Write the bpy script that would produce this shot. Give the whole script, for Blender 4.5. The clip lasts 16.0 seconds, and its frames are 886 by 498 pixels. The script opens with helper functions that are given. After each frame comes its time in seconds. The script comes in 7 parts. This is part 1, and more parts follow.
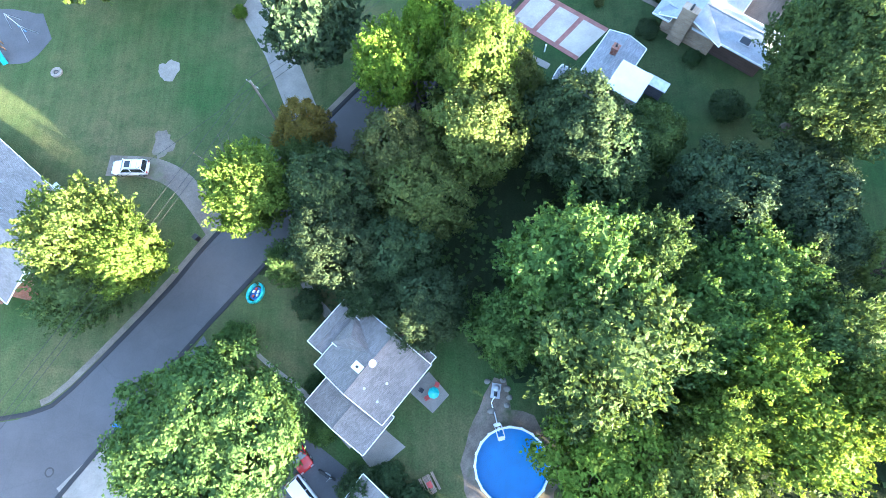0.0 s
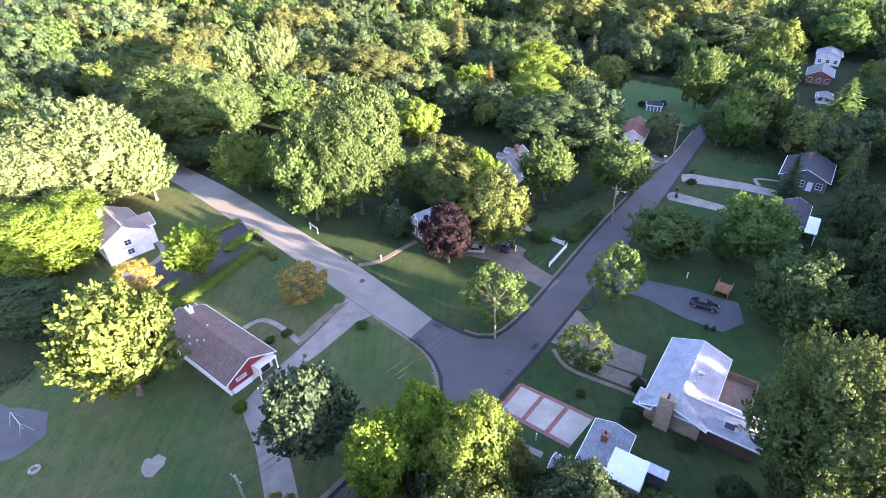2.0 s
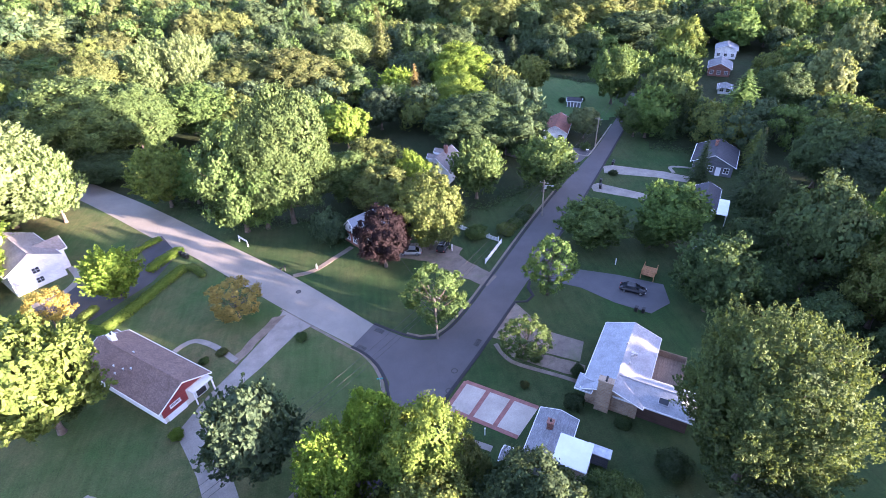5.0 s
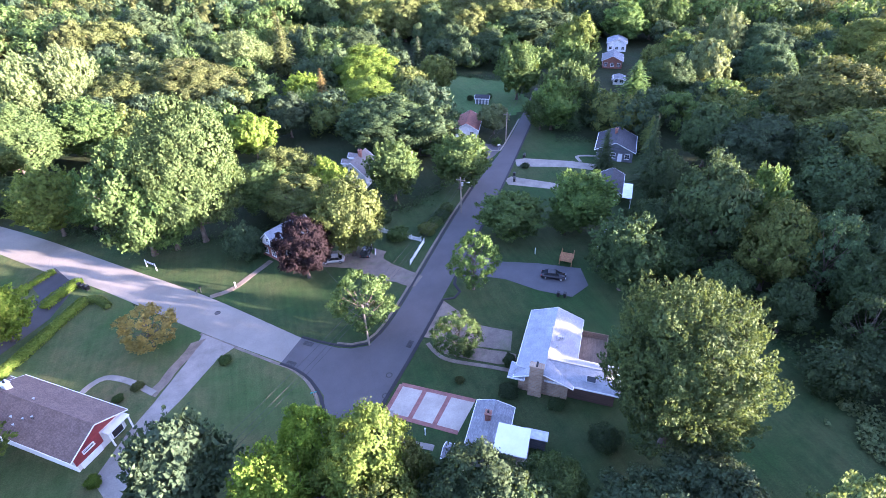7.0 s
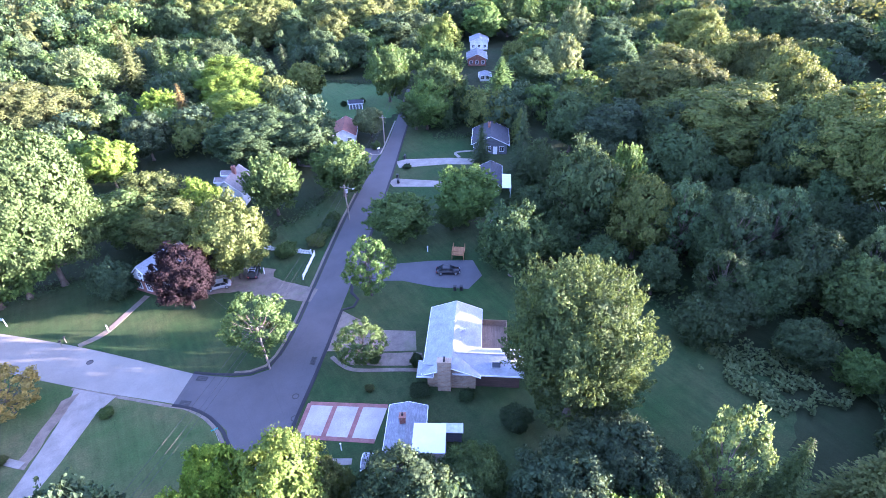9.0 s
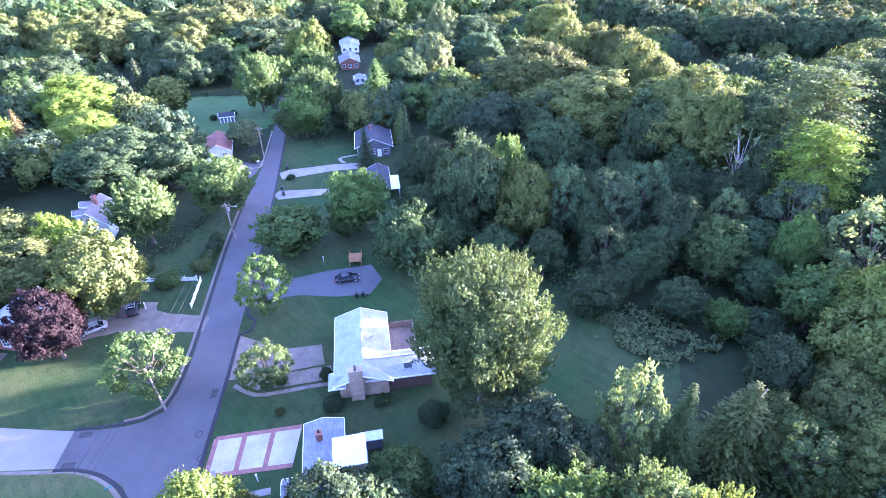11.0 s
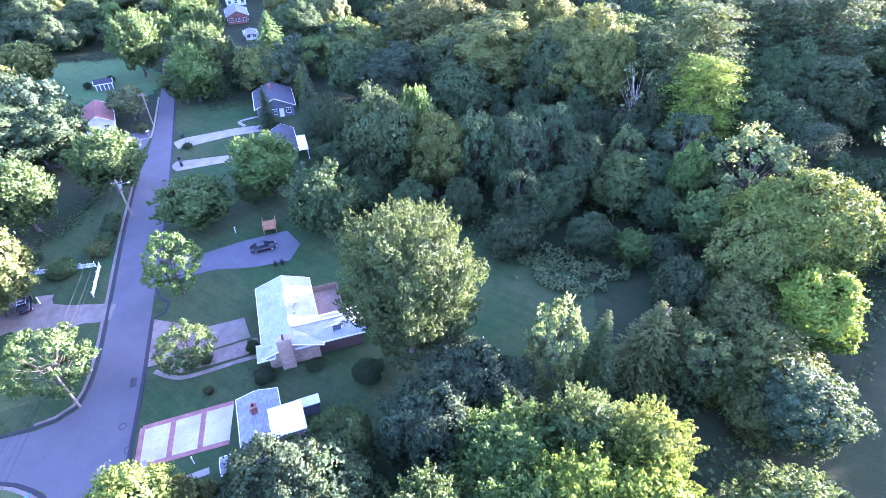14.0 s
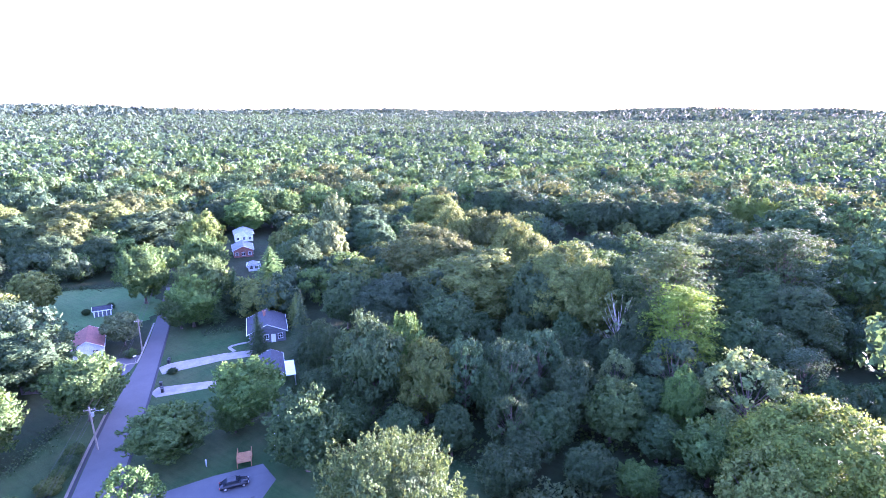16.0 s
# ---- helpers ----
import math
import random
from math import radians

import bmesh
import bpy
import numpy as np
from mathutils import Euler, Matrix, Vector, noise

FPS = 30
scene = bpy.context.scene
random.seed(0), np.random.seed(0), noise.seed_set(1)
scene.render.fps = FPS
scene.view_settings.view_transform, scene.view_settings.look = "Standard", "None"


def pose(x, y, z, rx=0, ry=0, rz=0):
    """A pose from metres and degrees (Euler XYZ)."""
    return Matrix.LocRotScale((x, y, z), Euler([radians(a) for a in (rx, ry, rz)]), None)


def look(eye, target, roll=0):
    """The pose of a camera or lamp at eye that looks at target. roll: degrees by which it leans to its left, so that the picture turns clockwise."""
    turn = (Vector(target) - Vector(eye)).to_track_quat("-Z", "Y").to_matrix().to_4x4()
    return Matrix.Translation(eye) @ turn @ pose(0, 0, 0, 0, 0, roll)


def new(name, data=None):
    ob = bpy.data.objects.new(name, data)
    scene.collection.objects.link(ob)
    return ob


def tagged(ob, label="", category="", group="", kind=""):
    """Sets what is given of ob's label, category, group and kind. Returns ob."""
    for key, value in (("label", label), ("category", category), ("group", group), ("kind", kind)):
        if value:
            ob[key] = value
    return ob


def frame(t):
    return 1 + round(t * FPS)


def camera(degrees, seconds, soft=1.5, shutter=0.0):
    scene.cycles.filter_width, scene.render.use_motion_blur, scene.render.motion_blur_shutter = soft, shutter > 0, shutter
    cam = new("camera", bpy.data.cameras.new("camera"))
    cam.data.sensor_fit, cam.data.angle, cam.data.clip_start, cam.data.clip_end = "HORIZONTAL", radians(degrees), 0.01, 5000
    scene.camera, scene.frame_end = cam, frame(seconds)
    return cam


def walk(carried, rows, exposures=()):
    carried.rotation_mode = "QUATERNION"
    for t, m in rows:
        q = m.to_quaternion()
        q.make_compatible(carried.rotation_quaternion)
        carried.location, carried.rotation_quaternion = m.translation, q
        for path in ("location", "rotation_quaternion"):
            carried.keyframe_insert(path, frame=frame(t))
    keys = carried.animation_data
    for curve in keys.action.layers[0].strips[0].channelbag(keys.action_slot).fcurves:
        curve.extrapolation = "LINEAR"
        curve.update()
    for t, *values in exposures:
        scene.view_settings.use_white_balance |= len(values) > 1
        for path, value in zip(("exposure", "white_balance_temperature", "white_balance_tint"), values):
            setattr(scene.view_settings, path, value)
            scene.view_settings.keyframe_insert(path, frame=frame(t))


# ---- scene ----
# The camera hovers 60 m above the street corner, tilts up and turns to its right.
cam = camera(79.7, 16.0, soft=0.5)
EYE = (0.0, 0.0, 60.0)
TURNS = (
    (0.0, 16.04, 1.89, -0.38), (0.5, 30.77, 1.63, -0.37), (1.0, 45.22, 1.86, -0.93), (1.5, 56.33, 1.86, -1.24), (2.0, 56.35, 1.76, -1.57),
    (2.5, 56.37, 1.67, -2.75), (3.0, 56.39, 1.53, -4.05), (3.5, 56.38, 1.45, -5.93), (4.0, 56.37, 1.44, -7.45),
    (6.5, 56.34, 1.11, -15.34), (7.0, 56.32, 1.11, -19.24), (7.5, 56.36, 1.06, -23.26), (8.0, 56.35, 1.04, -26.43), (8.5, 56.40, 0.90, -29.33),
    (9.0, 56.41, 0.83, -32.89), (11.5, 56.46, 0.59, -49.19), (12.0, 56.52, 0.50, -52.14), (12.5, 56.60, 0.45, -54.26), (13.0, 56.40, 0.33, -55.35),
    (13.5, 53.16, 0.32, -56.07), (14.0, 51.45, 0.20, -56.45), (14.5, 52.00, 0.09, -56.78), (15.0, 57.19, -0.05, -57.01),
    (15.5, 66.42, -0.14, -57.24), (16.0, 75.40, -0.30, -57.44),
)
walk(cam, [(t, pose(*EYE, rx, ry, rz)) for t, rx, ry, rz in TURNS],
     exposures=[(0.0, 4.85, 5450, 16), (1.5, 4.2, 5800, 36), (4.0, 4.05, 5700, 46), (9.0, 4.55, 5050, 51), (12.0, 5.05, 4900, 57), (14.0, 5.1, 4900, 59), (15.0, 5.3, 4900, 65), (16.0, 4.9, 4800, 67)])

# Low evening sun, 8 degrees high, behind the wood.
SUN_AZ, SUN_EL = radians(123.5), radians(7.9)
SUN_WAY = Vector((math.sin(SUN_AZ) * math.cos(SUN_EL), math.cos(SUN_AZ) * math.cos(SUN_EL), math.sin(SUN_EL)))
world = bpy.data.worlds.new("evening_sky")
scene.world = world
world.use_nodes = True
wn = world.node_tree
sky = wn.nodes.new("ShaderNodeTexSky")
sky.sky_type, sky.sun_disc, sky.sun_elevation, sky.sun_rotation = "NISHITA", False, SUN_EL, SUN_AZ
sky.air_density, sky.dust_density, sky.ozone_density = 1.0, 1.0, 1.0
wn.links.new(sky.outputs[0], wn.nodes["Background"].inputs[0])
wn.nodes["Background"].inputs[1].default_value = 0.085
sun = new("sun", bpy.data.lights.new("sun", "SUN"))
sun.data.energy, sun.data.angle, sun.data.color = 4.0, radians(0.6), (1.0, 0.82, 0.5)
sun.matrix_world = look(tuple(SUN_WAY * 300), (0, 0, 0))

# ---- materials ----
def mat(name, rough=0.8, metal=0.0):
    m = bpy.data.materials.new(name)
    m.use_nodes = True
    b = m.node_tree.nodes["Principled BSDF"]
    b.inputs["Roughness"].default_value, b.inputs["Metallic"].default_value = rough, metal
    return m, m.node_tree, b


def node(nt, kind, **values):
    n = nt.nodes.new(kind)
    for k, v in values.items():
        n.inputs[k.replace("_", " ")].default_value = v
    return n


def noise_tex(nt, scale, detail=4.0, rough=0.55, stretch=None, space="Object"):
    n = node(nt, "ShaderNodeTexNoise", Scale=scale, Detail=detail, Roughness=rough)
    c = nt.nodes.new("ShaderNodeTexCoord")
    if stretch:
        mp = node(nt, "ShaderNodeMapping", Scale=stretch)
        nt.links.new(c.outputs[space], mp.inputs[0])
        nt.links.new(mp.outputs[0], n.inputs["Vector"])
    else:
        nt.links.new(c.outputs[space], n.inputs["Vector"])
    return n.outputs["Fac"]


def ramp(nt, fac, *stops):
    r = nt.nodes.new("ShaderNodeValToRGB")
    els = r.color_ramp.elements
    while len(els) < len(stops):
        els.new(0.5)
    for e, (p, c) in zip(els, stops):
        e.position, e.color = p, (*c, 1)
    nt.links.new(fac, r.inputs[0])
    return r.outputs[0]


def mix(nt, fac, a, b, how="MIX"):
    m = nt.nodes.new("ShaderNodeMix")
    m.data_type, m.blend_type = "RGBA", how
    for sock, v in ((m.inputs[0], fac), (m.inputs[6], a), (m.inputs[7], b)):
        if isinstance(v, (int, float)):
            sock.default_value = v
        elif isinstance(v, tuple):
            sock.default_value = (*v, 1)
        else:
            nt.links.new(v, sock)
    return m.outputs[2]


def bump(nt, bsdf, height, strength, dist):
    b = node(nt, "ShaderNodeBump", Strength=strength, Distance=dist)
    nt.links.new(height, b.inputs["Height"])
    nt.links.new(b.outputs[0], bsdf.inputs["Normal"])


def surface(name, a, b, scale, rough=0.85, fine=None, relief=0.02, metal=0.0, stain=None, stretch=None):
    """Two tones in large patches, a fine grain, stains and relief."""
    m, nt, s = mat(name, rough, metal)
    big = ramp(nt, noise_tex(nt, scale, 5, 0.6, stretch), (0.35, a), (0.65, b))
    grain = noise_tex(nt, fine or scale * 12, 3, 0.6)
    col = mix(nt, 0.55, big, ramp(nt, grain, (0.25, (0.55, 0.55, 0.55)), (0.75, (1.35, 1.35, 1.35))), "MULTIPLY")
    if stain:
        spot = ramp(nt, noise_tex(nt, scale * 0.45, 6, 0.65), (0.55, (0, 0, 0)), (0.72, (1, 1, 1)))
        col = mix(nt, spot, col, stain)
    nt.links.new(col, s.inputs["Base Color"])
    bump(nt, s, grain, 0.5, relief)
    return m


def foliage(name, a, b, accent=None, see=0.3):
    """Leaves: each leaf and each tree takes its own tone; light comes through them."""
    m, nt, s = mat(name, 0.7)
    geo, info = nt.nodes.new("ShaderNodeNewGeometry"), nt.nodes.new("ShaderNodeObjectInfo")
    col = ramp(nt, geo.outputs["Random Per Island"], (0.0, tuple(0.8 * p + 0.2 * q for p, q in zip(a, b))), (0.9, b), (1.0, accent or b))
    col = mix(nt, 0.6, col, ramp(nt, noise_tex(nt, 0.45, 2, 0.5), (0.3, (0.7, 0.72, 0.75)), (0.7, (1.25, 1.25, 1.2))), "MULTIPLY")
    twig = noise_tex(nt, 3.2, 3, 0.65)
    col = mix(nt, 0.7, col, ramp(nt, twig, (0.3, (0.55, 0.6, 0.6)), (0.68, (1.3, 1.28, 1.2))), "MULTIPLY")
    hsv = nt.nodes.new("ShaderNodeHueSaturation")
    for out, lo, hi in (("Hue", 0.497, 0.508), ("Saturation", 0.94, 1.08), ("Value", 0.82, 1.2)):
        mr = node(nt, "ShaderNodeMapRange", To_Min=lo, To_Max=hi)
        nt.links.new(info.outputs["Random"], mr.inputs[0])
        nt.links.new(mr.outputs[0], hsv.inputs[out])
    nt.links.new(col, hsv.inputs["Color"])
    nt.links.new(hsv.outputs[0], s.inputs["Base Color"])
    s.inputs["Specular IOR Level"].default_value = 0.12
    tr, ms = nt.nodes.new("ShaderNodeBsdfTranslucent"), nt.nodes.new("ShaderNodeMixShader")
    warm = mix(nt, 1.0, hsv.outputs[0], (1.4, 1.25, 0.7), "MULTIPLY")
    nt.links.new(warm, tr.inputs[0])
    ms.inputs[0].default_value = see
    bump(nt, s, twig, 0.7, 0.35)
    nt.links.new(s.outputs[0], ms.inputs[1])
    nt.links.new(tr.outputs[0], ms.inputs[2])
    nt.links.new(ms.outputs[0], nt.nodes["Material Output"].inputs[0])
    return m


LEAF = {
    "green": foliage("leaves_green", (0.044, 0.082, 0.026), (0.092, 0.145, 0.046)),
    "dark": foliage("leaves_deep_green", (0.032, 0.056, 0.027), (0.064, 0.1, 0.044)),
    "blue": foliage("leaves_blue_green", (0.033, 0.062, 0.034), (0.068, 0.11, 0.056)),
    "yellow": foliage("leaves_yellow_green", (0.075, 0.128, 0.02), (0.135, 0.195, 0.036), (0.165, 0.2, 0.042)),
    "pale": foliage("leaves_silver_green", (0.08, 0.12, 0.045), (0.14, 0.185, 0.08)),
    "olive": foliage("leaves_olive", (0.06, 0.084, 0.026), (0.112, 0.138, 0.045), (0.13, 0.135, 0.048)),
    # Distance haze is put into this dull blue-green.
    "far": foliage("leaves_far_haze", (0.022, 0.04, 0.03), (0.048, 0.074, 0.052), see=0.2),
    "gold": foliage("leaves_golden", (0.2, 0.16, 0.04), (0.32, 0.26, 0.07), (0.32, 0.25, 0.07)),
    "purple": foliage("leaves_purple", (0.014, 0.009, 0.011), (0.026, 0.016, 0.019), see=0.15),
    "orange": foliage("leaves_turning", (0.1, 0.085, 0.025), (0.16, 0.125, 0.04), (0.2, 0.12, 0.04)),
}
BARK = surface("bark", (0.07, 0.055, 0.042), (0.15, 0.125, 0.1), 1.5, 0.95, 14, 0.03)
BARK_PALE = surface("bark_pale", (0.28, 0.26, 0.22), (0.42, 0.4, 0.35), 1.5, 0.9, 14, 0.02)
WOOD_POLE = surface("weathered_pole_wood", (0.17, 0.14, 0.11), (0.27, 0.24, 0.2), 1.0, 0.9, 20, 0.01, stretch=(4, 4, 0.4))


def grass(name, lush, dry, dark):
    m, nt, s = mat(name, 0.95)
    broad = noise_tex(nt, 0.055, 6, 0.62)
    mid = noise_tex(nt, 0.5, 5, 0.65)
    fine = noise_tex(nt, 5.0, 4, 0.7)
    mow = noise_tex(nt, 0.9, 2, 0.5, (1.6, 0.12, 1))
    col = ramp(nt, broad, (0.36, lush), (0.52, tuple((p + q) / 2 for p, q in zip(lush, dry))), (0.68, dry))
    col = mix(nt, ramp(nt, mid, (0.45, (0, 0, 0)), (0.75, (0.75, 0.75, 0.75))), col, dark)
    col = mix(nt, 0.35, col, ramp(nt, mow, (0.35, (0.75, 0.75, 0.75)), (0.65, (1.2, 1.2, 1.2))), "MULTIPLY")
    col = mix(nt, 0.7, col, ramp(nt, fine, (0.25, (0.45, 0.45, 0.45)), (0.75, (1.5, 1.5, 1.4))), "MULTIPLY")
    nt.links.new(col, s.inputs["Base Color"])
    s.inputs["Specular IOR Level"].default_value = 0.15
    bump(nt, s, fine, 0.8, 0.12)
    return m


# East and corner lawns: the shade of the trees is put into this darker green.
GRASS_SHADED = grass("shaded_lawn_grass", (0.023, 0.058, 0.018), (0.055, 0.066, 0.028), (0.018, 0.044, 0.015))
GRASS_DRY = grass("dry_lawn_grass", (0.037, 0.086, 0.025), (0.118, 0.105, 0.05), (0.034, 0.066, 0.021))
MEADOW = grass("meadow_grass", (0.0483, 0.119, 0.037), (0.0862, 0.123, 0.0503), (0.046, 0.095, 0.0342))
FLOOR = grass("woodland_floor", (0.02, 0.038, 0.014), (0.034, 0.04, 0.019), (0.02, 0.027, 0.012))


def asphalt(name, a, b, seal):
    m, nt, s = mat(name, 0.82)
    big = ramp(nt, noise_tex(nt, 0.12, 6, 0.65), (0.35, a), (0.65, b))
    grain = noise_tex(nt, 9.0, 3, 0.7)
    col = mix(nt, 0.5, big, ramp(nt, grain, (0.25, (0.7, 0.7, 0.7)), (0.75, (1.3, 1.3, 1.3))), "MULTIPLY")
    v = node(nt, "ShaderNodeTexVoronoi", Scale=0.13)
    v.feature = "DISTANCE_TO_EDGE"
    c = nt.nodes.new("ShaderNodeTexCoord")
    wob = mix(nt, 0.12, c.outputs["Object"], node(nt, "ShaderNodeTexNoise", Scale=0.8).outputs["Color"], "ADD")
    nt.links.new(wob, v.inputs["Vector"])
    col = mix(nt, ramp(nt, v.outputs["Distance"], (0.0, (0.28, 0.28, 0.28)), (0.006, (0, 0, 0))), col, seal)
    nt.links.new(col, s.inputs["Base Color"])
    bump(nt, s, grain, 0.4, 0.01)
    return m


ASPHALT = asphalt("asphalt", (0.063, 0.06, 0.062), (0.084, 0.08, 0.082), (0.045, 0.043, 0.045))
ASPHALT_DARK = asphalt("asphalt_dark", (0.03, 0.03, 0.033), (0.05, 0.05, 0.053), (0.03, 0.03, 0.03))
ASPHALT_DRIVE = asphalt("asphalt_drive", (0.06, 0.062, 0.068), (0.09, 0.092, 0.1), (0.05, 0.05, 0.05))
KERB_TAR = asphalt("tarred_kerb", (0.012, 0.012, 0.014), (0.02, 0.02, 0.023), (0.01, 0.01, 0.01))
OLDROAD = asphalt("worn_pale_road", (0.185, 0.17, 0.145), (0.24, 0.222, 0.19), (0.125, 0.116, 0.1))
CONCRETE = surface("concrete", (0.19, 0.171, 0.146), (0.26, 0.236, 0.204), 0.4, 0.9, 10, 0.01, stain=(0.15, 0.14, 0.125))
PAD_CONCRETE = surface("pale_concrete", (0.34, 0.3, 0.25), (0.43, 0.385, 0.325), 0.4, 0.9, 10, 0.01, stain=(0.22, 0.205, 0.19))
GRAVEL = surface("gravel", (0.13, 0.105, 0.083), (0.19, 0.157, 0.128), 0.5, 0.95, 7, 0.05, stain=(0.11, 0.12, 0.06))
SOIL = surface("bare_soil", (0.13, 0.1, 0.075), (0.2, 0.16, 0.125), 0.6, 0.95, 8, 0.05, stain=(0.06, 0.08, 0.03))
REDBRICK = surface("red_brick_band", (0.2, 0.085, 0.07), (0.28, 0.125, 0.105), 1.0, 0.9, 9, 0.01, stain=(0.15, 0.09, 0.075))


def courses(name, a, b, joint, size, rough=0.85, offset=0.5, squash=1.0, relief=0.02):
    """Laid courses: bricks, shingles or clapboard, at their real size (metres), on any wall or slope."""
    m, nt, s = mat(name, rough)
    c = nt.nodes.new("ShaderNodeTexCoord")
    uv = nt.nodes.new("ShaderNodeUVMap")
    br = node(nt, "ShaderNodeTexBrick", Scale=1.0, Mortar_Size=0.06 * size[1], Brick_Width=size[0], Row_Height=size[1])
    br.offset = offset
    br.inputs["Color1"].default_value, br.inputs["Color2"].default_value = (*a, 1), (*b, 1)
    br.inputs["Mortar"].default_value = (*joint, 1)
    nt.links.new(uv.outputs[0], br.inputs["Vector"])
    wear = noise_tex(nt, 0.6, 6, 0.65)
    col = mix(nt, 0.6, br.outputs["Color"], ramp(nt, wear, (0.3, (0.65, 0.65, 0.65)), (0.7, (1.3, 1.3, 1.3))), "MULTIPLY")
    col = mix(nt, 0.4, col, ramp(nt, noise_tex(nt, 14, 3, 0.7), (0.25, (0.5, 0.5, 0.5)), (0.75, (1.4, 1.4, 1.4))), "MULTIPLY")
    nt.links.new(col, s.inputs["Base Color"])
    inv = ramp(nt, br.outputs["Fac"], (0.0, (1, 1, 1)), (1.0, (0, 0, 0)))
    bump(nt, s, inv, 0.6, relief)
    return m


SHINGLE_BROWN = courses("brown_shingles", (0.13, 0.085, 0.07), (0.19, 0.13, 0.11), (0.08, 0.055, 0.045), (0.33, 0.14))
SHINGLE_GREY = courses("grey_shingles", (0.16, 0.17, 0.185), (0.25, 0.26, 0.28), (0.1, 0.105, 0.115), (0.33, 0.14))
SHINGLE_TAUPE = courses("taupe_shingles", (0.17, 0.15, 0.14), (0.24, 0.215, 0.2), (0.1, 0.09, 0.08), (0.33, 0.14))
SHINGLE_PALE = courses("pale_shingles", (0.27, 0.29, 0.32), (0.33, 0.35, 0.38), (0.2, 0.21, 0.23), (0.33, 0.14))
SHINGLE_DARK = courses("dark_shingles", (0.032, 0.034, 0.042), (0.05, 0.053, 0.064), (0.022, 0.022, 0.028), (0.33, 0.14))
SHINGLE_RED = courses("red_shingles", (0.2, 0.075, 0.05), (0.28, 0.11, 0.075), (0.12, 0.05, 0.04), (0.33, 0.14))
SIDING_WHITE = courses("white_clapboard", (0.72, 0.73, 0.74), (0.78, 0.79, 0.8), (0.45, 0.45, 0.46), (4.0, 0.15), 0.6)
SIDING_RED = courses("red_clapboard", (0.26, 0.035, 0.035), (0.31, 0.045, 0.042), (0.13, 0.02, 0.02), (4.0, 0.2), 0.6)
SIDING_BROWN = courses("dark_brown_boards", (0.085, 0.05, 0.04), (0.115, 0.07, 0.055), (0.04, 0.025, 0.02), (4.0, 0.18), 0.8)
SIDING_GREY = courses("grey_clapboard", (0.1, 0.11, 0.13), (0.135, 0.145, 0.165), (0.06, 0.065, 0.075), (4.0, 0.18), 0.7)
BRICK = courses("tan_brick", (0.3, 0.2, 0.13), (0.42, 0.3, 0.2), (0.4, 0.36, 0.3), (0.6, 0.28))
BRICK_RED = courses("red_brick", (0.2, 0.075, 0.05), (0.29, 0.11, 0.075), (0.3, 0.27, 0.24), (0.22, 0.075))
PLANK = courses("deck_planks", (0.2, 0.14, 0.1), (0.28, 0.2, 0.145), (0.05, 0.04, 0.03), (3.0, 0.14), 0.8, 0.37)
CEDAR = courses("cedar_boards", (0.32, 0.15, 0.06), (0.4, 0.2, 0.085), (0.1, 0.05, 0.02), (3.0, 0.14), 0.75, 0.4)


def plain(name, col, rough=0.5, metal=0.0, vary=0.25, scale=1.5):
    m, nt, s = mat(name, rough, metal)
    lo, hi = tuple(c * (1 - vary) for c in col), tuple(min(1.0, c * (1 + vary)) for c in col)
    nt.links.new(ramp(nt, noise_tex(nt, scale, 6, 0.65), (0.3, lo), (0.7, hi)), s.inputs["Base Color"])
    return m


WHITE = plain("white_paint", (0.76, 0.77, 0.78), 0.55, 0, 0.08)
CREAM = plain("off_white_paint", (0.6, 0.58, 0.53), 0.6, 0, 0.1)
METAL_WHITE = plain("white_metal_sheet", (0.74, 0.76, 0.79), 0.4, 0, 0.07, 0.8)
IRON = plain("cast_iron", (0.05, 0.048, 0.046), 0.6, 0.6)
STEEL = plain("galvanised_steel", (0.45, 0.46, 0.47), 0.45, 0.7)
BLACK = plain("black_plastic", (0.02, 0.02, 0.022), 0.5)
RUBBER = plain("rubber", (0.022, 0.022, 0.022), 0.85)
BLUE_PLASTIC = plain("blue_plastic", (0.03, 0.15, 0.4), 0.45)
TEAL_PLASTIC = plain("teal_plastic", (0.03, 0.35, 0.33), 0.4)
RED_PLASTIC = plain("red_plastic", (0.4, 0.05, 0.04), 0.45)
LINER = plain("pool_liner", (0.03, 0.28, 0.62), 0.5, 0, 0.12, 0.6)
CAR_WHITE = plain("white_car_paint", (0.75, 0.75, 0.75), 0.25, 0, 0.03)
CAR_BLACK = plain("black_car_paint", (0.015, 0.016, 0.02), 0.22, 0, 0.1)
CAR_RED = plain("red_car_paint", (0.35, 0.02, 0.02), 0.25, 0, 0.08)
CAR_SILVER = plain("silver_car_paint", (0.4, 0.41, 0.42), 0.28, 0.4, 0.05)
GLASS, _nt, _b = mat("window_glass", 0.06)
_b.inputs["Base Color"].default_value, _b.inputs["IOR"].default_value = (0.025, 0.03, 0.035, 1), 1.5
WATER, _nt, _b = mat("pool_water", 0.03)
_b.inputs["Base Color"].default_value, _b.inputs["Transmission Weight"].default_value, _b.inputs["IOR"].default_value = (0.75, 0.93, 1, 1), 1.0, 1.33
bump(_nt, _b, noise_tex(_nt, 2.0, 3, 0.5), 0.15, 0.05)

TAN_TYRE = surface("weathered_tyre", (0.16, 0.135, 0.11), (0.27, 0.235, 0.2), 3.0, 0.8, 20, 0.01)

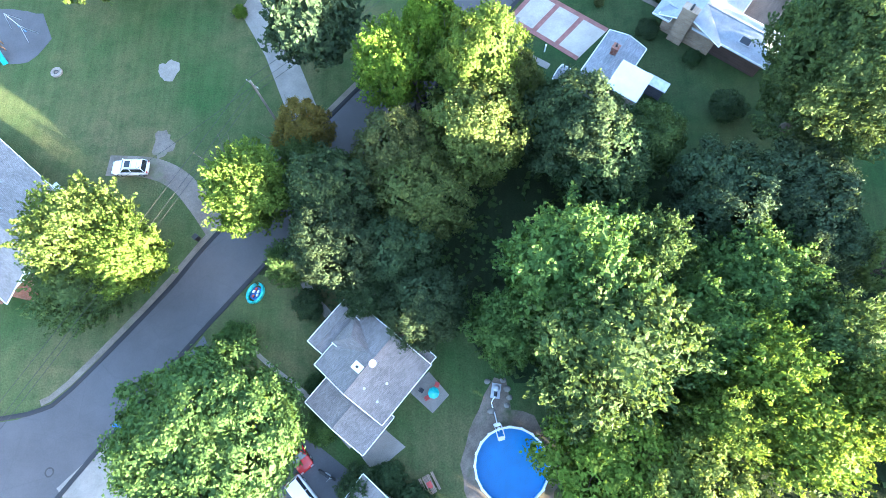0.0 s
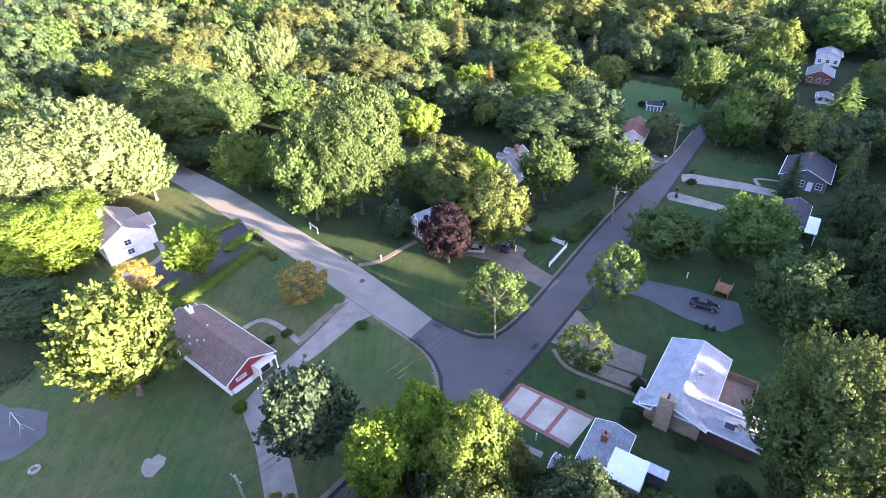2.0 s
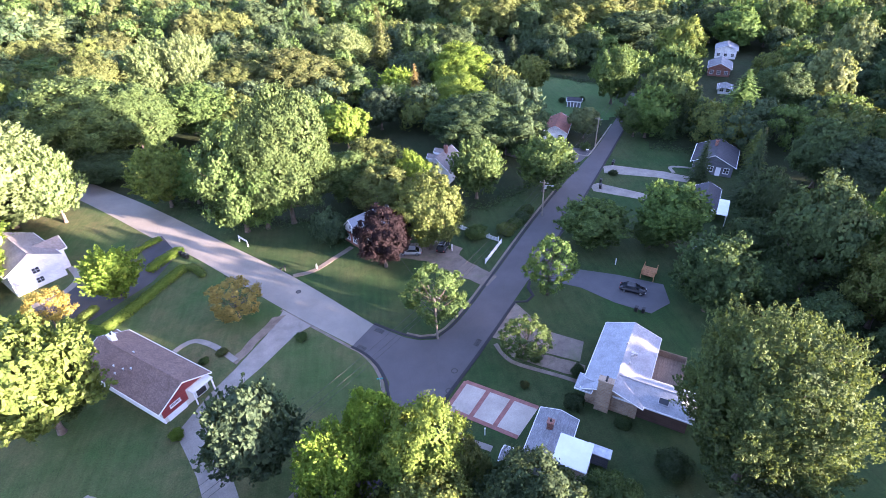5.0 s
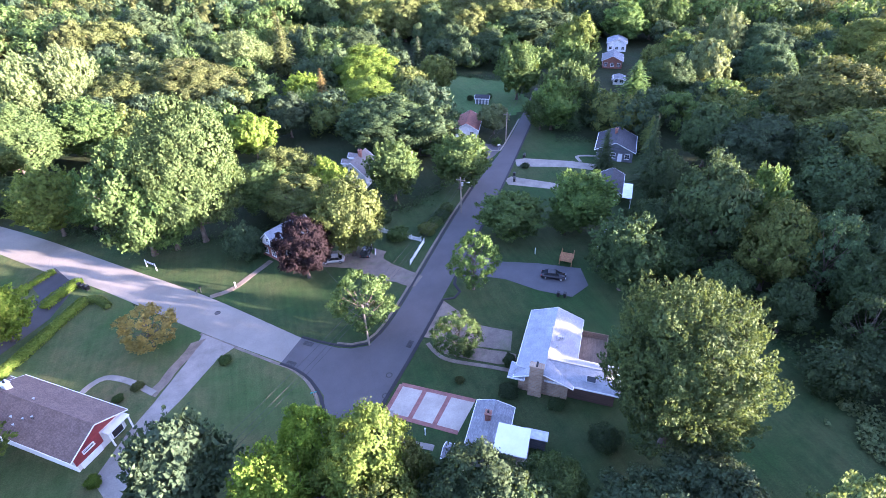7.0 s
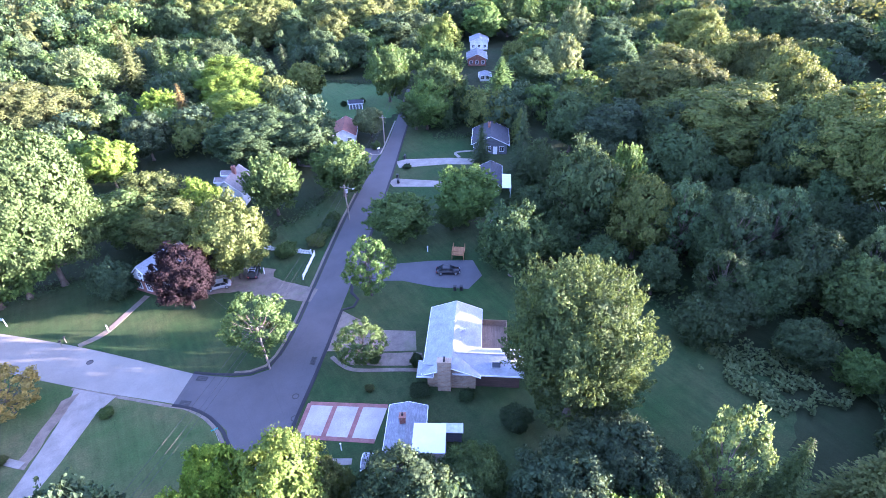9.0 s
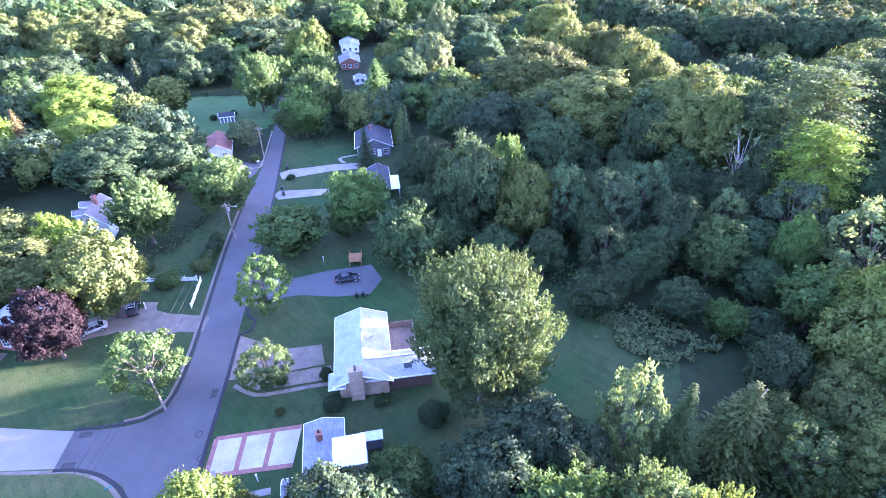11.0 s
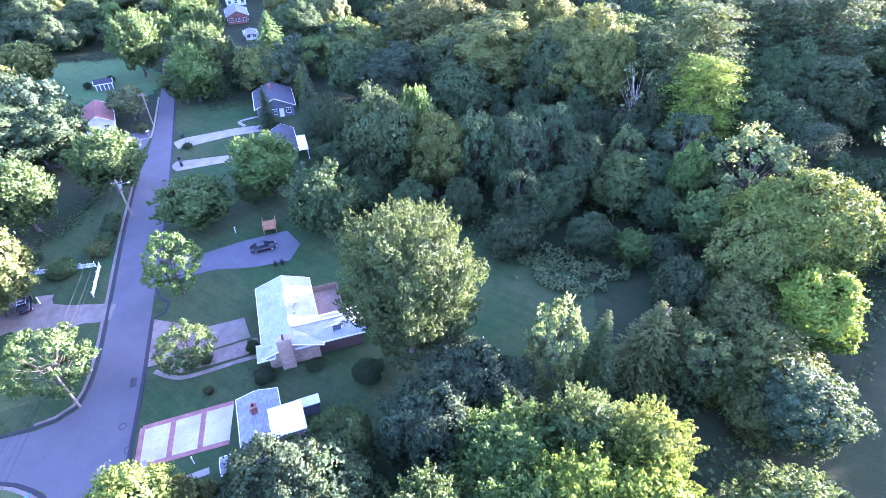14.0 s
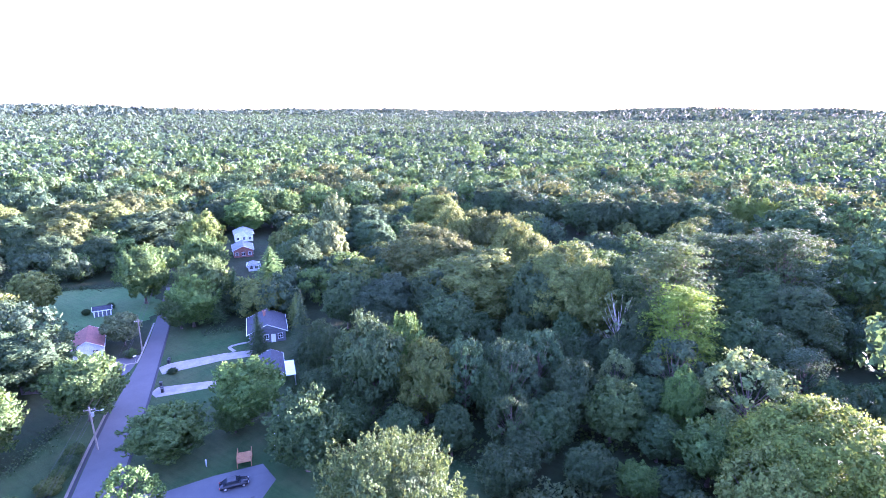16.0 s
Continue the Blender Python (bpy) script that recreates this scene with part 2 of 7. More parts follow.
# ---- building helpers ----
def metre_uv(bm):
    """Lays every face out in metres, with v up the wall or slope."""
    uv = bm.loops.layers.uv.verify()
    for f in bm.faces:
        n = f.normal
        u = Vector((1, 0, 0)) if abs(n.z) > 0.97 else Vector((0, 0, 1)).cross(n).normalized()
        v = n.cross(u)
        for lp in f.loops:
            lp[uv].uv = (lp.vert.co.dot(u), lp.vert.co.dot(v))


def part(name, bm, material, parent=None, label="", smooth=False):
    bm.normal_update()
    metre_uv(bm)
    me = bpy.data.meshes.new(name)
    bm.to_mesh(me)
    bm.free()
    me.materials.append(material)
    if smooth:
        me.polygons.foreach_set("use_smooth", [True] * len(me.polygons))
    ob = new(name, me)
    ob.parent = parent
    return tagged(ob, label)


def thing(name, m, label, category, group="", kind=""):
    ob = new(name)
    ob.matrix_world = m
    ob.empty_display_size = 0.5
    return tagged(ob, label, category, group, kind)


def box(bm, x0, x1, y0, y1, z0, z1, m=None, bevel=0.0):
    made = bmesh.ops.create_cube(bm, size=1, matrix=Matrix.LocRotScale(((x0 + x1) / 2, (y0 + y1) / 2, (z0 + z1) / 2), None, (x1 - x0, y1 - y0, z1 - z0)))["verts"]
    if bevel:
        edges = list({e for v in made for e in v.link_edges})
        made = bmesh.ops.bevel(bm, geom=edges, offset=bevel, segments=2, affect="EDGES", profile=0.6)["verts"]
    if m is not None:
        bmesh.ops.transform(bm, matrix=m, verts=made)
    return made


def boxed(*boxes, bevel=0.0):
    bm = bmesh.new()
    for b in boxes:
        box(bm, *b, bevel=bevel)
    return bm


def tube(bm, pts, radii, sides=8, cap=True):
    rings = []
    for i, (p, r) in enumerate(zip(pts, radii)):
        p = Vector(p)
        d = (Vector(pts[min(i + 1, len(pts) - 1)]) - Vector(pts[max(i - 1, 0)])).normalized()
        a = d.orthogonal().normalized()
        b = d.cross(a)
        rings.append([bm.verts.new(p + (a * math.cos(k * math.tau / sides) + b * math.sin(k * math.tau / sides)) * r) for k in range(sides)])
    for q, s in zip(rings, rings[1:]):
        for k in range(sides):
            bm.faces.new((q[k], q[(k + 1) % sides], s[(k + 1) % sides], s[k]))
    if cap:
        bm.faces.new(rings[-1])
        bm.faces.new(rings[0][::-1])


def piped(pts, radii, sides=8):
    bm = bmesh.new()
    tube(bm, pts, radii if isinstance(radii, (list, tuple)) else [radii] * len(pts), sides)
    return bm


def prism(bm, outline, z0, z1):
    """A flat slab with this outline."""
    low = [bm.verts.new((x, y, z0)) for x, y in outline]
    top = [bm.verts.new((x, y, z1)) for x, y in outline]
    bm.faces.new(top)
    bm.faces.new(low[::-1])
    n = len(outline)
    for k in range(n):
        bm.faces.new((low[k], low[(k + 1) % n], top[(k + 1) % n], top[k]))
    bmesh.ops.recalc_face_normals(bm, faces=bm.faces)


def slab(name, outline, z0, z1, material, label, category="ground", kind="structure", wobble=0.0, parent=None):
    """A piece of ground: its edge wanders a little where it is not paved."""
    if wobble:
        fine = []
        for (ax, ay), (bx, by) in zip(outline, outline[1:] + outline[:1]):
            n = max(1, int(math.hypot(bx - ax, by - ay) / 1.2))
            for k in range(n):
                x, y = ax + (bx - ax) * k / n, ay + (by - ay) * k / n
                fine.append((x + noise.noise((x * 0.4, y * 0.4, 1)) * wobble, y + noise.noise((x * 0.4, y * 0.4, 9)) * wobble))
        outline = fine
    bm = bmesh.new()
    prism(bm, outline, z0, z1)
    return tagged(part(name, bm, material, parent), label, category, kind=kind)


def smooth_line(pts, step=1.5):
    """A curve through the points (Catmull-Rom), as points about `step` apart."""
    p = [Vector((*q, 0)) if len(q) == 2 else Vector(q) for q in pts]
    p = [2 * p[0] - p[1], *p, 2 * p[-1] - p[-2]]
    out = []
    for a, b, c, d in zip(p, p[1:], p[2:], p[3:]):
        n = max(1, int((c - b).length / step))
        for k in range(n):
            t = k / n
            out.append(0.5 * (2 * b + (c - a) * t + (2 * a - 5 * b + 4 * c - d) * t * t + (3 * b - a - 3 * c + d) * t ** 3))
    return out + [p[-2]]


def kerb(name, pts, material, width, height, label, side=1):
    """A rounded kerb with a step, swept along a curve."""
    line = smooth_line(pts)
    bm = bmesh.new()
    prev = None
    for i, p in enumerate(line):
        d = (line[min(i + 1, len(line) - 1)] - line[max(i - 1, 0)]).normalized()
        n = Vector((d.y, -d.x, 0)) * side
        w = width * (1 + 0.12 * noise.noise((p.x * 0.5, p.y * 0.5, 3)))
        ring = [bm.verts.new(p + n * u * w + Vector((0, 0, z))) for u, z in ((-0.02, -0.05), (0.0, 0.045), (0.25, height * 0.9), (0.6, height), (1.0, height * 0.8), (1.05, -0.05))]
        if prev:
            for k in range(5):
                bm.faces.new((prev[k], prev[k + 1], ring[k + 1], ring[k]))
        prev = ring
    bmesh.ops.recalc_face_normals(bm, faces=bm.faces)
    return tagged(part(name, bm, material), label, "kerb", kind="structure")


def ribbon(name, left, right, z, material, label, category="road"):
    """A paved surface between two curves."""
    a, b = smooth_line(left), smooth_line(right)
    outline = [(p.x, p.y) for p in a] + [(p.x, p.y) for p in reversed(b)]
    bm = bmesh.new()
    prism(bm, outline, -0.1, z)
    return tagged(part(name, bm, material), label, category, kind="structure")

# ---- the ground, roads and lawns ----
def rise(x, y):
    """The country lies level near by and rolls in low hills farther off."""
    d = math.hypot(x, y)
    far = min(1.0, max(0.0, (d - 420) / 1500))
    hills = 22 * noise.noise((x / 420, y / 420, 0.3)) + 34 * noise.noise((x / 1300, y / 1300, 4.7)) + 10
    return far * hills + 26 * min(1.0, max(0.0, (d - 1500) / 2500))


bm = bmesh.new()
RINGS = [0, 40, 90, 150, 220, 300, 420, 520, 640, 780, 940, 1120, 1320, 1550, 1800, 2100, 2450, 2850, 3300, 3900, 4700]
prev = None
for d in RINGS[1:]:
    ring = [bm.verts.new((d * math.cos(a * math.tau / 120), d * math.sin(a * math.tau / 120), rise(d * math.cos(a * math.tau / 120), d * math.sin(a * math.tau / 120)))) for a in range(120)]
    if prev:
        for k in range(120):
            bm.faces.new((prev[k], prev[(k + 1) % 120], ring[(k + 1) % 120], ring[k]))
    else:
        bm.faces.new(ring)
    prev = ring
tagged(part("ground", bm, FLOOR), "woodland floor of dark soil, leaf litter and weeds", "ground", kind="structure")

YARDS_EAST = [(5, 38), (16, 31), (28, 27), (42, 20), (50, 12.5), (59, 10.5), (67, 15), (70, 24), (71, 32), (70, 42), (61, 58), (64, 70), (79, 88), (95, 106), (93, 120), (79, 128), (84, 152), (77, 150), (30, 81), (0, 46)]
CORNER = [(-5, 66), (8, 60), (30, 88), (66, 130), (58, 128), (38, 112), (27, 104), (16, 104), (4, 103), (-12, 106), (-28, 106), (-52, 128), (-58, 124)]
WEST = [(3.5, 59), (-6, 66), (-36, 96), (-60, 120), (-88, 146), (-100, 138), (-92, 118), (-84, 100), (-74, 84), (-58, 70), (-66, 58), (-80, 50), (-80, 8), (-62, -14), (-46, -24), (-26, -20), (2, -20), (13, -14), (11, 0), (3, 4), (-2, 10), (-12, 12), (-21, 15), (-30, 12), (-26, 24), (-13, 39), (-2, 50)]
FIELD = [(46, 183), (57, 214), (74, 202), (88, 188), (88, 162), (82, 154), (70, 150), (62, 156)]
slab("lawn", YARDS_EAST, -0.3, 0.02, GRASS_SHADED, "green mown lawn beside the street and houses", "lawn", wobble=1.6)
slab("lawn", CORNER, -0.3, 0.024, GRASS_SHADED, "shaded corner lawn with mowing stripes", "lawn", wobble=1.2)
slab("lawn", WEST, -0.3, 0.028, GRASS_DRY, "broad green lawn with dry brown patches", "lawn", wobble=1.6)
slab("lawn", FIELD, -0.3, 0.02, MEADOW, "far green meadow among trees", "lawn", wobble=2.0)

# The main street runs straight; the pale side street meets it.
EAST = [(-75, -52), (-56, -27), (-38.3, -2.9), (-22.9, 16.2), (9.9, 54.2), (23.0, 70.2), (39.6, 91.4), (56.2, 113.3), (79.3, 145), (99, 172)]
WESTSIDE = [(-80, -48), (-61, -22), (-46, -0.6), (-43.4, 1.4), (-34.2, 12.2), (-28.6, 19.8), (-12, 39.5), (-1.4, 50.5), (4.2, 58), (10.2, 64.6), (16.0, 71.2), (33.2, 94.0), (46.6, 110.8), (62, 128.6), (76.2, 147.2), (96, 175)]
ribbon("road", WESTSIDE, EAST, 0.045, ASPHALT, "grey asphalt residential street with tar seams")
SIDE_N = [(3.6, 66.5), (-1.8, 68.8), (-16.6, 85.8), (-32.0, 101.2), (-53.5, 122.4), (-75, 141), (-105, 166)]
SIDE_S = [(-0.8, 59.5), (-5.4, 64.3), (-17.0, 75.6), (-36.0, 95.6), (-46, 104.6), (-69, 127), (-101, 155)]
ribbon("side_road", SIDE_N[1:], SIDE_S[1:], 0.047, OLDROAD, "pale worn concrete side street")
slab("junction", [(-1.8, 68.8), (0.5, 66.7), (3.3, 64.5), (5.4, 63.5), (8.1, 63.2), (10.6, 65.2), (8, 56), (1, 52), (-0.9, 50.4), (-0.2, 55.4), (-1.4, 59.1), (-3.2, 62.1), (-5.4, 64.3)], -0.1, 0.05, ASPHALT, "asphalt mouth of the side street", "road")
slab("side_street", [(-46, -0.4), (-49, -1.6), (-56, -2.6), (-78, 6), (-80, -2), (-62, -12), (-56, -18), (-44, -4)], -0.1, 0.049, ASPHALT, "asphalt side street branching off", "road")
slab("road_patch", [(45, 111), (50.5, 118.5), (57, 124), (63, 129.8), (56, 134), (40, 140), (38, 132), (46, 124), (44, 114)], -0.1, 0.052, ASPHALT, "asphalt mouth of a cross street", "road")
kerb("kerb", EAST[1:6], KERB_TAR, 0.55, 0.13, "black asphalt kerb along the street", 1)
kerb("kerb", [(23.2, 70.3), (25.2, 70.0), (26.6, 71.2), (26.4, 73.6), (27.6, 76.0)], KERB_TAR, 0.55, 0.13, "black asphalt kerb bulging into a lay-by", 1)
kerb("kerb", [(27.4, 75.7), (39.6, 91.4), (56.2, 113.3), (79.3, 145)], KERB_TAR, 0.5, 0.13, "black asphalt kerb along the street", 1)
kerb("kerb", [(-56, -2.4), (-50, -1.6), (-46.4, -0.8), (-43.4, 1.4), (-34.2, 12.2), (-28.6, 19.8), (-12, 39.5), (-1.4, 49.6), (-0.3, 52.5), (-0.4, 55.4), (-1.4, 59.1), (-3.2, 62.1), (-5.4, 64.3)], KERB_TAR, 0.5, 0.13, "black asphalt kerb round the corner lawn", -1)
kerb("kerb", [(-1.8, 68.8), (0.5, 66.9), (3.3, 64.9), (5.4, 63.8), (8.1, 63.5), (10.4, 65.0), (16.0, 71.4), (33.2, 94.2), (45, 109)], KERB_TAR, 0.45, 0.13, "black asphalt kerb round the corner", -1)
kerb("kerb", [(52, 139), (56.6, 131.6), (57.6, 127.6), (59.4, 126.4), (62, 128.8), (76.2, 147.4)], CONCRETE, 0.4, 0.13, "concrete kerb at the cross street", -1)

kerb("verge", [(-46.6, -0.2), (-43.7, 2.0), (-34.6, 12.6), (-29.0, 20.2), (-12.4, 39.9), (-2.0, 49.9)], GRAVEL, 0.7, 0.06, "thin strip of pale grit behind the kerb", -1)
kerb("verge", [(-0.9, 53.0), (-1.0, 55.6), (-2.0, 59.3), (-3.7, 62.3), (-6.0, 64.6), (-17.4, 75.9)], GRAVEL, 0.5, 0.06, "thin strip of pale grit behind the kerb", -1)
kerb("verge", [(3.4, 65.4), (5.5, 64.3), (8.0, 64.1), (10.1, 65.5), (15.7, 71.9), (32.9, 94.7), (44.8, 109.6)], GRAVEL, 0.45, 0.06, "thin strip of pale grit behind the kerb", -1)

def patch(x, y, r, seed):
    """An uneven round outline."""
    pts = []
    for k in range(22):
        a = k * math.tau / 22
        q = r * (1 + 0.55 * noise.noise((math.cos(a) * 1.4, math.sin(a) * 1.4, seed)) + 0.2 * noise.noise((math.cos(a) * 4, math.sin(a) * 4, seed)))
        pts.append((x + q * math.cos(a), y + q * math.sin(a)))
    return pts


# Drives, pads and paths.
slab("driveway", [(-17.2, 75.5), (-12.2, 70.4), (-14.8, 68.6), (-19.5, 62.1), (-22.5, 58.6), (-24.0, 54), (-23.2, 49), (-19.4, 40), (-16.5, 33), (-20.4, 32.5), (-25.3, 44.3), (-29.5, 51.6), (-26.4, 58), (-23.4, 62.6), (-19.4, 69.6)], -0.1, 0.06, CONCRETE, "long pale concrete driveway", "driveway")
PAD = [(11.0, 53.5), (20.0, 46.9), (15.8, 42.7), (7.4, 49.2)]
slab("driveway", PAD, -0.1, 0.06, PAD_CONCRETE, "concrete parking pad with red brick bands", "driveway")
slab("driveway", [(23.0, 70.2), (16.8, 62.2), (22.8, 58.0), (29.0, 54.2), (31.2, 58.2), (26.5, 61.6)], -0.1, 0.055, GRAVEL, "gravel and concrete driveway beside the white roofed house", "driveway")
slab("driveway", [(27.5, 75.6), (32.5, 82.5), (37.5, 77.2), (44.2, 74.0), (51, 69.6), (49.5, 64.5), (45.0, 62.6), (40.3, 66.4), (36.1, 71.6), (31.5, 74.6)], -0.1, 0.055, ASPHALT_DRIVE, "blue-grey asphalt driveway", "driveway")
slab("driveway", [(19.6, 75.2), (21.8, 78.0), (18.4, 83.0), (14.6, 88.8), (13.8, 92.6), (3.0, 92.6), (3.4, 88.2), (9.5, 85.6), (12.4, 81.4)], -0.1, 0.055, GRAVEL, "gravel driveway on the corner lot", "driveway", wobble=0.5)
slab("driveway", [(61.2, 119.6), (64, 119.4), (74.7, 113.2), (80, 108.6), (77, 106.4), (71.5, 110.4), (59.8, 115.6)], -0.1, 0.055, CONCRETE, "concrete driveway up to the grey house", "driveway")
slab("driveway", [(53.6, 109.6), (55.8, 110.6), (64, 103.4), (72, 97), (70, 94.6), (62.0, 100.8), (53.2, 106.8)], -0.1, 0.055, CONCRETE, "concrete driveway to the carport", "driveway")
slab("driveway", [(-49.5, 103), (-45.5, 106.4), (-40.2, 98), (-42.6, 89), (-50, 79), (-62, 84), (-58, 90), (-50, 92), (-46, 97)], -0.1, 0.055, ASPHALT_DARK, "dark asphalt driveway between hedges", "driveway")
slab("bare_patch", patch(-37.6, 31.6, 1.7, 5), -0.1, 0.046, GRAVEL, "gravel spilling into the lawn", "ground", wobble=0.4)
slab("driveway", [(-33.0, 2.2), (-29.2, 7.4), (-27.4, 4.2), (-24, -2), (-19.4, -2.6), (-15.4, -4.4), (-11.0, -7.6), (-14, -13), (-22, -12), (-30, -2)], -0.1, 0.055, ASPHALT_DRIVE, "asphalt driveway with parked vehicles", "driveway")
slab("driveway", [(-43.2, -8.6), (-37.6, -3.0), (-33, -8), (-38, -14)], -0.1, 0.056, CONCRETE, "pale concrete driveway apron", "driveway")
slab("bare_patch", patch(-38.2, 42.8, 1.5, 3), -0.1, 0.045, CONCRETE, "bare pale patch worn into the lawn", "ground", wobble=0.3)
slab("pool_surround", [(0.6, -10.2), (-0.2, -6.4), (0.8, -2.6), (2.6, 0.6), (3.6, 2.2), (5.0, 2.0), (5.4, -0.6), (8.0, -1.6), (9.8, -4), (10.3, -8), (8.6, -11.6)], -0.1, 0.04, SOIL, "bare brown soil round the pool", "ground", wobble=0.8)
slab("play_mulch", [(-55.0, 48.2), (-57.6, 44.2), (-62.5, 44.0), (-68, 47), (-66, 54), (-57, 52)], -0.1, 0.05, ASPHALT_DRIVE, "dark mulch play area", "ground", wobble=0.6)
slab("flower_bed", [(-16.6, 74.2), (-17.9, 72.4), (-19.6, 69.8), (-23.4, 63.4), (-24.6, 64.6), (-20.6, 70.8), (-18.8, 73.8)], -0.1, 0.07, SOIL, "strip of bare soil beside the driveway", "flower bed", wobble=0.3)
slab("flower_bed", [(18.2, 59.8), (19.0, 57.4), (21.6, 55.2), (28.2, 51.0), (29.4, 53.4), (23.0, 57.4), (20, 60)], -0.1, 0.06, SOIL, "planted bed beside the gravel drive", "flower bed", wobble=0.4)
slab("flower_bed", [(12.2, 84.2), (14.6, 83.0), (17.4, 88.8), (15.8, 90.4)], -0.1, 0.06, GRAVEL, "stony flower bed", "flower bed", wobble=0.4)


def path(pts, width, material, label):
    line = smooth_line(pts, 0.8)
    left, right = [], []
    for i, p in enumerate(line):
        d = (line[min(i + 1, len(line) - 1)] - line[max(i - 1, 0)]).normalized()
        n = Vector((-d.y, d.x, 0)) * width / 2
        left.append((p + n).to_2d())
        right.append((p - n).to_2d())
    bm = bmesh.new()
    prism(bm, [tuple(v) for v in left + right[::-1]], -0.1, 0.075)
    return tagged(part("garden_path", bm, material), label, "path", kind="structure")


path([(-29.2, 20.2), (-31.6, 23.4), (-34.6, 26.6), (-38.4, 28.4), (-44.0, 28.9)], 2.8, GRAVEL, "thin gravel drive fading into the lawn")
path([(-34.4, 66.6), (-33.4, 68.8), (-31.0, 70.3), (-27.6, 68.4), (-23.6, 64.4)], 1.0, CONCRETE, "curving concrete garden path")
path([(-16.2, 85.6), (-12.4, 86.6), (-8.4, 90.2), (-4.8, 93.6)], 1.1, GRAVEL, "worn path across the corner lawn")
path([(17.2, 60.4), (18.0, 57.4), (19.6, 55.4), (24.6, 52.2), (28, 49.8)], 0.7, GRAVEL, "pale concrete edging path")
path([(8.2, 49.4), (7.4, 46.6), (8.6, 44.0), (12.0, 41.6)], 0.9, CONCRETE, "concrete path to the small grey house")
path([(-18.6, 14.4), (-16.8, 11.6), (-15.0, 9.6)], 1.0, CONCRETE, "concrete front path")
path([(-24.2, 6.6), (-21.8, 4.4), (-17.2, 1.0), (-14.8, -1.6), (-11.8, -4.6)], 0.5, CONCRETE, "stone lawn edging")
path([(76.8, 112.0), (77.6, 115.2), (79.8, 115.0), (83.0, 113.4)], 0.9, CONCRETE, "curving concrete steps path")
path([(-62.5, 85.2), (-58.4, 88.4), (-57.4, 93.0), (-60.4, 97.6)], 1.4, CONCRETE, "curving white concrete walk")

# Red brick bands across the pad, recessed ends butting the concrete.
pad_u, pad_v = Vector((9.0, -6.6)).normalized(), Vector((-3.6, -4.3)).normalized()
for k, (a, b) in enumerate((((11.0, 53.5), (7.4, 49.2)), ((14.0, 51.3), (10.2, 47.0)), ((17.0, 49.1), (13.0, 44.8)), ((11.0, 53.5), (20.0, 46.9)), ((7.4, 49.2), (15.8, 42.7)))):
    d = (Vector(b) - Vector(a)).normalized()
    n = Vector((-d.y, d.x)) * 0.32
    s = 1 if k != 3 else -1
    q = [Vector(a) - n, Vector(b) - n, Vector(b) + n, Vector(a) + n]
    slab("brick_band", [tuple(v) for v in q], 0.0, 0.066 + 0.004 * (k > 2), REDBRICK, "red brick band in the parking pad", "paving")

# ---- trees ----
def unit(v):
    return v / np.maximum(np.linalg.norm(v, axis=-1, keepdims=True), 1e-9)


def leaf_quads(rng, pos, nrm, size, slim=0.36, lean=None, soft=None, tri=False):
    """Leaves or sprays as folded kites, or as plain blades; lean draws their tips one way."""
    n = len(pos)
    t = rng.normal(size=(n, 3))
    if lean is not None:
        t = t * 0.7 + lean
    t = unit(t - nrm * np.sum(t * nrm, 1, keepdims=True))
    b = np.cross(nrm, t)
    s = size[:, None]
    face = unit(nrm if soft is None else nrm * 0.85 + soft * 0.35)
    if tri:
        v = np.stack([pos - t * s * 0.5 + b * s * slim, pos - t * s * 0.4 - b * s * slim, pos + t * s * 0.6], 1).reshape(-1, 3)
        return v, np.arange(n * 3).reshape(-1, 3), np.repeat(face, 3, 0)
    v = np.stack([pos - t * s * 0.5, pos + b * s * slim + nrm * s * 0.14, pos + t * s * 0.55, pos - b * s * slim + nrm * s * 0.14], 1).reshape(-1, 3)
    i = np.arange(n)[:, None] * 4
    f = np.concatenate([i + [0, 2, 1], i + [0, 3, 2]])
    return v, f, np.repeat(face, 4, 0)


def sphere_dirs(rng, n):
    k = np.arange(n) + 0.5
    z = 1 - 2 * k / n
    a = k * 2.399963 + rng.uniform(0, 6.28)
    r = np.sqrt(1 - z * z)
    return unit(np.stack([r * np.cos(a), r * np.sin(a), z], 1) + rng.normal(size=(n, 3)) * 0.16)


_b = bmesh.new()
bmesh.ops.create_icosphere(_b, subdivisions=1, radius=1)
_b.verts.ensure_lookup_table()
ICO_V = np.array([v.co[:] for v in _b.verts])
ICO_F = np.array([[v.index for v in f.verts] for f in _b.faces])
_b.free()


def blobs(rng, centres, radii):
    m, nv = len(centres), len(ICO_V)
    v = (ICO_V[None] * (1 + rng.normal(size=(m, nv, 1)) * 0.12) * radii[:, None] + centres[:, None]).reshape(-1, 3)
    f = (ICO_F[None] + (np.arange(m) * nv)[:, None, None]).reshape(-1, 3)
    return v, f, np.tile(ICO_V, (m, 1))


def raw_mesh(name, pieces, material):
    vs, fs, ns, n = [], [], [], 0
    for v, f, k in pieces:
        vs.append(v)
        ns.append(k)
        fs.append(f + n)
        n += len(v)
    v, f = np.concatenate(vs).astype(np.float32), np.concatenate(fs).astype(np.int32)
    me = bpy.data.meshes.new(name)
    me.vertices.add(len(v))
    me.vertices.foreach_set("co", v.ravel())
    me.loops.add(f.size)
    me.loops.foreach_set("vertex_index", f.ravel())
    me.polygons.add(len(f))
    me.polygons.foreach_set("loop_start", np.arange(0, f.size, 3, dtype=np.int32))
    me.update(calc_edges=True)
    me.normals_split_custom_set_from_vertices(np.concatenate(ns).astype(np.float32))
    me.materials.append(material)
    return me


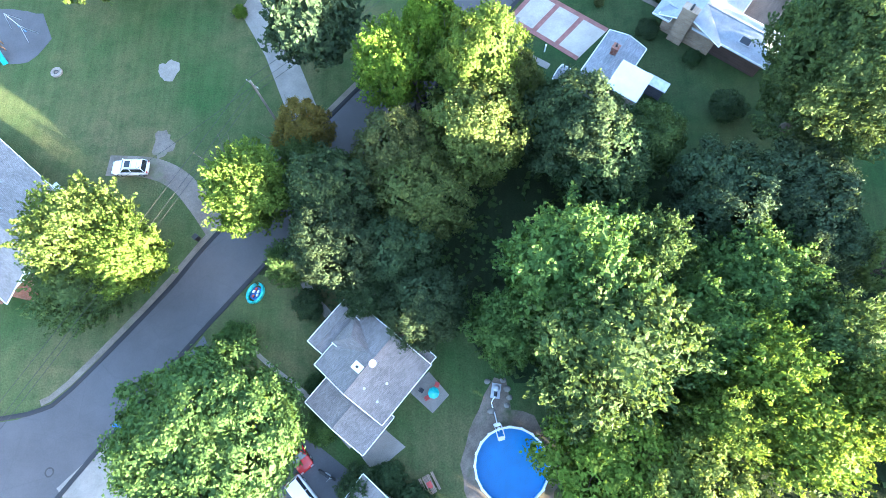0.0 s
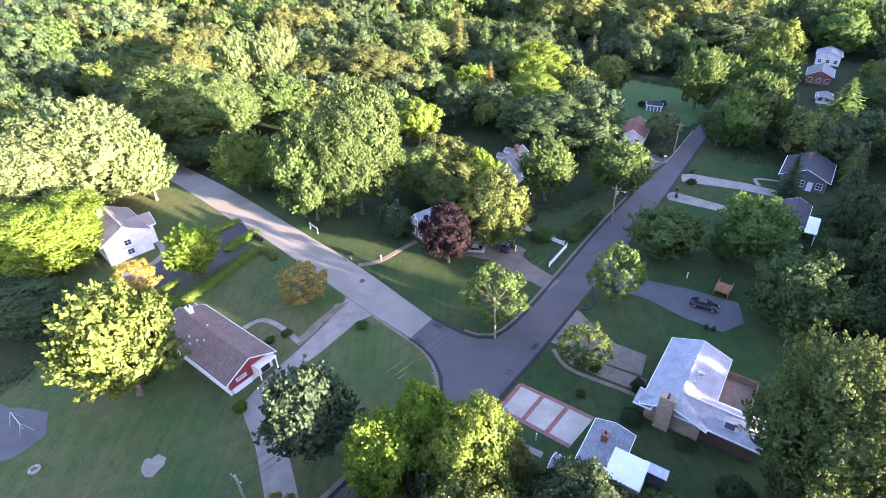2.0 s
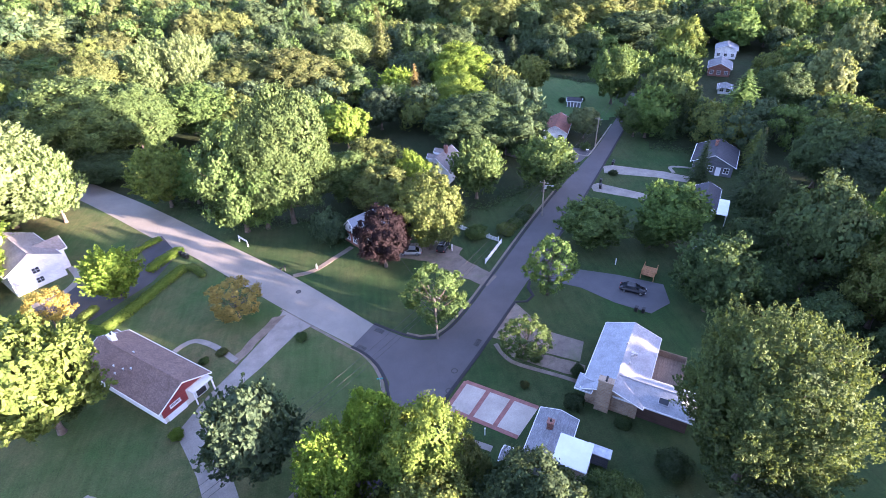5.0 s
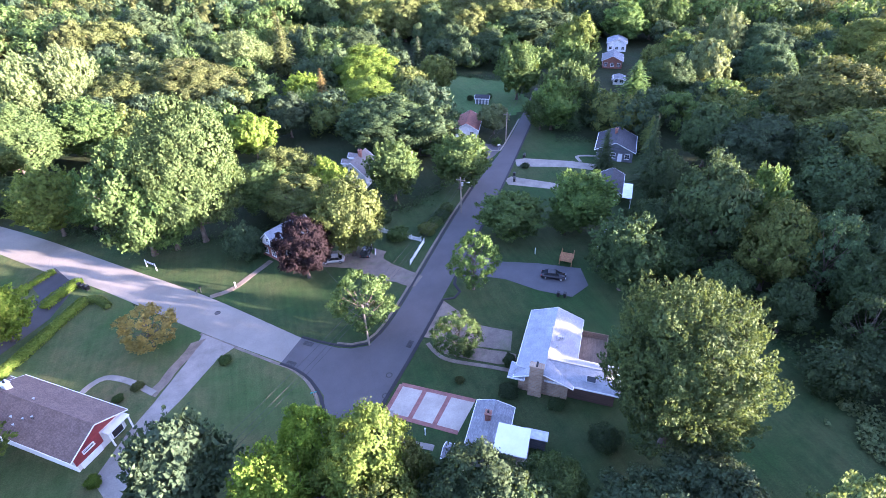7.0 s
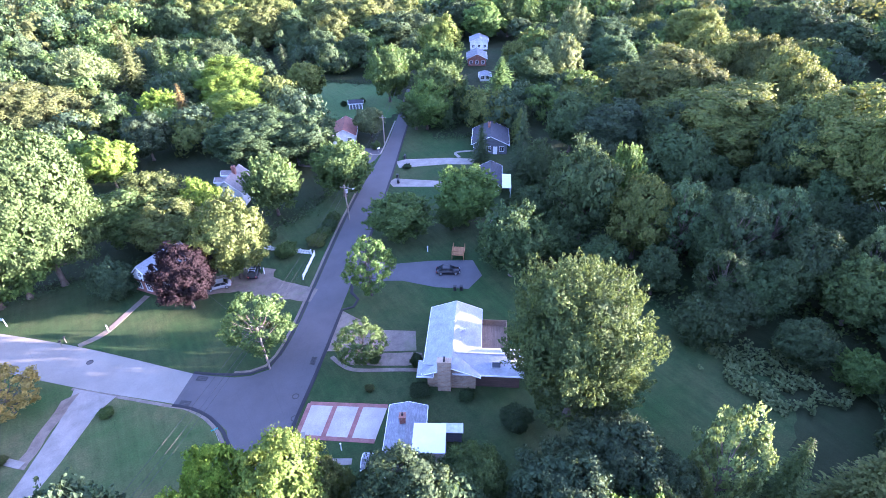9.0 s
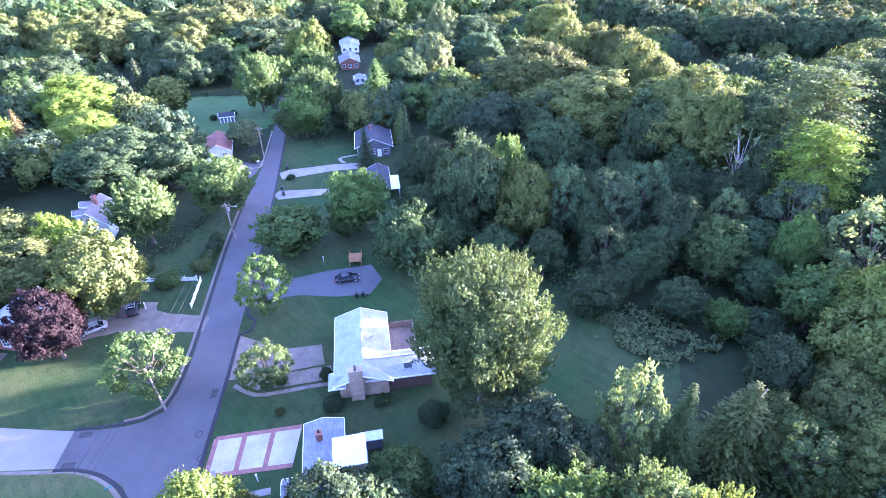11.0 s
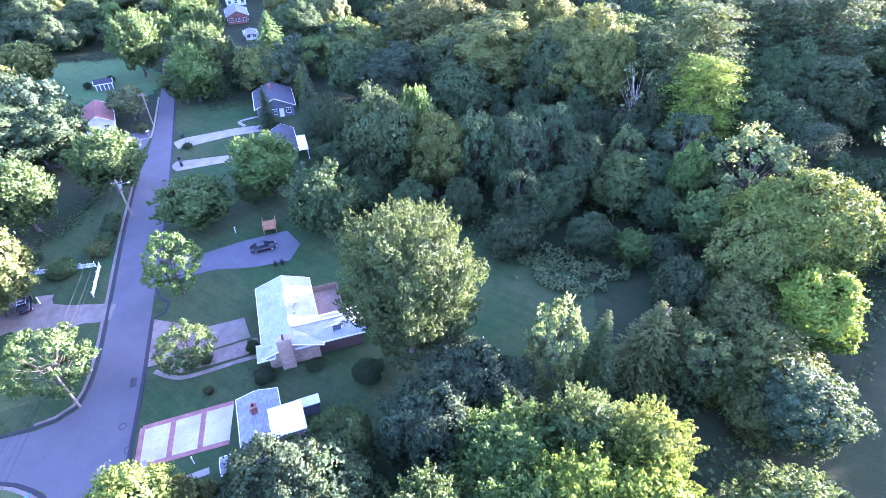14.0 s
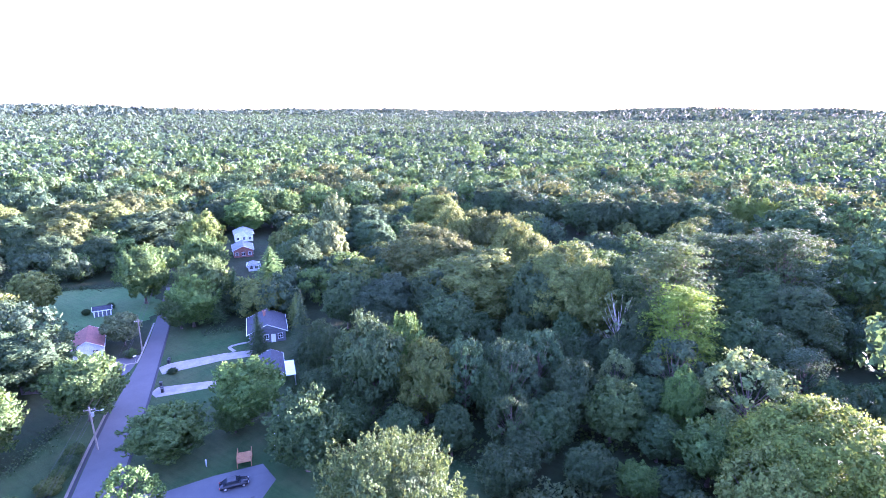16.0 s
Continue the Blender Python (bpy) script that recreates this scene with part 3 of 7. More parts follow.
def clumped(rng, c, cr, d, per, leaf, up=0.3, tall=0.9, rough=0.8, inner=0.0, dome=0.4, tri=False):
    """Leaves close over the outer side of each clump, so that it reads as a small dome; inner: hidden leaves within."""
    n = len(c) * per
    k = np.repeat(np.arange(len(c)), per)
    out = unit(d[k] * [1, 1, 0.8] * 0.85 + [0, 0, up] + rng.normal(size=(n, 3)) * 0.7)
    reach = np.where(rng.uniform(size=n) < 0.18, rng.uniform(1.05, 1.45, n), rng.uniform(0.72, 1.08, n))
    shape = np.array([1, 1, tall])
    side = unit(out * [1, 1, 0.6])
    pos = c[k] + out * (cr[k] * reach)[:, None] * shape
    pieces = [leaf_quads(rng, pos, unit(side + rng.normal(size=(n, 3)) * rough), leaf * rng.uniform(0.6, 1.5, n), 0.4, lean=out * 0.4 + np.array([0, 0, up]), soft=(side * 0.7 + d[k] * [0.5, 0.5, 0.35]) * (dome / 0.3), tri=tri)]
    if inner:
        m = int(per * inner)
        k = np.repeat(np.arange(len(c)), m)
        out = unit(rng.normal(size=(len(k), 3)) * 0.8 + d[k] * 0.8)
        pieces.append(leaf_quads(rng, c[k] + out * (cr[k] * rng.uniform(0.45, 0.78, len(k)))[:, None] * shape, out, leaf * rng.uniform(1.5, 2.3, len(k)), 0.5, soft=out * 2 + d[k], tri=True))
    return pieces


def tufted(rng, c, d, length, width, per, leaf, tri=False):
    """Upright pointed shoots, each a tapering plume of leaves that lean along it."""
    n = len(c) * per
    k = np.repeat(np.arange(len(c)), per)
    axis = unit(d * [1, 1, 0.5] + [0, 0, 0.75] + rng.normal(size=d.shape) * 0.22)[k]
    u = rng.uniform(0, 1, n) ** 0.85
    across = rng.normal(size=(n, 3)) + d[k] * 0.5
    across = unit(across - axis * np.sum(across * axis, 1, keepdims=True))
    wide = width[k] * (1.02 - u) ** 0.65 * rng.uniform(0.65, 1.1, n)
    pos = c[k] + axis * (length[k] * (u - 0.4))[:, None] + across * wide[:, None]
    out = unit(across + axis * 0.35)
    return [leaf_quads(rng, pos, unit(out + rng.normal(size=(n, 3)) * 0.55), leaf * rng.uniform(0.65, 1.4, n), 0.38, lean=axis * 1.1, soft=out + d[k] * 0.5, tri=tri)]


def maple_crown(rng, r, h, tufts, per, leaf, low=0.06, plume=(1.5, 2.6), tri=False, taper=0.16):
    """A big-lobed crown bristling with upright tufts."""
    mid, half = h * (1 + low) / 2, h * (1 - low) / 2
    d = sphere_dirs(rng, tufts)
    shift = Vector((0, 0, r + float(rng.uniform(0, 50))))

    def reach(q):
        return np.clip([0.8 + 0.36 * noise.noise(Vector(w) * 2.0 + shift) + 0.12 * noise.noise(Vector(w) * 5.0 + shift) for w in q], 0.5, 1.02)[:, None]

    e = reach(d) * rng.uniform(0.9, 1.03, (tufts, 1))
    c = d * e * [r, r, half] + [0, 0, mid]
    c[:, :2] *= (1 - taper * np.clip((c[:, 2:] - mid) / half, 0, 1))
    length = rng.uniform(*plume, tufts)
    pieces = tufted(rng, c, d, length, length * rng.uniform(0.26, 0.4, tufts), per, leaf, tri)
    for scale, m, big in ((0.9, tufts * 5, 1.7), (0.74, tufts * 3, 2.6)):
        q = sphere_dirs(rng, m)
        b = q * reach(q) * [r, r, half] * scale + [0, 0, mid]
        b[:, :2] *= (1 - taper * np.clip((b[:, 2:] - mid) / half, 0, 1))
        pieces.append(leaf_quads(rng, b, unit(q + rng.normal(size=(m, 3)) * 0.5), leaf * big * rng.uniform(0.8, 1.3, m), 0.5, lean=q * [0.3, 0.3, 0] + [0, 0, 0.8], soft=q * 2, tri=True))
    pieces.append(blobs(rng, np.array([[0, 0, mid]]), np.array([[r, r, half]]) * 0.56))
    return pieces, c[rng.permutation(tufts)[:80]]


def broad_crown(rng, r, h, clumps, per, leaf, spread=(0.2, 0.32), up=0.3, core=0.62, low=0.1, tri=False, tall=0.9):
    """A crown of many leafy clumps round an uneven egg, with gaps between them."""
    mid, half = h * (1 + low) / 2, h * (1 - low) / 2
    d = sphere_dirs(rng, clumps)
    shift = Vector((0, 0, r + float(rng.uniform(0, 50))))
    lump = np.array([noise.noise(Vector(q) * 1.5 + shift) for q in d])
    ext = np.clip(0.78 + 0.34 * lump + rng.uniform(-0.06, 0.06, clumps), 0.5, 1.0)
    c = d * ext[:, None] * [r, r, half] + [0, 0, mid]
    c[:, :2] *= (1 - 0.18 * np.clip((c[:, 2:] - mid) / half, 0, 1))
    cr = rng.uniform(*spread, clumps) * r
    pieces = clumped(rng, c, cr, d, per, leaf, up, tall, inner=0.3, tri=tri)
    if core:
        m = clumps * 24
        q = sphere_dirs(rng, m)
        e = np.clip([0.73 + 0.33 * noise.noise(Vector(w) * 1.5 + shift) for w in q], 0.45, 0.95)[:, None] * rng.uniform(0.9, 1.06, (m, 1))
        pieces.append(leaf_quads(rng, q * e * [r, r, half] + [0, 0, mid], unit(q + rng.normal(size=(m, 3)) * 0.4), max(leaf * 1.5, 0.055 * r) * rng.uniform(0.7, 1.3, m), 0.5, soft=q * 2, tri=True))
        pieces.append(blobs(rng, np.array([[0, 0, mid - 0.03 * h]]), np.array([[r, r, half]]) * core * 0.8))
    return pieces, c


def needles(rng, r, h, rings, arms, steps, leaf, droop=0.25, low=0.06, power=0.85, tri=False):
    """Whorls of drooping boughs round a straight stem."""
    pos, nrm, lean, size = [], [], [], []
    for i in range(rings):
        z = low + (0.98 - low) * (i / rings) + rng.uniform(-0.01, 0.01)
        rr = r * (1 - z) ** power * rng.uniform(0.8, 1.12) + 0.12
        n = max(4, int(arms * (0.45 + 0.75 * (1 - z))))
        for a in rng.uniform(0, 6.28) + np.arange(n) * 6.283 / n + rng.normal(size=n) * 0.2:
            reach = rr * rng.uniform(0.72, 1.15)
            way = np.array([math.cos(a), math.sin(a), 0])
            for s in np.linspace(0.25, 1.0, steps):
                side = np.array([-way[1], way[0], 0]) * rng.normal() * 0.16 * reach * (1.1 - s)
                pos.append(way * reach * s + side + [0, 0, z * h - droop * reach * s * s + 0.1 * reach * s])
                nrm.append(unit(np.array([0, 0, 1.0]) + way * 0.35 + rng.normal(size=3) * 0.35))
                lean.append(way * 1.3 + [0, 0, -droop])
                size.append(leaf * rng.uniform(0.7, 1.3) * (0.6 + 0.6 * (1 - z)))
    pieces = [leaf_quads(rng, np.array(pos), np.array(nrm), np.array(size), 0.26, np.array(lean), tri=tri)]
    lv = np.linspace(0.12, 0.8, 7)
    pieces.append(blobs(rng, np.stack([lv * 0, lv * 0, lv * h], 1), np.stack([0.5 * r * (1 - lv), 0.5 * r * (1 - lv), lv * 0 + 0.09 * h], 1)))
    return pieces


def pine_crown(rng, r, h, plates, per, leaf, spread=0.34, tri=False):
    """Flat, layered plates of needles on long level boughs."""
    c = []
    for k in range(plates):
        z = 0.34 + 0.64 * (k / plates) ** 0.9
        a = k * 2.4 + rng.uniform(-0.4, 0.4)
        reach = r * rng.uniform(0.35, 0.95) * min(1.0, 1.55 - z * 1.15)
        c.append((reach * math.cos(a), reach * math.sin(a), z * h))
    c = np.array(c)
    n = plates * per
    k = np.repeat(np.arange(plates), per)
    d = unit(rng.normal(size=(n, 3)))
    way = unit(c * [1, 1, 0] + 1e-3)[k]
    pos = c[k] + d * rng.uniform(0.4, 1.05, n)[:, None] * np.array([spread * r, spread * r, 0.12 * spread * h]) + way * rng.normal(size=(n, 1)) * 0.16 * r
    nrm = unit(d * [0.4, 0.4, 0.6] + [0, 0, 0.8] + rng.normal(size=(n, 3)) * 0.3)
    pieces = [leaf_quads(rng, pos, nrm, leaf * rng.uniform(0.7, 1.3, n), 0.24, way * 1.2 + np.array([0, 0, 0.45]), tri=tri)]
    return pieces, c


def stem(name, rng, r, h, girth, ends, top=0.72, sides=8):
    """A tapered trunk with a flared foot and limbs that reach into the crown."""
    bm = bmesh.new()
    bend = [(rng.normal() * 0.02 * h * z, rng.normal() * 0.02 * h * z) for z in (0, 0, 0.15, 0.4, 0.7, 1)]
    zs = (-0.15, 0.04 * h, 0.14 * h, 0.32 * h, 0.52 * h, top * h)
    tube(bm, [(*b, z) for b, z in zip(bend, zs)], [girth * 1.7, girth * 1.1, girth, girth * 0.85, girth * 0.6, girth * 0.25], sides)
    for e in ends:
        z0 = min(zs[4], max(zs[2], e[2] * 0.55 + rng.uniform(-0.04, 0.04) * h))
        p0 = Vector((bend[3][0], bend[3][1], z0))
        p2 = Vector(e)
        p1 = p0.lerp(p2, 0.5) + Vector((0, 0, -0.03 * h))
        tube(bm, [p0, p1, p2], [girth * 0.42, girth * 0.26, girth * 0.07], 5)
    bm.normal_update()
    me = bpy.data.meshes.new(name)
    bm.to_mesh(me)
    bm.free()
    me.polygons.foreach_set("use_smooth", [True] * len(me.polygons))
    me.materials.append(BARK)
    return me


KINDS = {}


def grow(kind, number, seed, r, h, make, girth, limbs=7):
    for k in range(number):
        rng = np.random.default_rng(seed + k)
        pieces, c = make(rng)
        ends = [] if c is None else c[rng.choice(len(c), limbs, replace=False)]
        KINDS.setdefault(kind, []).append((raw_mesh("crown", pieces, LEAF["green"]), stem("trunk", rng, r, h, girth, ends, 0.96 if c is None else 0.72), r, h))


grow("maple_near", 4, 11, 7, 16, lambda g: maple_crown(g, 7, 16, 350, 32, 0.32), 0.34)
grow("oak_near", 4, 21, 7, 16, lambda g: broad_crown(g, 7, 16, 140, 88, 0.28, spread=(0.12, 0.19)), 0.36)
grow("great_maple", 1, 19, 11, 25, lambda g: maple_crown(g, 11, 25, 1000, 38, 0.31, plume=(1.6, 2.8), taper=-0.06), 0.5, 10)
grow("great_oak", 2, 17, 11, 25, lambda g: broad_crown(g, 11, 25, 250, 96, 0.36, spread=(0.11, 0.18)), 0.5, 10)
grow("great_maple_far", 1, 16, 11, 25, lambda g: maple_crown(g, 11, 25, 620, 26, 0.56, plume=(2.0, 3.4), tri=True), 0.5, 8)
grow("great_oak_far", 2, 18, 11, 25, lambda g: broad_crown(g, 11, 25, 230, 96, 0.44, spread=(0.1, 0.18), tri=True), 0.5, 8)
grow("maple", 3, 231, 7, 16, lambda g: maple_crown(g, 7, 16, 240, 20, 0.48), 0.34, 5)
grow("oak", 3, 241, 7, 16, lambda g: broad_crown(g, 7, 16, 110, 70, 0.36, spread=(0.12, 0.2)), 0.36, 5)
grow("maple_far", 3, 31, 7, 16, lambda g: maple_crown(g, 7, 16, 240, 26, 0.5, tri=True), 0.34, 3)
grow("oak_far", 3, 41, 7, 16, lambda g: broad_crown(g, 7, 16, 96, 70, 0.46, spread=(0.12, 0.21), tri=True), 0.36, 3)
grow("maple_wood", 3, 131, 7, 16, lambda g: broad_crown(g, 7, 16, 56, 92, 0.47, spread=(0.16, 0.26), up=0.4, tri=True), 0.34, 3)
grow("oak_wood", 3, 141, 7, 16, lambda g: broad_crown(g, 7, 16, 70, 74, 0.46, spread=(0.14, 0.23), tri=True), 0.36, 3)
grow("birch_far", 2, 151, 5, 13, lambda g: broad_crown(g, 5, 13, 74, 36, 0.47, spread=(0.13, 0.2), core=0.3, low=0.12, tri=True), 0.17, 12)
grow("birch", 3, 51, 5, 13, lambda g: broad_crown(g, 5, 13, 90, 46, 0.3, spread=(0.12, 0.2), core=0, low=0.15), 0.17, 26)
grow("bush", 3, 61, 4, 6, lambda g: broad_crown(g, 4, 6, 64, 56, 0.3, low=0.02, core=0.6), 0.12, 5)
grow("spruce", 3, 71, 4.5, 18, lambda g: (needles(g, 4.5, 18, 44, 14, 9, 0.5), None), 0.24)
grow("spruce_far", 3, 171, 4.5, 18, lambda g: (needles(g, 4.5, 18, 34, 12, 7, 0.75, tri=True), None), 0.24)
grow("pine", 2, 81, 7, 22, lambda g: pine_crown(g, 7, 22, 46, 130, 0.5), 0.36, 24)
grow("pine_far", 2, 181, 7, 22, lambda g: pine_crown(g, 7, 22, 44, 70, 0.7), 0.36, 12)
grow("great_pine", 1, 85, 11, 29, lambda g: pine_crown(g, 11, 29, 110, 120, 0.75, 0.2, True), 0.45, 40)
grow("bare", 2, 91, 4, 10, lambda g: broad_crown(g, 4, 10, 46, 6, 0.34, core=0, low=0.25), 0.14, 40)

WORDS = {"green": "mid-green", "dark": "deep green", "blue": "blue-green", "yellow": "yellow-green", "pale": "silvery pale green", "olive": "olive green", "purple": "dark purple", "orange": "yellow-brown turning", "gold": "golden yellow"}
FORMS = {"maple": ("broad rounded tree with dense {} leaf clumps", "tree"), "oak": ("spreading broadleaf tree with fine {} foliage", "tree"), "birch": ("slender airy tree with sparse {} leaves", "tree"),
         "bush": ("low rounded shrub tree with {} leaves", "shrub"), "spruce": ("tall conical spruce with drooping {} boughs", "conifer"), "pine": ("tall pine with layered {} needle plates", "conifer"),
         "great_maple": ("large broad maple with dense upright {} leaf tufts", "tree"), "bare": ("thin half-bare tree with few {} leaves", "tree")}
def clear_of_road(x, y, half=4.6):
    """Where the foot of a tree whose crown hangs over the street stands: on the verge."""
    for (ax, ay), (bx, by) in (((-80, -50), (-10.6, 35.2)), ((-10.6, 35.2), (88, 160)), ((-3.6, 66.5), (-103, 160))):
        d = Vector((bx - ax, by - ay)).normalized()
        n = Vector((-d.y, d.x))
        along, off = (Vector((x - ax, y - ay)).dot(q) for q in (d, n))
        if abs(off) < half and 0 < along < math.hypot(bx - ax, by - ay):
            push = (half if off >= 0 else -half) - off
            return x + n.x * push, y + n.y * push
    return x, y


STANDING = []
tree_rng = np.random.default_rng(5)


def tree(kind, tint, x, y, h, r, group="trees round the houses", wood=False, pale=False):
    away = math.hypot(x, y)
    lod = "_wood" if wood and kind + "_wood" in KINDS else "_near" if away < 46 else "_far" if away > 125 or wood else ""
    if r > 8 and kind in ("maple", "oak") and away < 250 and not wood:
        kind, lod, form = "great_" + kind, "_far" if away > 130 else "", kind
    else:
        form = kind
    if kind == "pine" and r > 7.5:
        kind, lod = "great_pine", ""
    proto = KINDS[kind + lod if kind + lod in KINDS else kind]
    crown_me, stem_me, r0, h0 = proto[int(tree_rng.integers(len(proto)))]
    label, cat = FORMS[form]
    ob = thing("tree" if cat != "shrub" else "shrub", Matrix.LocRotScale((x, y, rise(x, y)), Euler((0, 0, tree_rng.uniform(0, 6.28))), (1.13 * r / r0, 1.13 * r / r0, h / h0)), label.format(WORDS[tint]), cat, group)
    tx, ty = clear_of_road(x, y)
    lean = Matrix.Rotation(-ob.rotation_euler.z, 3, "Z") @ Vector((tx - x, ty - y, 0)) * (r0 / (1.13 * r))
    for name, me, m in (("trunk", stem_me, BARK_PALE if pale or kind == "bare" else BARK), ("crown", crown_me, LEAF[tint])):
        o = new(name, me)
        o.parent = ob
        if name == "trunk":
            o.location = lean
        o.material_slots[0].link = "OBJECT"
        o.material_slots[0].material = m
    STANDING.append((x, y, r))
    return ob


# Seen from above.
tree("oak", "green", -24.4, -3.8, 14.0, 8.6)
tree("maple", "yellow", -40.5, 17.9, 14.0, 5.5)
tree("maple", "yellow", -36.1, 15.4, 12.0, 4.5)
tree("maple", "green", -41.5, 13.2, 9.0, 5.5)
tree("maple", "yellow", -22.7, 22.3, 13.0, 5.0)
tree("maple", "green", -17.6, 26.7, 9.0, 2.6)
tree("oak", "orange", -17.8, 30.6, 9.0, 3.3)
tree("maple", "green", -18.7, 14.9, 7.0, 2.6)
tree("oak", "dark", -13.8, 22.1, 13.0, 4.5)
tree("oak", "dark", -13.4, 16.3, 12.0, 4.7)
tree("oak", "olive", -6.7, 25.9, 13.0, 4.6)
tree("oak", "olive", -4.2, 21.5, 12.0, 5.1)
tree("maple", "yellow", -7.1, 37.1, 14.0, 4.8)
tree("oak", "yellow", -2.6, 41.5, 14.0, 3.6)
tree("oak", "yellow", 2.7, 36.6, 16.0, 5.3)
tree("oak", "olive", 1.9, 28.4, 14.0, 5.6)
tree("oak", "olive", 6.9, 35.0, 12.0, 2.9)
tree("oak", "dark", -6.7, 15.3, 10.0, 4.5)
tree("oak", "dark", -3.7, 9.6, 10.0, 4.3)
tree("oak", "dark", -10.2, 11.5, 7.0, 2.7)
tree("oak", "dark", 12.8, 28.8, 14.0, 5.8)
tree("oak", "dark", 15.8, 25.7, 12.0, 5.8)
tree("oak", "green", 21.1, 27.6, 11.0, 3.7)
tree("oak", "blue", 27.9, 20.3, 13.0, 5.4)
tree("oak", "blue", 34.9, 19.9, 14.0, 5.2)
tree("oak", "blue", 36.4, 15.2, 12.0, 4.0)
tree("maple", "green", 10.9, 11.6, 19.0, 7.3)
tree("maple", "green", 4.8, 7.0, 12.0, 4.2)
tree("maple", "green", 18.7, 13.8, 15.0, 5.0)
tree("maple", "green", 13.9, 5.3, 19.0, 7.6)
tree("maple", "green", 22.3, 6.5, 16.0, 5.5)
tree("maple", "green", 29.5, 11.5, 14.0, 6.0)
tree("maple", "green", 12.8, 1.0, 14.0, 5.2)
tree("maple", "yellow", 27.3, 2.8, 16.0, 5.4)
tree("maple", "green", 35.3, 5.3, 15.0, 5.2)
tree("maple", "yellow", 23.9, -1.6, 15.0, 4.8)
tree("maple", "yellow", 30.8, -2.5, 16.0, 5.7)
tree("oak", "yellow", 14.3, -4.6, 11.0, 6.3)
tree("oak", "yellow", 20.6, -6.0, 12.0, 5.6)
tree("maple", "yellow", 36.1, -0.7, 16.0, 5.0)
# Left and back.
tree("maple", "yellow", -45.1, 54.8, 20.0, 7.6)
tree("maple", "green", -44.7, 57.9, 6.2, 3.0)
tree("oak", "yellow", -77.8, 90.5, 14.0, 11.6)
tree("oak", "dark", -69.8, 71.1, 8.0, 7.2)
tree("oak", "pale", -90.7, 110.4, 17.0, 9.6)
tree("birch", "gold", -55.5, 78.6, 7.2, 3.6)
tree("maple", "yellow", -47.1, 84.9, 11.0, 4.8)
tree("birch", "gold", -24.6, 75.2, 7.5, 4.1)
tree("maple", "blue", -16.9, 43.3, 15.8, 5.5)
tree("maple", "pale", -79.4, 116.8, 26.0, 12.2)
tree("maple", "pale", -68.9, 117.1, 18.5, 5.7)
tree("oak", "pale", -88.7, 112.9, 22.5, 11.3)
tree("maple", "yellow", -120.6, 198.7, 14.8, 7.0, "trees of the wood")
tree("oak", "pale", -174.6, 292.7, 19.1, 10.3, "trees of the wood")
tree("oak", "pale", -166.0, 298.4, 19.0, 10.3, "trees of the wood")
tree("oak", "pale", -157.7, 304.7, 19.9, 10.3, "trees of the wood")
tree("oak", "pale", -139.0, 294.4, 18.0, 12.4, "trees of the wood")
tree("oak", "olive", -140.9, 250.7, 14.0, 7.9, "trees of the wood")
tree("oak", "olive", -134.6, 255.7, 14.7, 7.9, "trees of the wood")
tree("oak", "olive", -129.7, 263.3, 14.4, 7.9, "trees of the wood")
tree("oak", "olive", -112.0, 282.7, 18.3, 9.1, "trees of the wood")
tree("oak", "olive", -101.1, 285.5, 18.8, 9.1, "trees of the wood")
tree("oak", "olive", -116.2, 245.5, 14.9, 8.9, "trees of the wood")
tree("oak", "olive", -107.8, 248.5, 15.1, 8.9, "trees of the wood")
tree("oak", "olive", -100.0, 252.8, 15.9, 8.9, "trees of the wood")
tree("oak", "green", -119.6, 241.7, 12.0, 11.6, "trees of the wood")
tree("oak", "blue", -100.3, 245.8, 11.0, 7.9, "trees of the wood")
tree("maple", "pale", -67.1, 195.6, 24.3, 9.0, "trees of the wood")
tree("maple", "pale", -55.8, 196.2, 25.4, 9.0, "trees of the wood")
tree("oak", "green", -90.4, 287.1, 19.0, 9.0, "trees of the wood")
tree("oak", "olive", -72.2, 272.2, 20.2, 9.1, "trees of the wood")
tree("oak", "olive", -63.1, 273.4, 19.5, 9.1, "trees of the wood")
tree("oak", "olive", -54.2, 275.4, 19.5, 9.1, "trees of the wood")
tree("oak", "dark", -44.8, 290.5, 20.0, 11.2, "trees of the wood")
tree("maple", "pale", -40.6, 223.3, 16.0, 8.0, "trees of the wood")
tree("oak", "olive", -41.8, 192.6, 16.0, 10.8, "trees of the wood")
tree("oak", "olive", -83.7, 188.9, 21.0, 9.3, "trees of the wood")
tree("oak", "green", -72.4, 150.2, 23.2, 14.5, "trees of the wood")
tree("oak", "green", -61.4, 152.9, 20.2, 9.8, "trees of the wood")
tree("oak", "dark", -66.1, 138.4, 8.0, 8.1, "trees of the wood")
tree("maple", "green", -47.3, 164.5, 17.0, 9.8, "trees of the wood")
tree("maple", "yellow", -46.6, 119.8, 16.0, 6.8)
tree("maple", "green", -40.6, 120.4, 13.0, 5.6)
tree("oak", "green", -27.1, 104.3, 23.0, 7.6)
tree("oak", "green", -17.3, 106.1, 30.8, 9.2)
tree("oak", "green", -22.8, 105.0, 20.5, 7.2)
tree("oak", "green", -15.8, 129.1, 13.0, 5.0)
tree("oak", "olive", -20.0, 188.5, 19.0, 12.6, "trees of the wood")
tree("maple", "pale", -4.5, 223.4, 20.0, 9.2, "trees of the wood")
tree("spruce", "green", -8.2, 293.9, 20.0, 5.2, "trees of the wood")
tree("spruce", "dark", -28.1, 253.7, 22.0, 4.0, "trees of the wood")
tree("spruce", "dark", -20.8, 275.3, 22.0, 4.3, "trees of the wood")
tree("spruce", "olive", 11.2, 228.3, 23.5, 5.8, "trees of the wood")
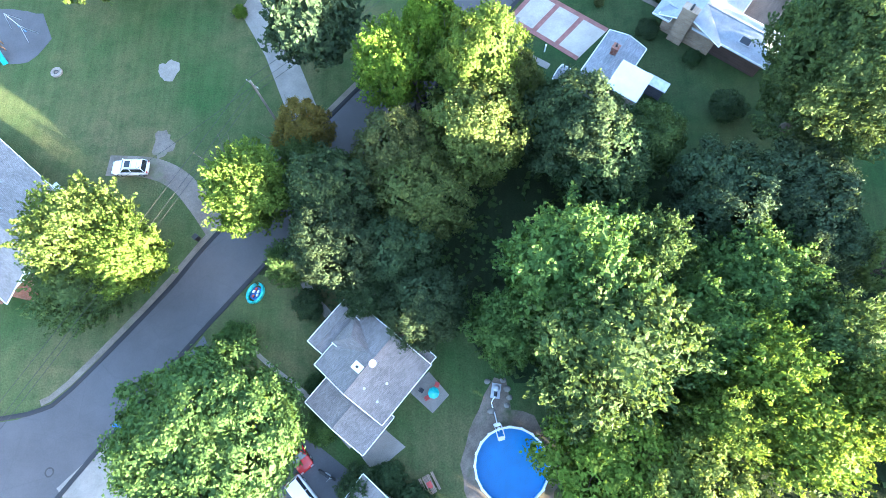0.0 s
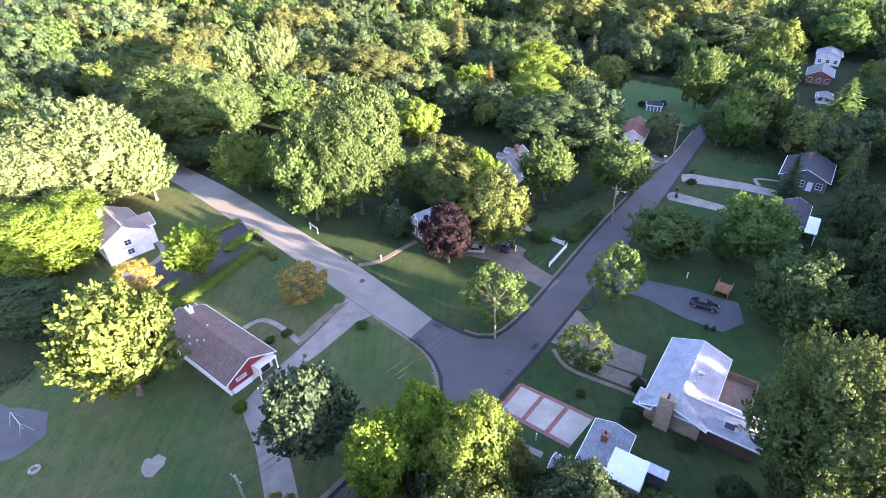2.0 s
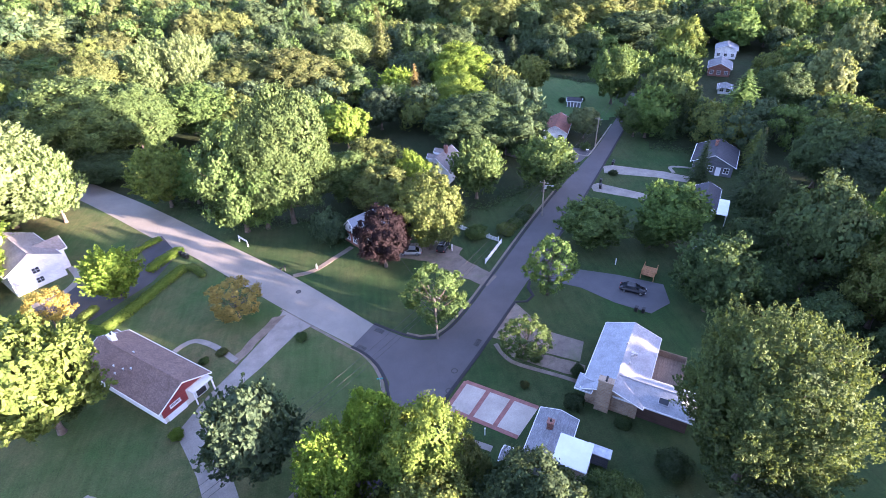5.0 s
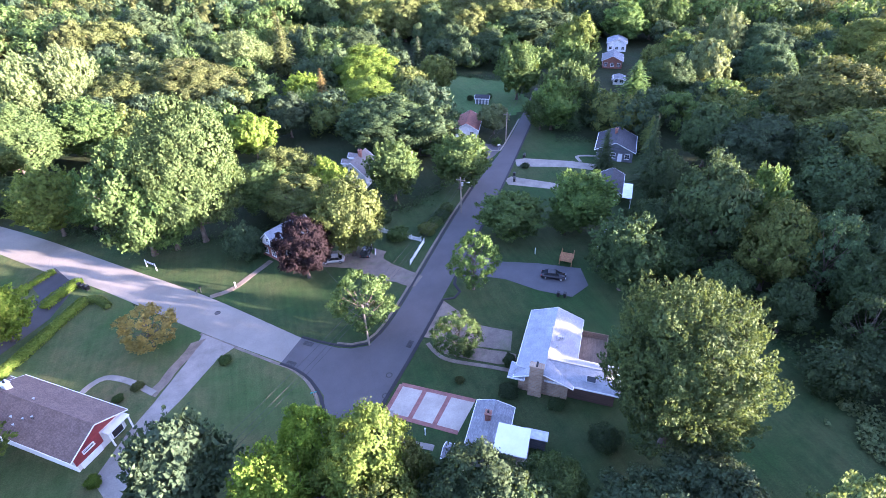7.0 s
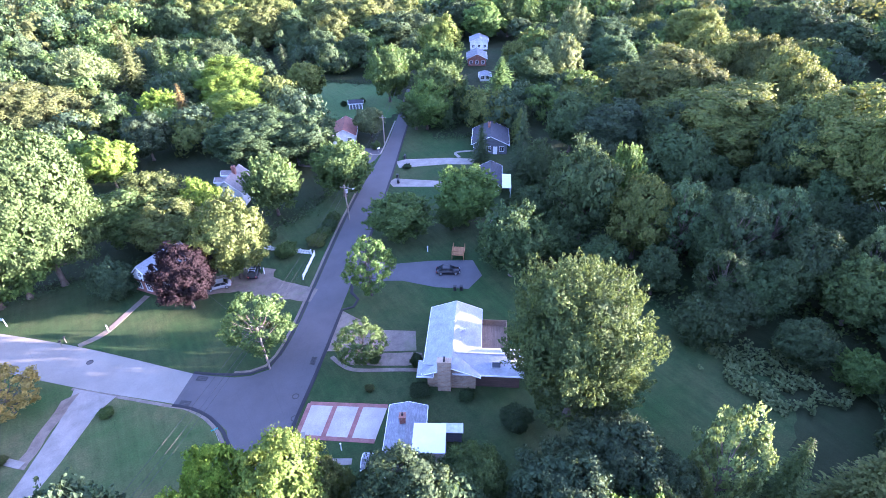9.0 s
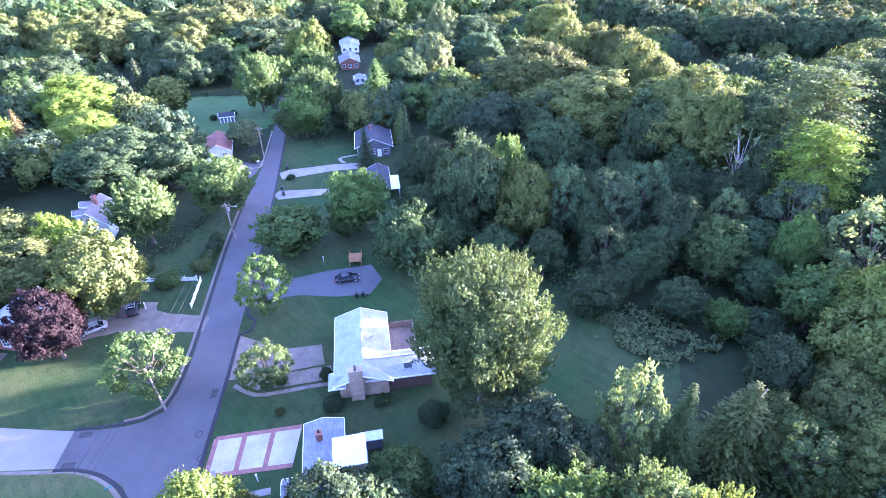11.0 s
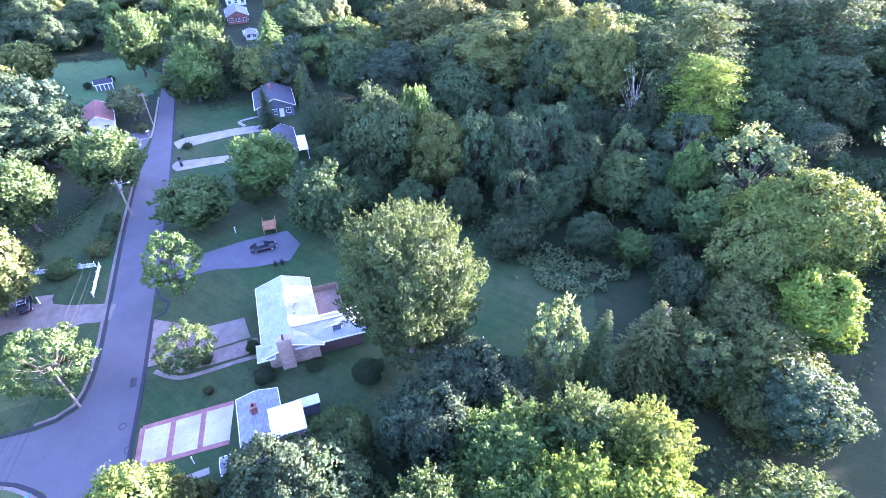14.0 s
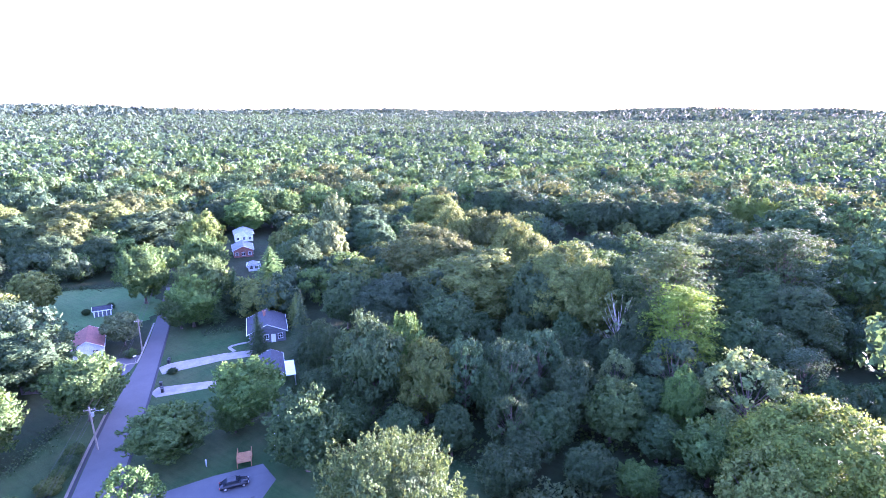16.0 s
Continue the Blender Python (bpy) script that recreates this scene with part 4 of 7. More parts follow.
tree("spruce", "green", 22.4, 229.2, 20.0, 4.7, "trees of the wood")
tree("oak", "dark", -1.8, 189.5, 11.0, 6.6, "trees of the wood")
tree("oak", "blue", 6.0, 158.9, 13.5, 6.0, "trees of the wood")
tree("maple", "yellow", 13.0, 181.8, 13.0, 6.0, "trees of the wood")
tree("spruce", "orange", 18.4, 172.4, 16.5, 4.0, "trees of the wood")
tree("oak", "yellow", 36.7, 189.0, 17.0, 11.2, "trees of the wood")
tree("oak", "yellow", 31.1, 166.9, 13.0, 9.4, "trees of the wood")
tree("birch", "yellow", -4.5, 146.0, 13.5, 5.9)
tree("oak", "olive", 1.4, 118.4, 14.0, 6.5)
tree("oak", "green", -3.5, 113.8, 13.0, 7.2)
tree("oak", "yellow", 10.3, 109.9, 13.0, 4.3)
tree("oak", "olive", 3.1, 105.2, 12.0, 7.2)
tree("oak", "olive", 11.2, 89.7, 17.2, 6.4)
tree("oak", "purple", 1.6, 85.3, 13.2, 4.8)
tree("bush", "blue", -9.1, 96.3, 7.2, 3.2)
tree("oak", "dark", 31.1, 138.3, 15.0, 10.9)
tree("oak", "dark", 41.0, 131.2, 14.0, 7.5)
tree("maple", "green", 24.9, 109.0, 15.8, 5.8)
tree("maple", "green", 41.4, 109.1, 14.8, 6.6)
tree("birch", "green", 8.6, 66.6, 11.8, 4.8)
# Back right, behind the field.
tree("oak", "olive", 15.1, 320.5, 19.7, 8.7, "trees of the wood")
tree("oak", "olive", 25.8, 320.1, 19.4, 8.7, "trees of the wood")
tree("oak", "dark", 29.3, 305.3, 19.8, 8.3, "trees of the wood")
tree("oak", "dark", 38.9, 299.7, 19.7, 8.3, "trees of the wood")
tree("oak", "olive", 47.3, 303.5, 20.3, 8.3, "trees of the wood")
tree("oak", "olive", 57.0, 299.8, 20.5, 8.3, "trees of the wood")
tree("oak", "olive", 60.8, 271.6, 20.0, 11.5, "trees of the wood")
tree("oak", "dark", 42.2, 230.4, 15.0, 8.3, "trees of the wood")
tree("oak", "olive", 72.1, 266.5, 20.0, 10.8, "trees of the wood")
tree("spruce", "dark", 58.5, 232.5, 14.0, 6.0, "trees of the wood")
tree("oak", "dark", 82.5, 263.5, 17.0, 10.8, "trees of the wood")
tree("oak", "olive", 95.0, 241.3, 19.0, 9.6, "trees of the wood")
tree("oak", "dark", 83.8, 228.7, 15.0, 7.9, "trees of the wood")
tree("oak", "olive", 114.4, 251.3, 20.0, 11.8, "trees of the wood")
tree("oak", "dark", 120.3, 232.1, 17.0, 12.3, "trees of the wood")
tree("oak", "dark", 94.8, 216.2, 13.0, 8.1, "trees of the wood")
tree("birch", "olive", 60.3, 182.0, 14.5, 6.1, "trees of the wood")
tree("maple", "green", 83.8, 165.5, 19.5, 7.3, "trees of the wood")
tree("oak", "yellow", 120.6, 190.2, 21.0, 7.9, "trees of the wood")
tree("maple", "green", 105.9, 166.2, 19.0, 7.8, "trees of the wood")
tree("maple", "green", 90.5, 143.7, 18.0, 7.6, "trees of the wood")
tree("maple", "green", 80.8, 135.5, 15.2, 6.6, "trees of the wood")
tree("maple", "green", 77.9, 137.0, 11.8, 5.1, "trees of the wood")
tree("birch", "pale", 63.4, 138.8, 9.8, 4.5, "trees of the wood")
tree("spruce", "dark", 92.3, 137.8, 13.0, 3.6, "trees of the wood")
tree("spruce", "dark", 96.8, 137.9, 14.0, 3.6, "trees of the wood")
tree("spruce", "dark", 85.9, 132.9, 11.0, 3.2, "trees of the wood")
tree("spruce", "dark", 79.7, 106.0, 11.5, 2.9, "trees of the wood")
tree("spruce", "olive", 97.5, 111.4, 10.5, 3.4)
tree("spruce", "dark", 84.1, 94.1, 9.2, 3.7, "trees of the wood")
tree("maple", "green", 58.5, 82.2, 13.8, 7.0)
tree("maple", "green", 43.1, 85.1, 10.2, 6.7)
tree("maple", "green", 54.4, 81.6, 7.0, 3.6)
tree("maple", "dark", 54.1, 61.6, 16.0, 6.3)
tree("maple", "dark", 63.8, 60.5, 9.0, 4.4, "trees of the wood")
tree("birch", "green", 29.4, 70.8, 12.2, 3.9)
tree("birch", "green", 20.6, 56.0, 8.0, 3.5)
# The wood.
tree("oak", "olive", 77.2, 299.5, 19.4, 7.5, "trees of the wood")
tree("oak", "olive", 84.1, 296.5, 19.1, 7.5, "trees of the wood")
tree("oak", "olive", 91.8, 295.8, 18.6, 7.5, "trees of the wood")
tree("oak", "olive", 86.9, 278.3, 18.5, 8.3, "trees of the wood")
tree("oak", "olive", 96.9, 276.1, 18.4, 8.3, "trees of the wood")
tree("oak", "olive", 69.1, 278.7, 18.0, 10.4, "trees of the wood")
tree("oak", "olive", 110.7, 269.9, 20.0, 12.7, "trees of the wood")
tree("oak", "olive", 116.2, 255.3, 20.0, 12.5, "trees of the wood")
tree("oak", "olive", 129.0, 256.4, 19.7, 8.9, "trees of the wood")
tree("oak", "olive", 139.1, 252.3, 18.5, 8.9, "trees of the wood")
tree("oak", "dark", 132.0, 228.0, 17.0, 10.4, "trees of the wood")
tree("spruce", "dark", 64.4, 219.5, 13.0, 4.3, "trees of the wood")
tree("maple", "green", 176.0, 228.5, 20.0, 8.3, "trees of the wood")
tree("maple", "green", 181.7, 222.4, 20.6, 8.3, "trees of the wood")
tree("maple", "green", 188.5, 217.7, 20.0, 8.3, "trees of the wood")
tree("oak", "green", 165.3, 221.2, 18.0, 9.3, "trees of the wood")
tree("oak", "dark", 163.5, 236.0, 18.0, 9.6, "trees of the wood")
tree("spruce", "green", 109.9, 136.5, 18.0, 7.6, "trees of the wood")
tree("oak", "dark", 126.1, 141.4, 17.0, 8.2, "trees of the wood")
tree("oak", "pale", 165.6, 160.4, 24.0, 7.6, "trees of the wood")
tree("birch", "pale", 138.2, 138.4, 22.0, 6.6, "trees of the wood")
tree("oak", "blue", 175.9, 151.8, 20.0, 9.9, "trees of the wood")
tree("oak", "blue", 164.4, 138.3, 17.0, 8.8, "trees of the wood")
tree("oak", "dark", 104.1, 97.9, 17.0, 6.6, "trees of the wood")
tree("oak", "blue", 108.6, 87.7, 16.0, 9.3, "trees of the wood")
tree("spruce", "dark", 87.6, 98.6, 16.8, 3.2, "trees of the wood")
tree("oak", "dark", 73.1, 63.2, 22.2, 6.6, "trees of the wood")
tree("maple", "green", 84.4, 62.9, 20.0, 4.0, "trees of the wood")
tree("oak", "olive", 77.3, 52.8, 18.0, 5.6, "trees of the wood")
tree("birch", "blue", 81.9, 46.7, 18.0, 4.7, "trees of the wood")
tree("oak", "dark", 82.5, 41.1, 14.0, 3.7, "trees of the wood")
tree("oak", "olive", 209.0, 136.0, 22.0, 12.4, "trees of the wood")
tree("oak", "olive", 137.9, 92.1, 25.0, 13.1, "trees of the wood")
tree("oak", "olive", 152.9, 93.6, 27.9, 8.3, "trees of the wood")
tree("oak", "olive", 159.9, 88.0, 25.8, 8.3, "trees of the wood")
tree("oak", "olive", 159.9, 78.6, 26.2, 8.3, "trees of the wood")
tree("oak", "olive", 145.5, 65.2, 28.0, 9.8, "trees of the wood")
tree("oak", "olive", 126.0, 69.8, 22.0, 15.5, "trees of the wood")
tree("oak", "olive", 131.9, 45.7, 25.0, 13.0, "trees of the wood")
tree("oak", "dark", 123.3, 50.4, 22.0, 6.4, "trees of the wood")
tree("oak", "olive", 129.1, 36.8, 23.0, 5.5, "trees of the wood")
tree("oak", "dark", 257.4, 112.7, 17.8, 9.2, "trees of the wood")
tree("oak", "dark", 261.0, 102.1, 16.9, 9.2, "trees of the wood")
tree("oak", "dark", 256.7, 135.9, 19.9, 7.7, "trees of the wood")
tree("oak", "dark", 258.7, 128.4, 19.9, 7.7, "trees of the wood")
tree("oak", "dark", 262.7, 121.8, 19.5, 7.7, "trees of the wood")
tree("birch", "blue", 85.3, 38.6, 19.0, 5.0, "trees of the wood")
tree("birch", "blue", 95.1, 36.9, 18.0, 4.7, "trees of the wood")
tree("oak", "dark", 135.8, 32.3, 24.0, 5.3, "trees of the wood")
tree("pine", "green", 130.7, 19.5, 31.0, 10.2, "trees of the wood")
tree("pine", "yellow", 118.5, 13.8, 24.0, 7.7, "trees of the wood")
tree("birch", "blue", 107.0, 13.3, 17.0, 5.8, "trees of the wood")
tree("bare", "pale", 122.9, 28.0, 19.0, 5.9, "trees of the wood")
tree("birch", "pale", 101.2, 22.5, 14.0, 3.4, "trees of the wood")
tree("oak", "green", 90.6, 20.5, 13.0, 5.5, "trees of the wood")
tree("pine", "dark", 160.1, 14.2, 28.0, 8.0, "trees of the wood")
tree("pine", "dark", 161.8, 7.3, 28.0, 9.3, "trees of the wood")
tree("spruce", "dark", 169.8, 3.9, 30.0, 8.1, "trees of the wood")
tree("pine", "dark", 165.8, -4.1, 30.0, 9.8, "trees of the wood")
tree("oak", "dark", 147.5, 1.4, 21.0, 9.3, "trees of the wood")
tree("oak", "dark", 143.9, -7.4, 21.0, 9.4, "trees of the wood")
tree("oak", "dark", 255.9, 82.6, 18.4, 8.0, "trees of the wood")
tree("oak", "dark", 256.0, 74.3, 18.4, 8.0, "trees of the wood")
tree("oak", "dark", 257.1, 66.2, 19.9, 8.0, "trees of the wood")
tree("oak", "dark", 264.7, 59.9, 19.9, 7.9, "trees of the wood")
tree("oak", "dark", 263.9, 51.7, 19.3, 7.9, "trees of the wood")
tree("oak", "dark", 267.8, 44.4, 19.8, 7.9, "trees of the wood")
tree("oak", "olive", 304.3, 48.6, 20.0, 12.1, "trees of the wood")
tree("oak", "dark", 276.6, 30.9, 20.0, 11.9, "trees of the wood")
tree("maple", "yellow", 298.9, 14.3, 20.5, 8.3, "trees of the wood")
tree("maple", "yellow", 300.9, 4.2, 20.3, 8.3, "trees of the wood")
tree("oak", "dark", 271.7, -8.3, 22.0, 12.8, "trees of the wood")
tree("oak", "dark", 129.0, 3.8, 17.0, 6.7, "trees of the wood")
tree("oak", "dark", 127.0, -3.8, 16.0, 5.8, "trees of the wood")
tree("oak", "dark", 120.0, 22.8, 18.0, 4.4, "trees of the wood")
tree("oak", "dark", 82.4, 28.5, 12.0, 4.2, "trees of the wood")
tree("oak", "dark", 90.1, 27.8, 15.0, 4.9, "trees of the wood")
tree("oak", "dark", 73.9, 30.6, 8.0, 4.0, "trees of the wood")
tree("oak", "dark", 75.6, 19.8, 8.0, 3.9, "trees of the wood")
tree("oak", "dark", 89.2, 11.8, 9.0, 4.0, "trees of the wood")
tree("oak", "dark", 79.5, 82.8, 14.0, 4.6, "trees of the wood")
tree("oak", "dark", 68.4, 72.5, 10.0, 4.8, "trees of the wood")
tree("oak", "dark", 66.3, 51.3, 9.0, 4.3, "trees of the wood")
tree("oak", "dark", 114.9, 77.3, 18.0, 6.9, "trees of the wood")
tree("oak", "dark", 104.5, 65.1, 17.0, 7.6, "trees of the wood")
tree("birch", "pale", 102.0, -0.3, 19.0, 7.5, "trees of the wood")
tree("oak", "green", 97.6, 9.9, 15.0, 3.6, "trees of the wood")
tree("maple", "green", 87.1, 3.4, 13.0, 5.6, "trees of the wood")
tree("pine", "blue", 119.9, -9.2, 15.0, 5.2, "trees of the wood")
tree("oak", "yellow", 84.1, -8.6, 21.0, 9.5, "trees of the wood")
tree("oak", "olive", 75.6, -5.0, 16.0, 6.4, "trees of the wood")
tree("oak", "olive", 66.7, -4.5, 12.0, 4.9, "trees of the wood")
tree("oak", "yellow", 72.1, -13.5, 14.0, 6.3, "trees of the wood")
tree("oak", "olive", 61.0, -9.9, 11.0, 5.2)
tree("maple", "green", 77.1, 12.6, 7.0, 3.3, "trees of the wood")
tree("bush", "dark", 73.3, 2.9, 6.0, 3.9, "trees of the wood")
tree("bush", "dark", 79.6, 7.8, 5.0, 3.7, "trees of the wood")
tree("bush", "dark", 68.1, 31.8, 7.0, 3.9, "trees of the wood")
tree("oak", "dark", 79.6, 30.2, 10.0, 4.7, "trees of the wood")
tree("birch", "dark", 76.6, 34.2, 13.0, 4.1, "trees of the wood")
tree("oak", "dark", 71.1, 43.2, 10.0, 3.7, "trees of the wood")
tree("birch", "pale", 43.6, 12.8, 18.0, 3.4)
tree("spruce", "green", 47.7, 8.3, 15.8, 3.3)
tree("spruce", "olive", 53.5, 3.4, 15.0, 5.2)
tree("birch", "green", 54.8, -2.7, 12.0, 4.1)
tree("oak", "olive", 56.7, 1.0, 11.0, 3.6)
tree("oak", "blue", 54.3, -14.6, 12.0, 5.2)
tree("bush", "olive", 56.4, -8.7, 6.0, 4.1)
tree("oak", "olive", 52.4, -11.3, 7.0, 3.5)
# Behind the eye: unseen trees, added to shade the house and street below.
tree("oak", "green", 26, -50, 20.0, 7.0)
tree("oak", "green", 34, -56, 20.0, 7.0)
tree("oak", "green", 42, -63, 20.0, 7.0)
tree("oak", "green", 52, -70, 20.0, 7.0)
tree("maple", "green", 16.0, -17.5, 14.0, 6.0)
tree("oak", "green", 27.0, -17.5, 13.0, 6.2)
tree("maple", "green", 38.0, -15.0, 13.0, 5.8)
tree("maple", "green", 7.0, -20.5, 14.0, 5.5)
tree("oak", "green", -2.0, -22.0, 13.0, 5.5)
# The great maple, in view.
tree("great_maple", "green", 40.2, 32.0, 26.0, 8.7)

# ---- the woods round about ----
def inside(x, y, poly):
    hit = False
    for (ax, ay), (bx, by) in zip(poly, poly[1:] + poly[:1]):
        if (ay > y) != (by > y) and x < ax + (bx - ax) * (y - ay) / (by - ay):
            hit = not hit
    return hit


def beside(x, y, a, b, w):
    ax, ay, bx, by = *a, *b
    t = max(0, min(1, ((x - ax) * (bx - ax) + (y - ay) * (by - ay)) / ((bx - ax) ** 2 + (by - ay) ** 2)))
    return math.hypot(x - ax - t * (bx - ax), y - ay - t * (by - ay)) < w


# The four glades at negative y are unseen openings, added to let sun through.
GLADES = [(66, 17, 12), (128, 172, 15), (117, 160, 9), (60, -34, 15), (66, 150, 13), (75, 178, 16), (60, 195, 16), (62, 170, 14), (17, 113, 9), (148, 201, 17), (134, 181, 12), (57, 143, 12), (-1, 97, 9), (19, 122, 9), (57, 143, 10), (88, 113, 11), (76, 93, 10), (139, 189, 9), (157, 212, 10), (-54, 21, 14), (-67, 96, 10), (72, 165, 7), (2, 132, 9), (128, 167, 6), (75, -58, 34), (112, -66, 30), (45, -42, 16), (73, 20, 14), (60, 27, 9), (46, 46, 8), (48, 38, 8), (-9, 2, 12), (30, 130, 5), (-130, 175, 8)]


def open_ground(x, y):
    if any(inside(x, y, p) for p in (YARDS_EAST, CORNER, WEST, FIELD)):
        return True
    if any(math.hypot(x - a, y - b) < c for a, b, c in GLADES):
        return True
    return beside(x, y, (114, 154), (157, 213), 14) or beside(x, y, (-80, -50), (98, 174), 7) or beside(x, y, (-4, 66), (-150, 205), 7) or beside(x, y, (-46, -1), (-100, 8), 8)


# Lower trees between the tall ones of the wood.
fill = np.random.default_rng(17)
count = 0
for d in sorted(fill.uniform(0, 1, 4000)):
    d, a = 60 + 120 * math.sqrt(d), fill.uniform(radians(50), radians(100))
    x, y = d * math.sin(a), d * math.cos(a)
    r = fill.uniform(3.2, 5.5)
    if count >= 40 or open_ground(x, y) or any((x - p) ** 2 + (y - q) ** 2 < (0.75 * (r + s)) ** 2 for p, q, s in STANDING):
        continue
    tree(str(fill.choice(["maple", "oak", "birch"])), "dark", x, y, fill.uniform(9, 14), r, "trees of the wood", wood=True)
    count += 1

# The forest beyond, too many to count.
def canopy(name, near, far, gap, clumps, per, leaf, tint, seed, size_m, arc=(0, 360), tall=(13, 22), pointed=0.0, inner=0.3):
    rng = np.random.default_rng(seed)
    cc, cr, dd = [], [], []
    n = int(math.pi * (far ** 2 - near ** 2) * (arc[1] - arc[0]) / 360 / gap ** 2)
    for d, a in zip(np.sqrt(rng.uniform(near ** 2, far ** 2, n)), np.radians(rng.uniform(*arc, n))):
        x, y = d * math.sin(a), d * math.cos(a)
        if d < 345 and (open_ground(x, y) or any((x - p) ** 2 + (y - q) ** 2 < (0.72 * (s + 6)) ** 2 for p, q, s in STANDING)):
            continue
        if noise.noise((x / 90, y / 90, seed)) < -0.42:
            continue
        h = rng.uniform(*tall) * (1 + 0.3 * noise.noise((x / 60, y / 60, 2)))
        r = size_m * rng.uniform(0.75, 1.3)
        q = sphere_dirs(rng, clumps)
        if rng.uniform() < pointed:
            z = rng.uniform(0.1, 0.97, clumps)
            w = 0.75 * r * (1 - z) ** 0.8
            flat = unit(q * [1, 1, 0])
            c = flat * w[:, None] + np.stack([z * 0, z * 0, z * h * 1.2], 1)
            cr.append(r * (0.16 + 0.24 * (1 - z)))
            q = unit(flat + [0, 0, 0.5])
        else:
            q = unit(q + [0, 0, 0.35])
            c = q * [r, r, h * 0.42] * rng.uniform(0.66, 0.86, (clumps, 1)) + [0, 0, h * 0.56]
            cr.append(r * rng.uniform(0.26, 0.42, clumps) * (14 / clumps) ** 0.4)
        cc.append(c + [x, y, rise(x, y)])
        dd.append(q)
    pieces = clumped(rng, np.concatenate(cc), np.concatenate(cr), np.concatenate(dd), per, leaf, 0.3, 0.95, 0.55, inner, dome=0.6, tri=True)
    ob = new(name, raw_mesh(name, pieces, LEAF[tint]))
    return tagged(ob, "dense mixed woodland canopy to the skyline", "woodland", kind="stuff")


# Three woods beyond the right edge of view, added to block the low sun.
canopy("woodland", 118, 270, 9.5, 20, 30, 1.1, "dark", 99, 7.5, (97.5, 102.5), (28, 33))
canopy("woodland", 85, 270, 10, 20, 30, 1.1, "dark", 97, 7.5, (102.5, 126), (15, 20))
canopy("woodland", 46, 200, 10, 20, 30, 1.0, "dark", 98, 6.5, (126, 152), (14, 19))
for k, tint in enumerate(("green", "olive", "dark", "blue")):
    cone = 0.7 if tint == "dark" else 0.05
    canopy("woodland", 150, 290, 18, 22, 48, 0.66, tint, 101 + k, 6.6, (-50, 100), (8, 13), pointed=cone)
    canopy("woodland", 290, 420, 21, 16, 36, 1.02, tint, 105 + k, 8.4, (-50, 130), pointed=cone)
    # Past 420 m the bluer leaf tints stand in for distance haze.
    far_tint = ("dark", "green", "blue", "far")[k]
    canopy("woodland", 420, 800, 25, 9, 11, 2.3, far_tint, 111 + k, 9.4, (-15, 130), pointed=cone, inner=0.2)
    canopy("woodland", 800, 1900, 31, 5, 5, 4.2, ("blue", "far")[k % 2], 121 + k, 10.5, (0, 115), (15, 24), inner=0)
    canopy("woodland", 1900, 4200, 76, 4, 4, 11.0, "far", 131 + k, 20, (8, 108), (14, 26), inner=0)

# ---- houses ----
def gable_roof(parent, x0, x1, y0, y1, eave, ridge, material, trim=WHITE, thick=0.16, name="roof", across=False, hip0=0.0, hip1=0.0):
    """Two slopes over a ridge along x (or along y), hipped at an end where a hip length is given."""
    if across:
        flip = Matrix.Rotation(math.pi / 2, 4, "Z")
        x0, x1, y0, y1 = y0, y1, -x1, -x0
    else:
        flip = Matrix()
    ym = (y0 + y1) / 2
    bm = bmesh.new()
    shell = []
    for dz in (0.0, -thick):
        c = [bm.verts.new(flip @ Vector(p)) for p in ((x0, y0, eave + dz), (x1, y0, eave + dz), (x1, y1, eave + dz), (x0, y1, eave + dz), (x0 + hip0, ym, ridge + dz), (x1 - hip1, ym, ridge + dz))]
        shell.append(c)
        faces = [(c[0], c[1], c[5], c[4]), (c[2], c[3], c[4], c[5])]
        faces += [(c[3], c[0], c[4])] if hip0 else []
        faces += [(c[1], c[2], c[5])] if hip1 else []
        for f in faces:
            bm.faces.new(f if dz == 0 else f[::-1])
    t, b = shell
    rim = [(0, 1), (2, 3)] + ([(3, 0)] if hip0 else [(4, 0), (3, 4)]) + ([(1, 2)] if hip1 else [(1, 5), (5, 2)])
    for i, j in rim:
        bm.faces.new((t[j], t[i], b[i], b[j]))
    bmesh.ops.recalc_face_normals(bm, faces=bm.faces)
    roof = part(name, bm, material, parent)
    for y in (y0, y1):
        g = boxed((x0, x1, y - 0.06 if y == y0 else y - 0.02, y + 0.02 if y == y0 else y + 0.06, eave - thick - 0.06, eave + 0.03))
        bmesh.ops.transform(g, matrix=flip, verts=g.verts)
        part("gutter", g, trim, roof)
    cap = piped([flip @ Vector((x0 + hip0, ym, ridge + 0.01)), flip @ Vector((x1 - hip1, ym, ridge + 0.01))], 0.08, 6)
    part("ridge_cap", cap, material, roof)
    for x, hip in ((x0, hip0), (x1, hip1)):
        if not hip:
            v = bmesh.new()
            for y in (y0, y1):
                o = 0.05 if x == x1 else -0.05
                tube(v, [flip @ Vector((x + o, y, eave - 0.08)), flip @ Vector((x + o, ym, ridge - 0.08))], [0.075, 0.075], 4)
            part("bargeboard", v, trim, roof)
    return roof


def walls(parent, x0, x1, y0, y1, top, material, name="wall", thick=0.2, z0=-0.2):
    """Four walls, each an object of its own, butted at the corners."""
    for b in ((x0, x1, y0, y0 + thick), (x0, x1, y1 - thick, y1), (x0, x0 + thick, y0 + thick, y1 - thick), (x1 - thick, x1, y0 + thick, y1 - thick)):
        part(name, boxed((*b, z0, top)), material, parent)


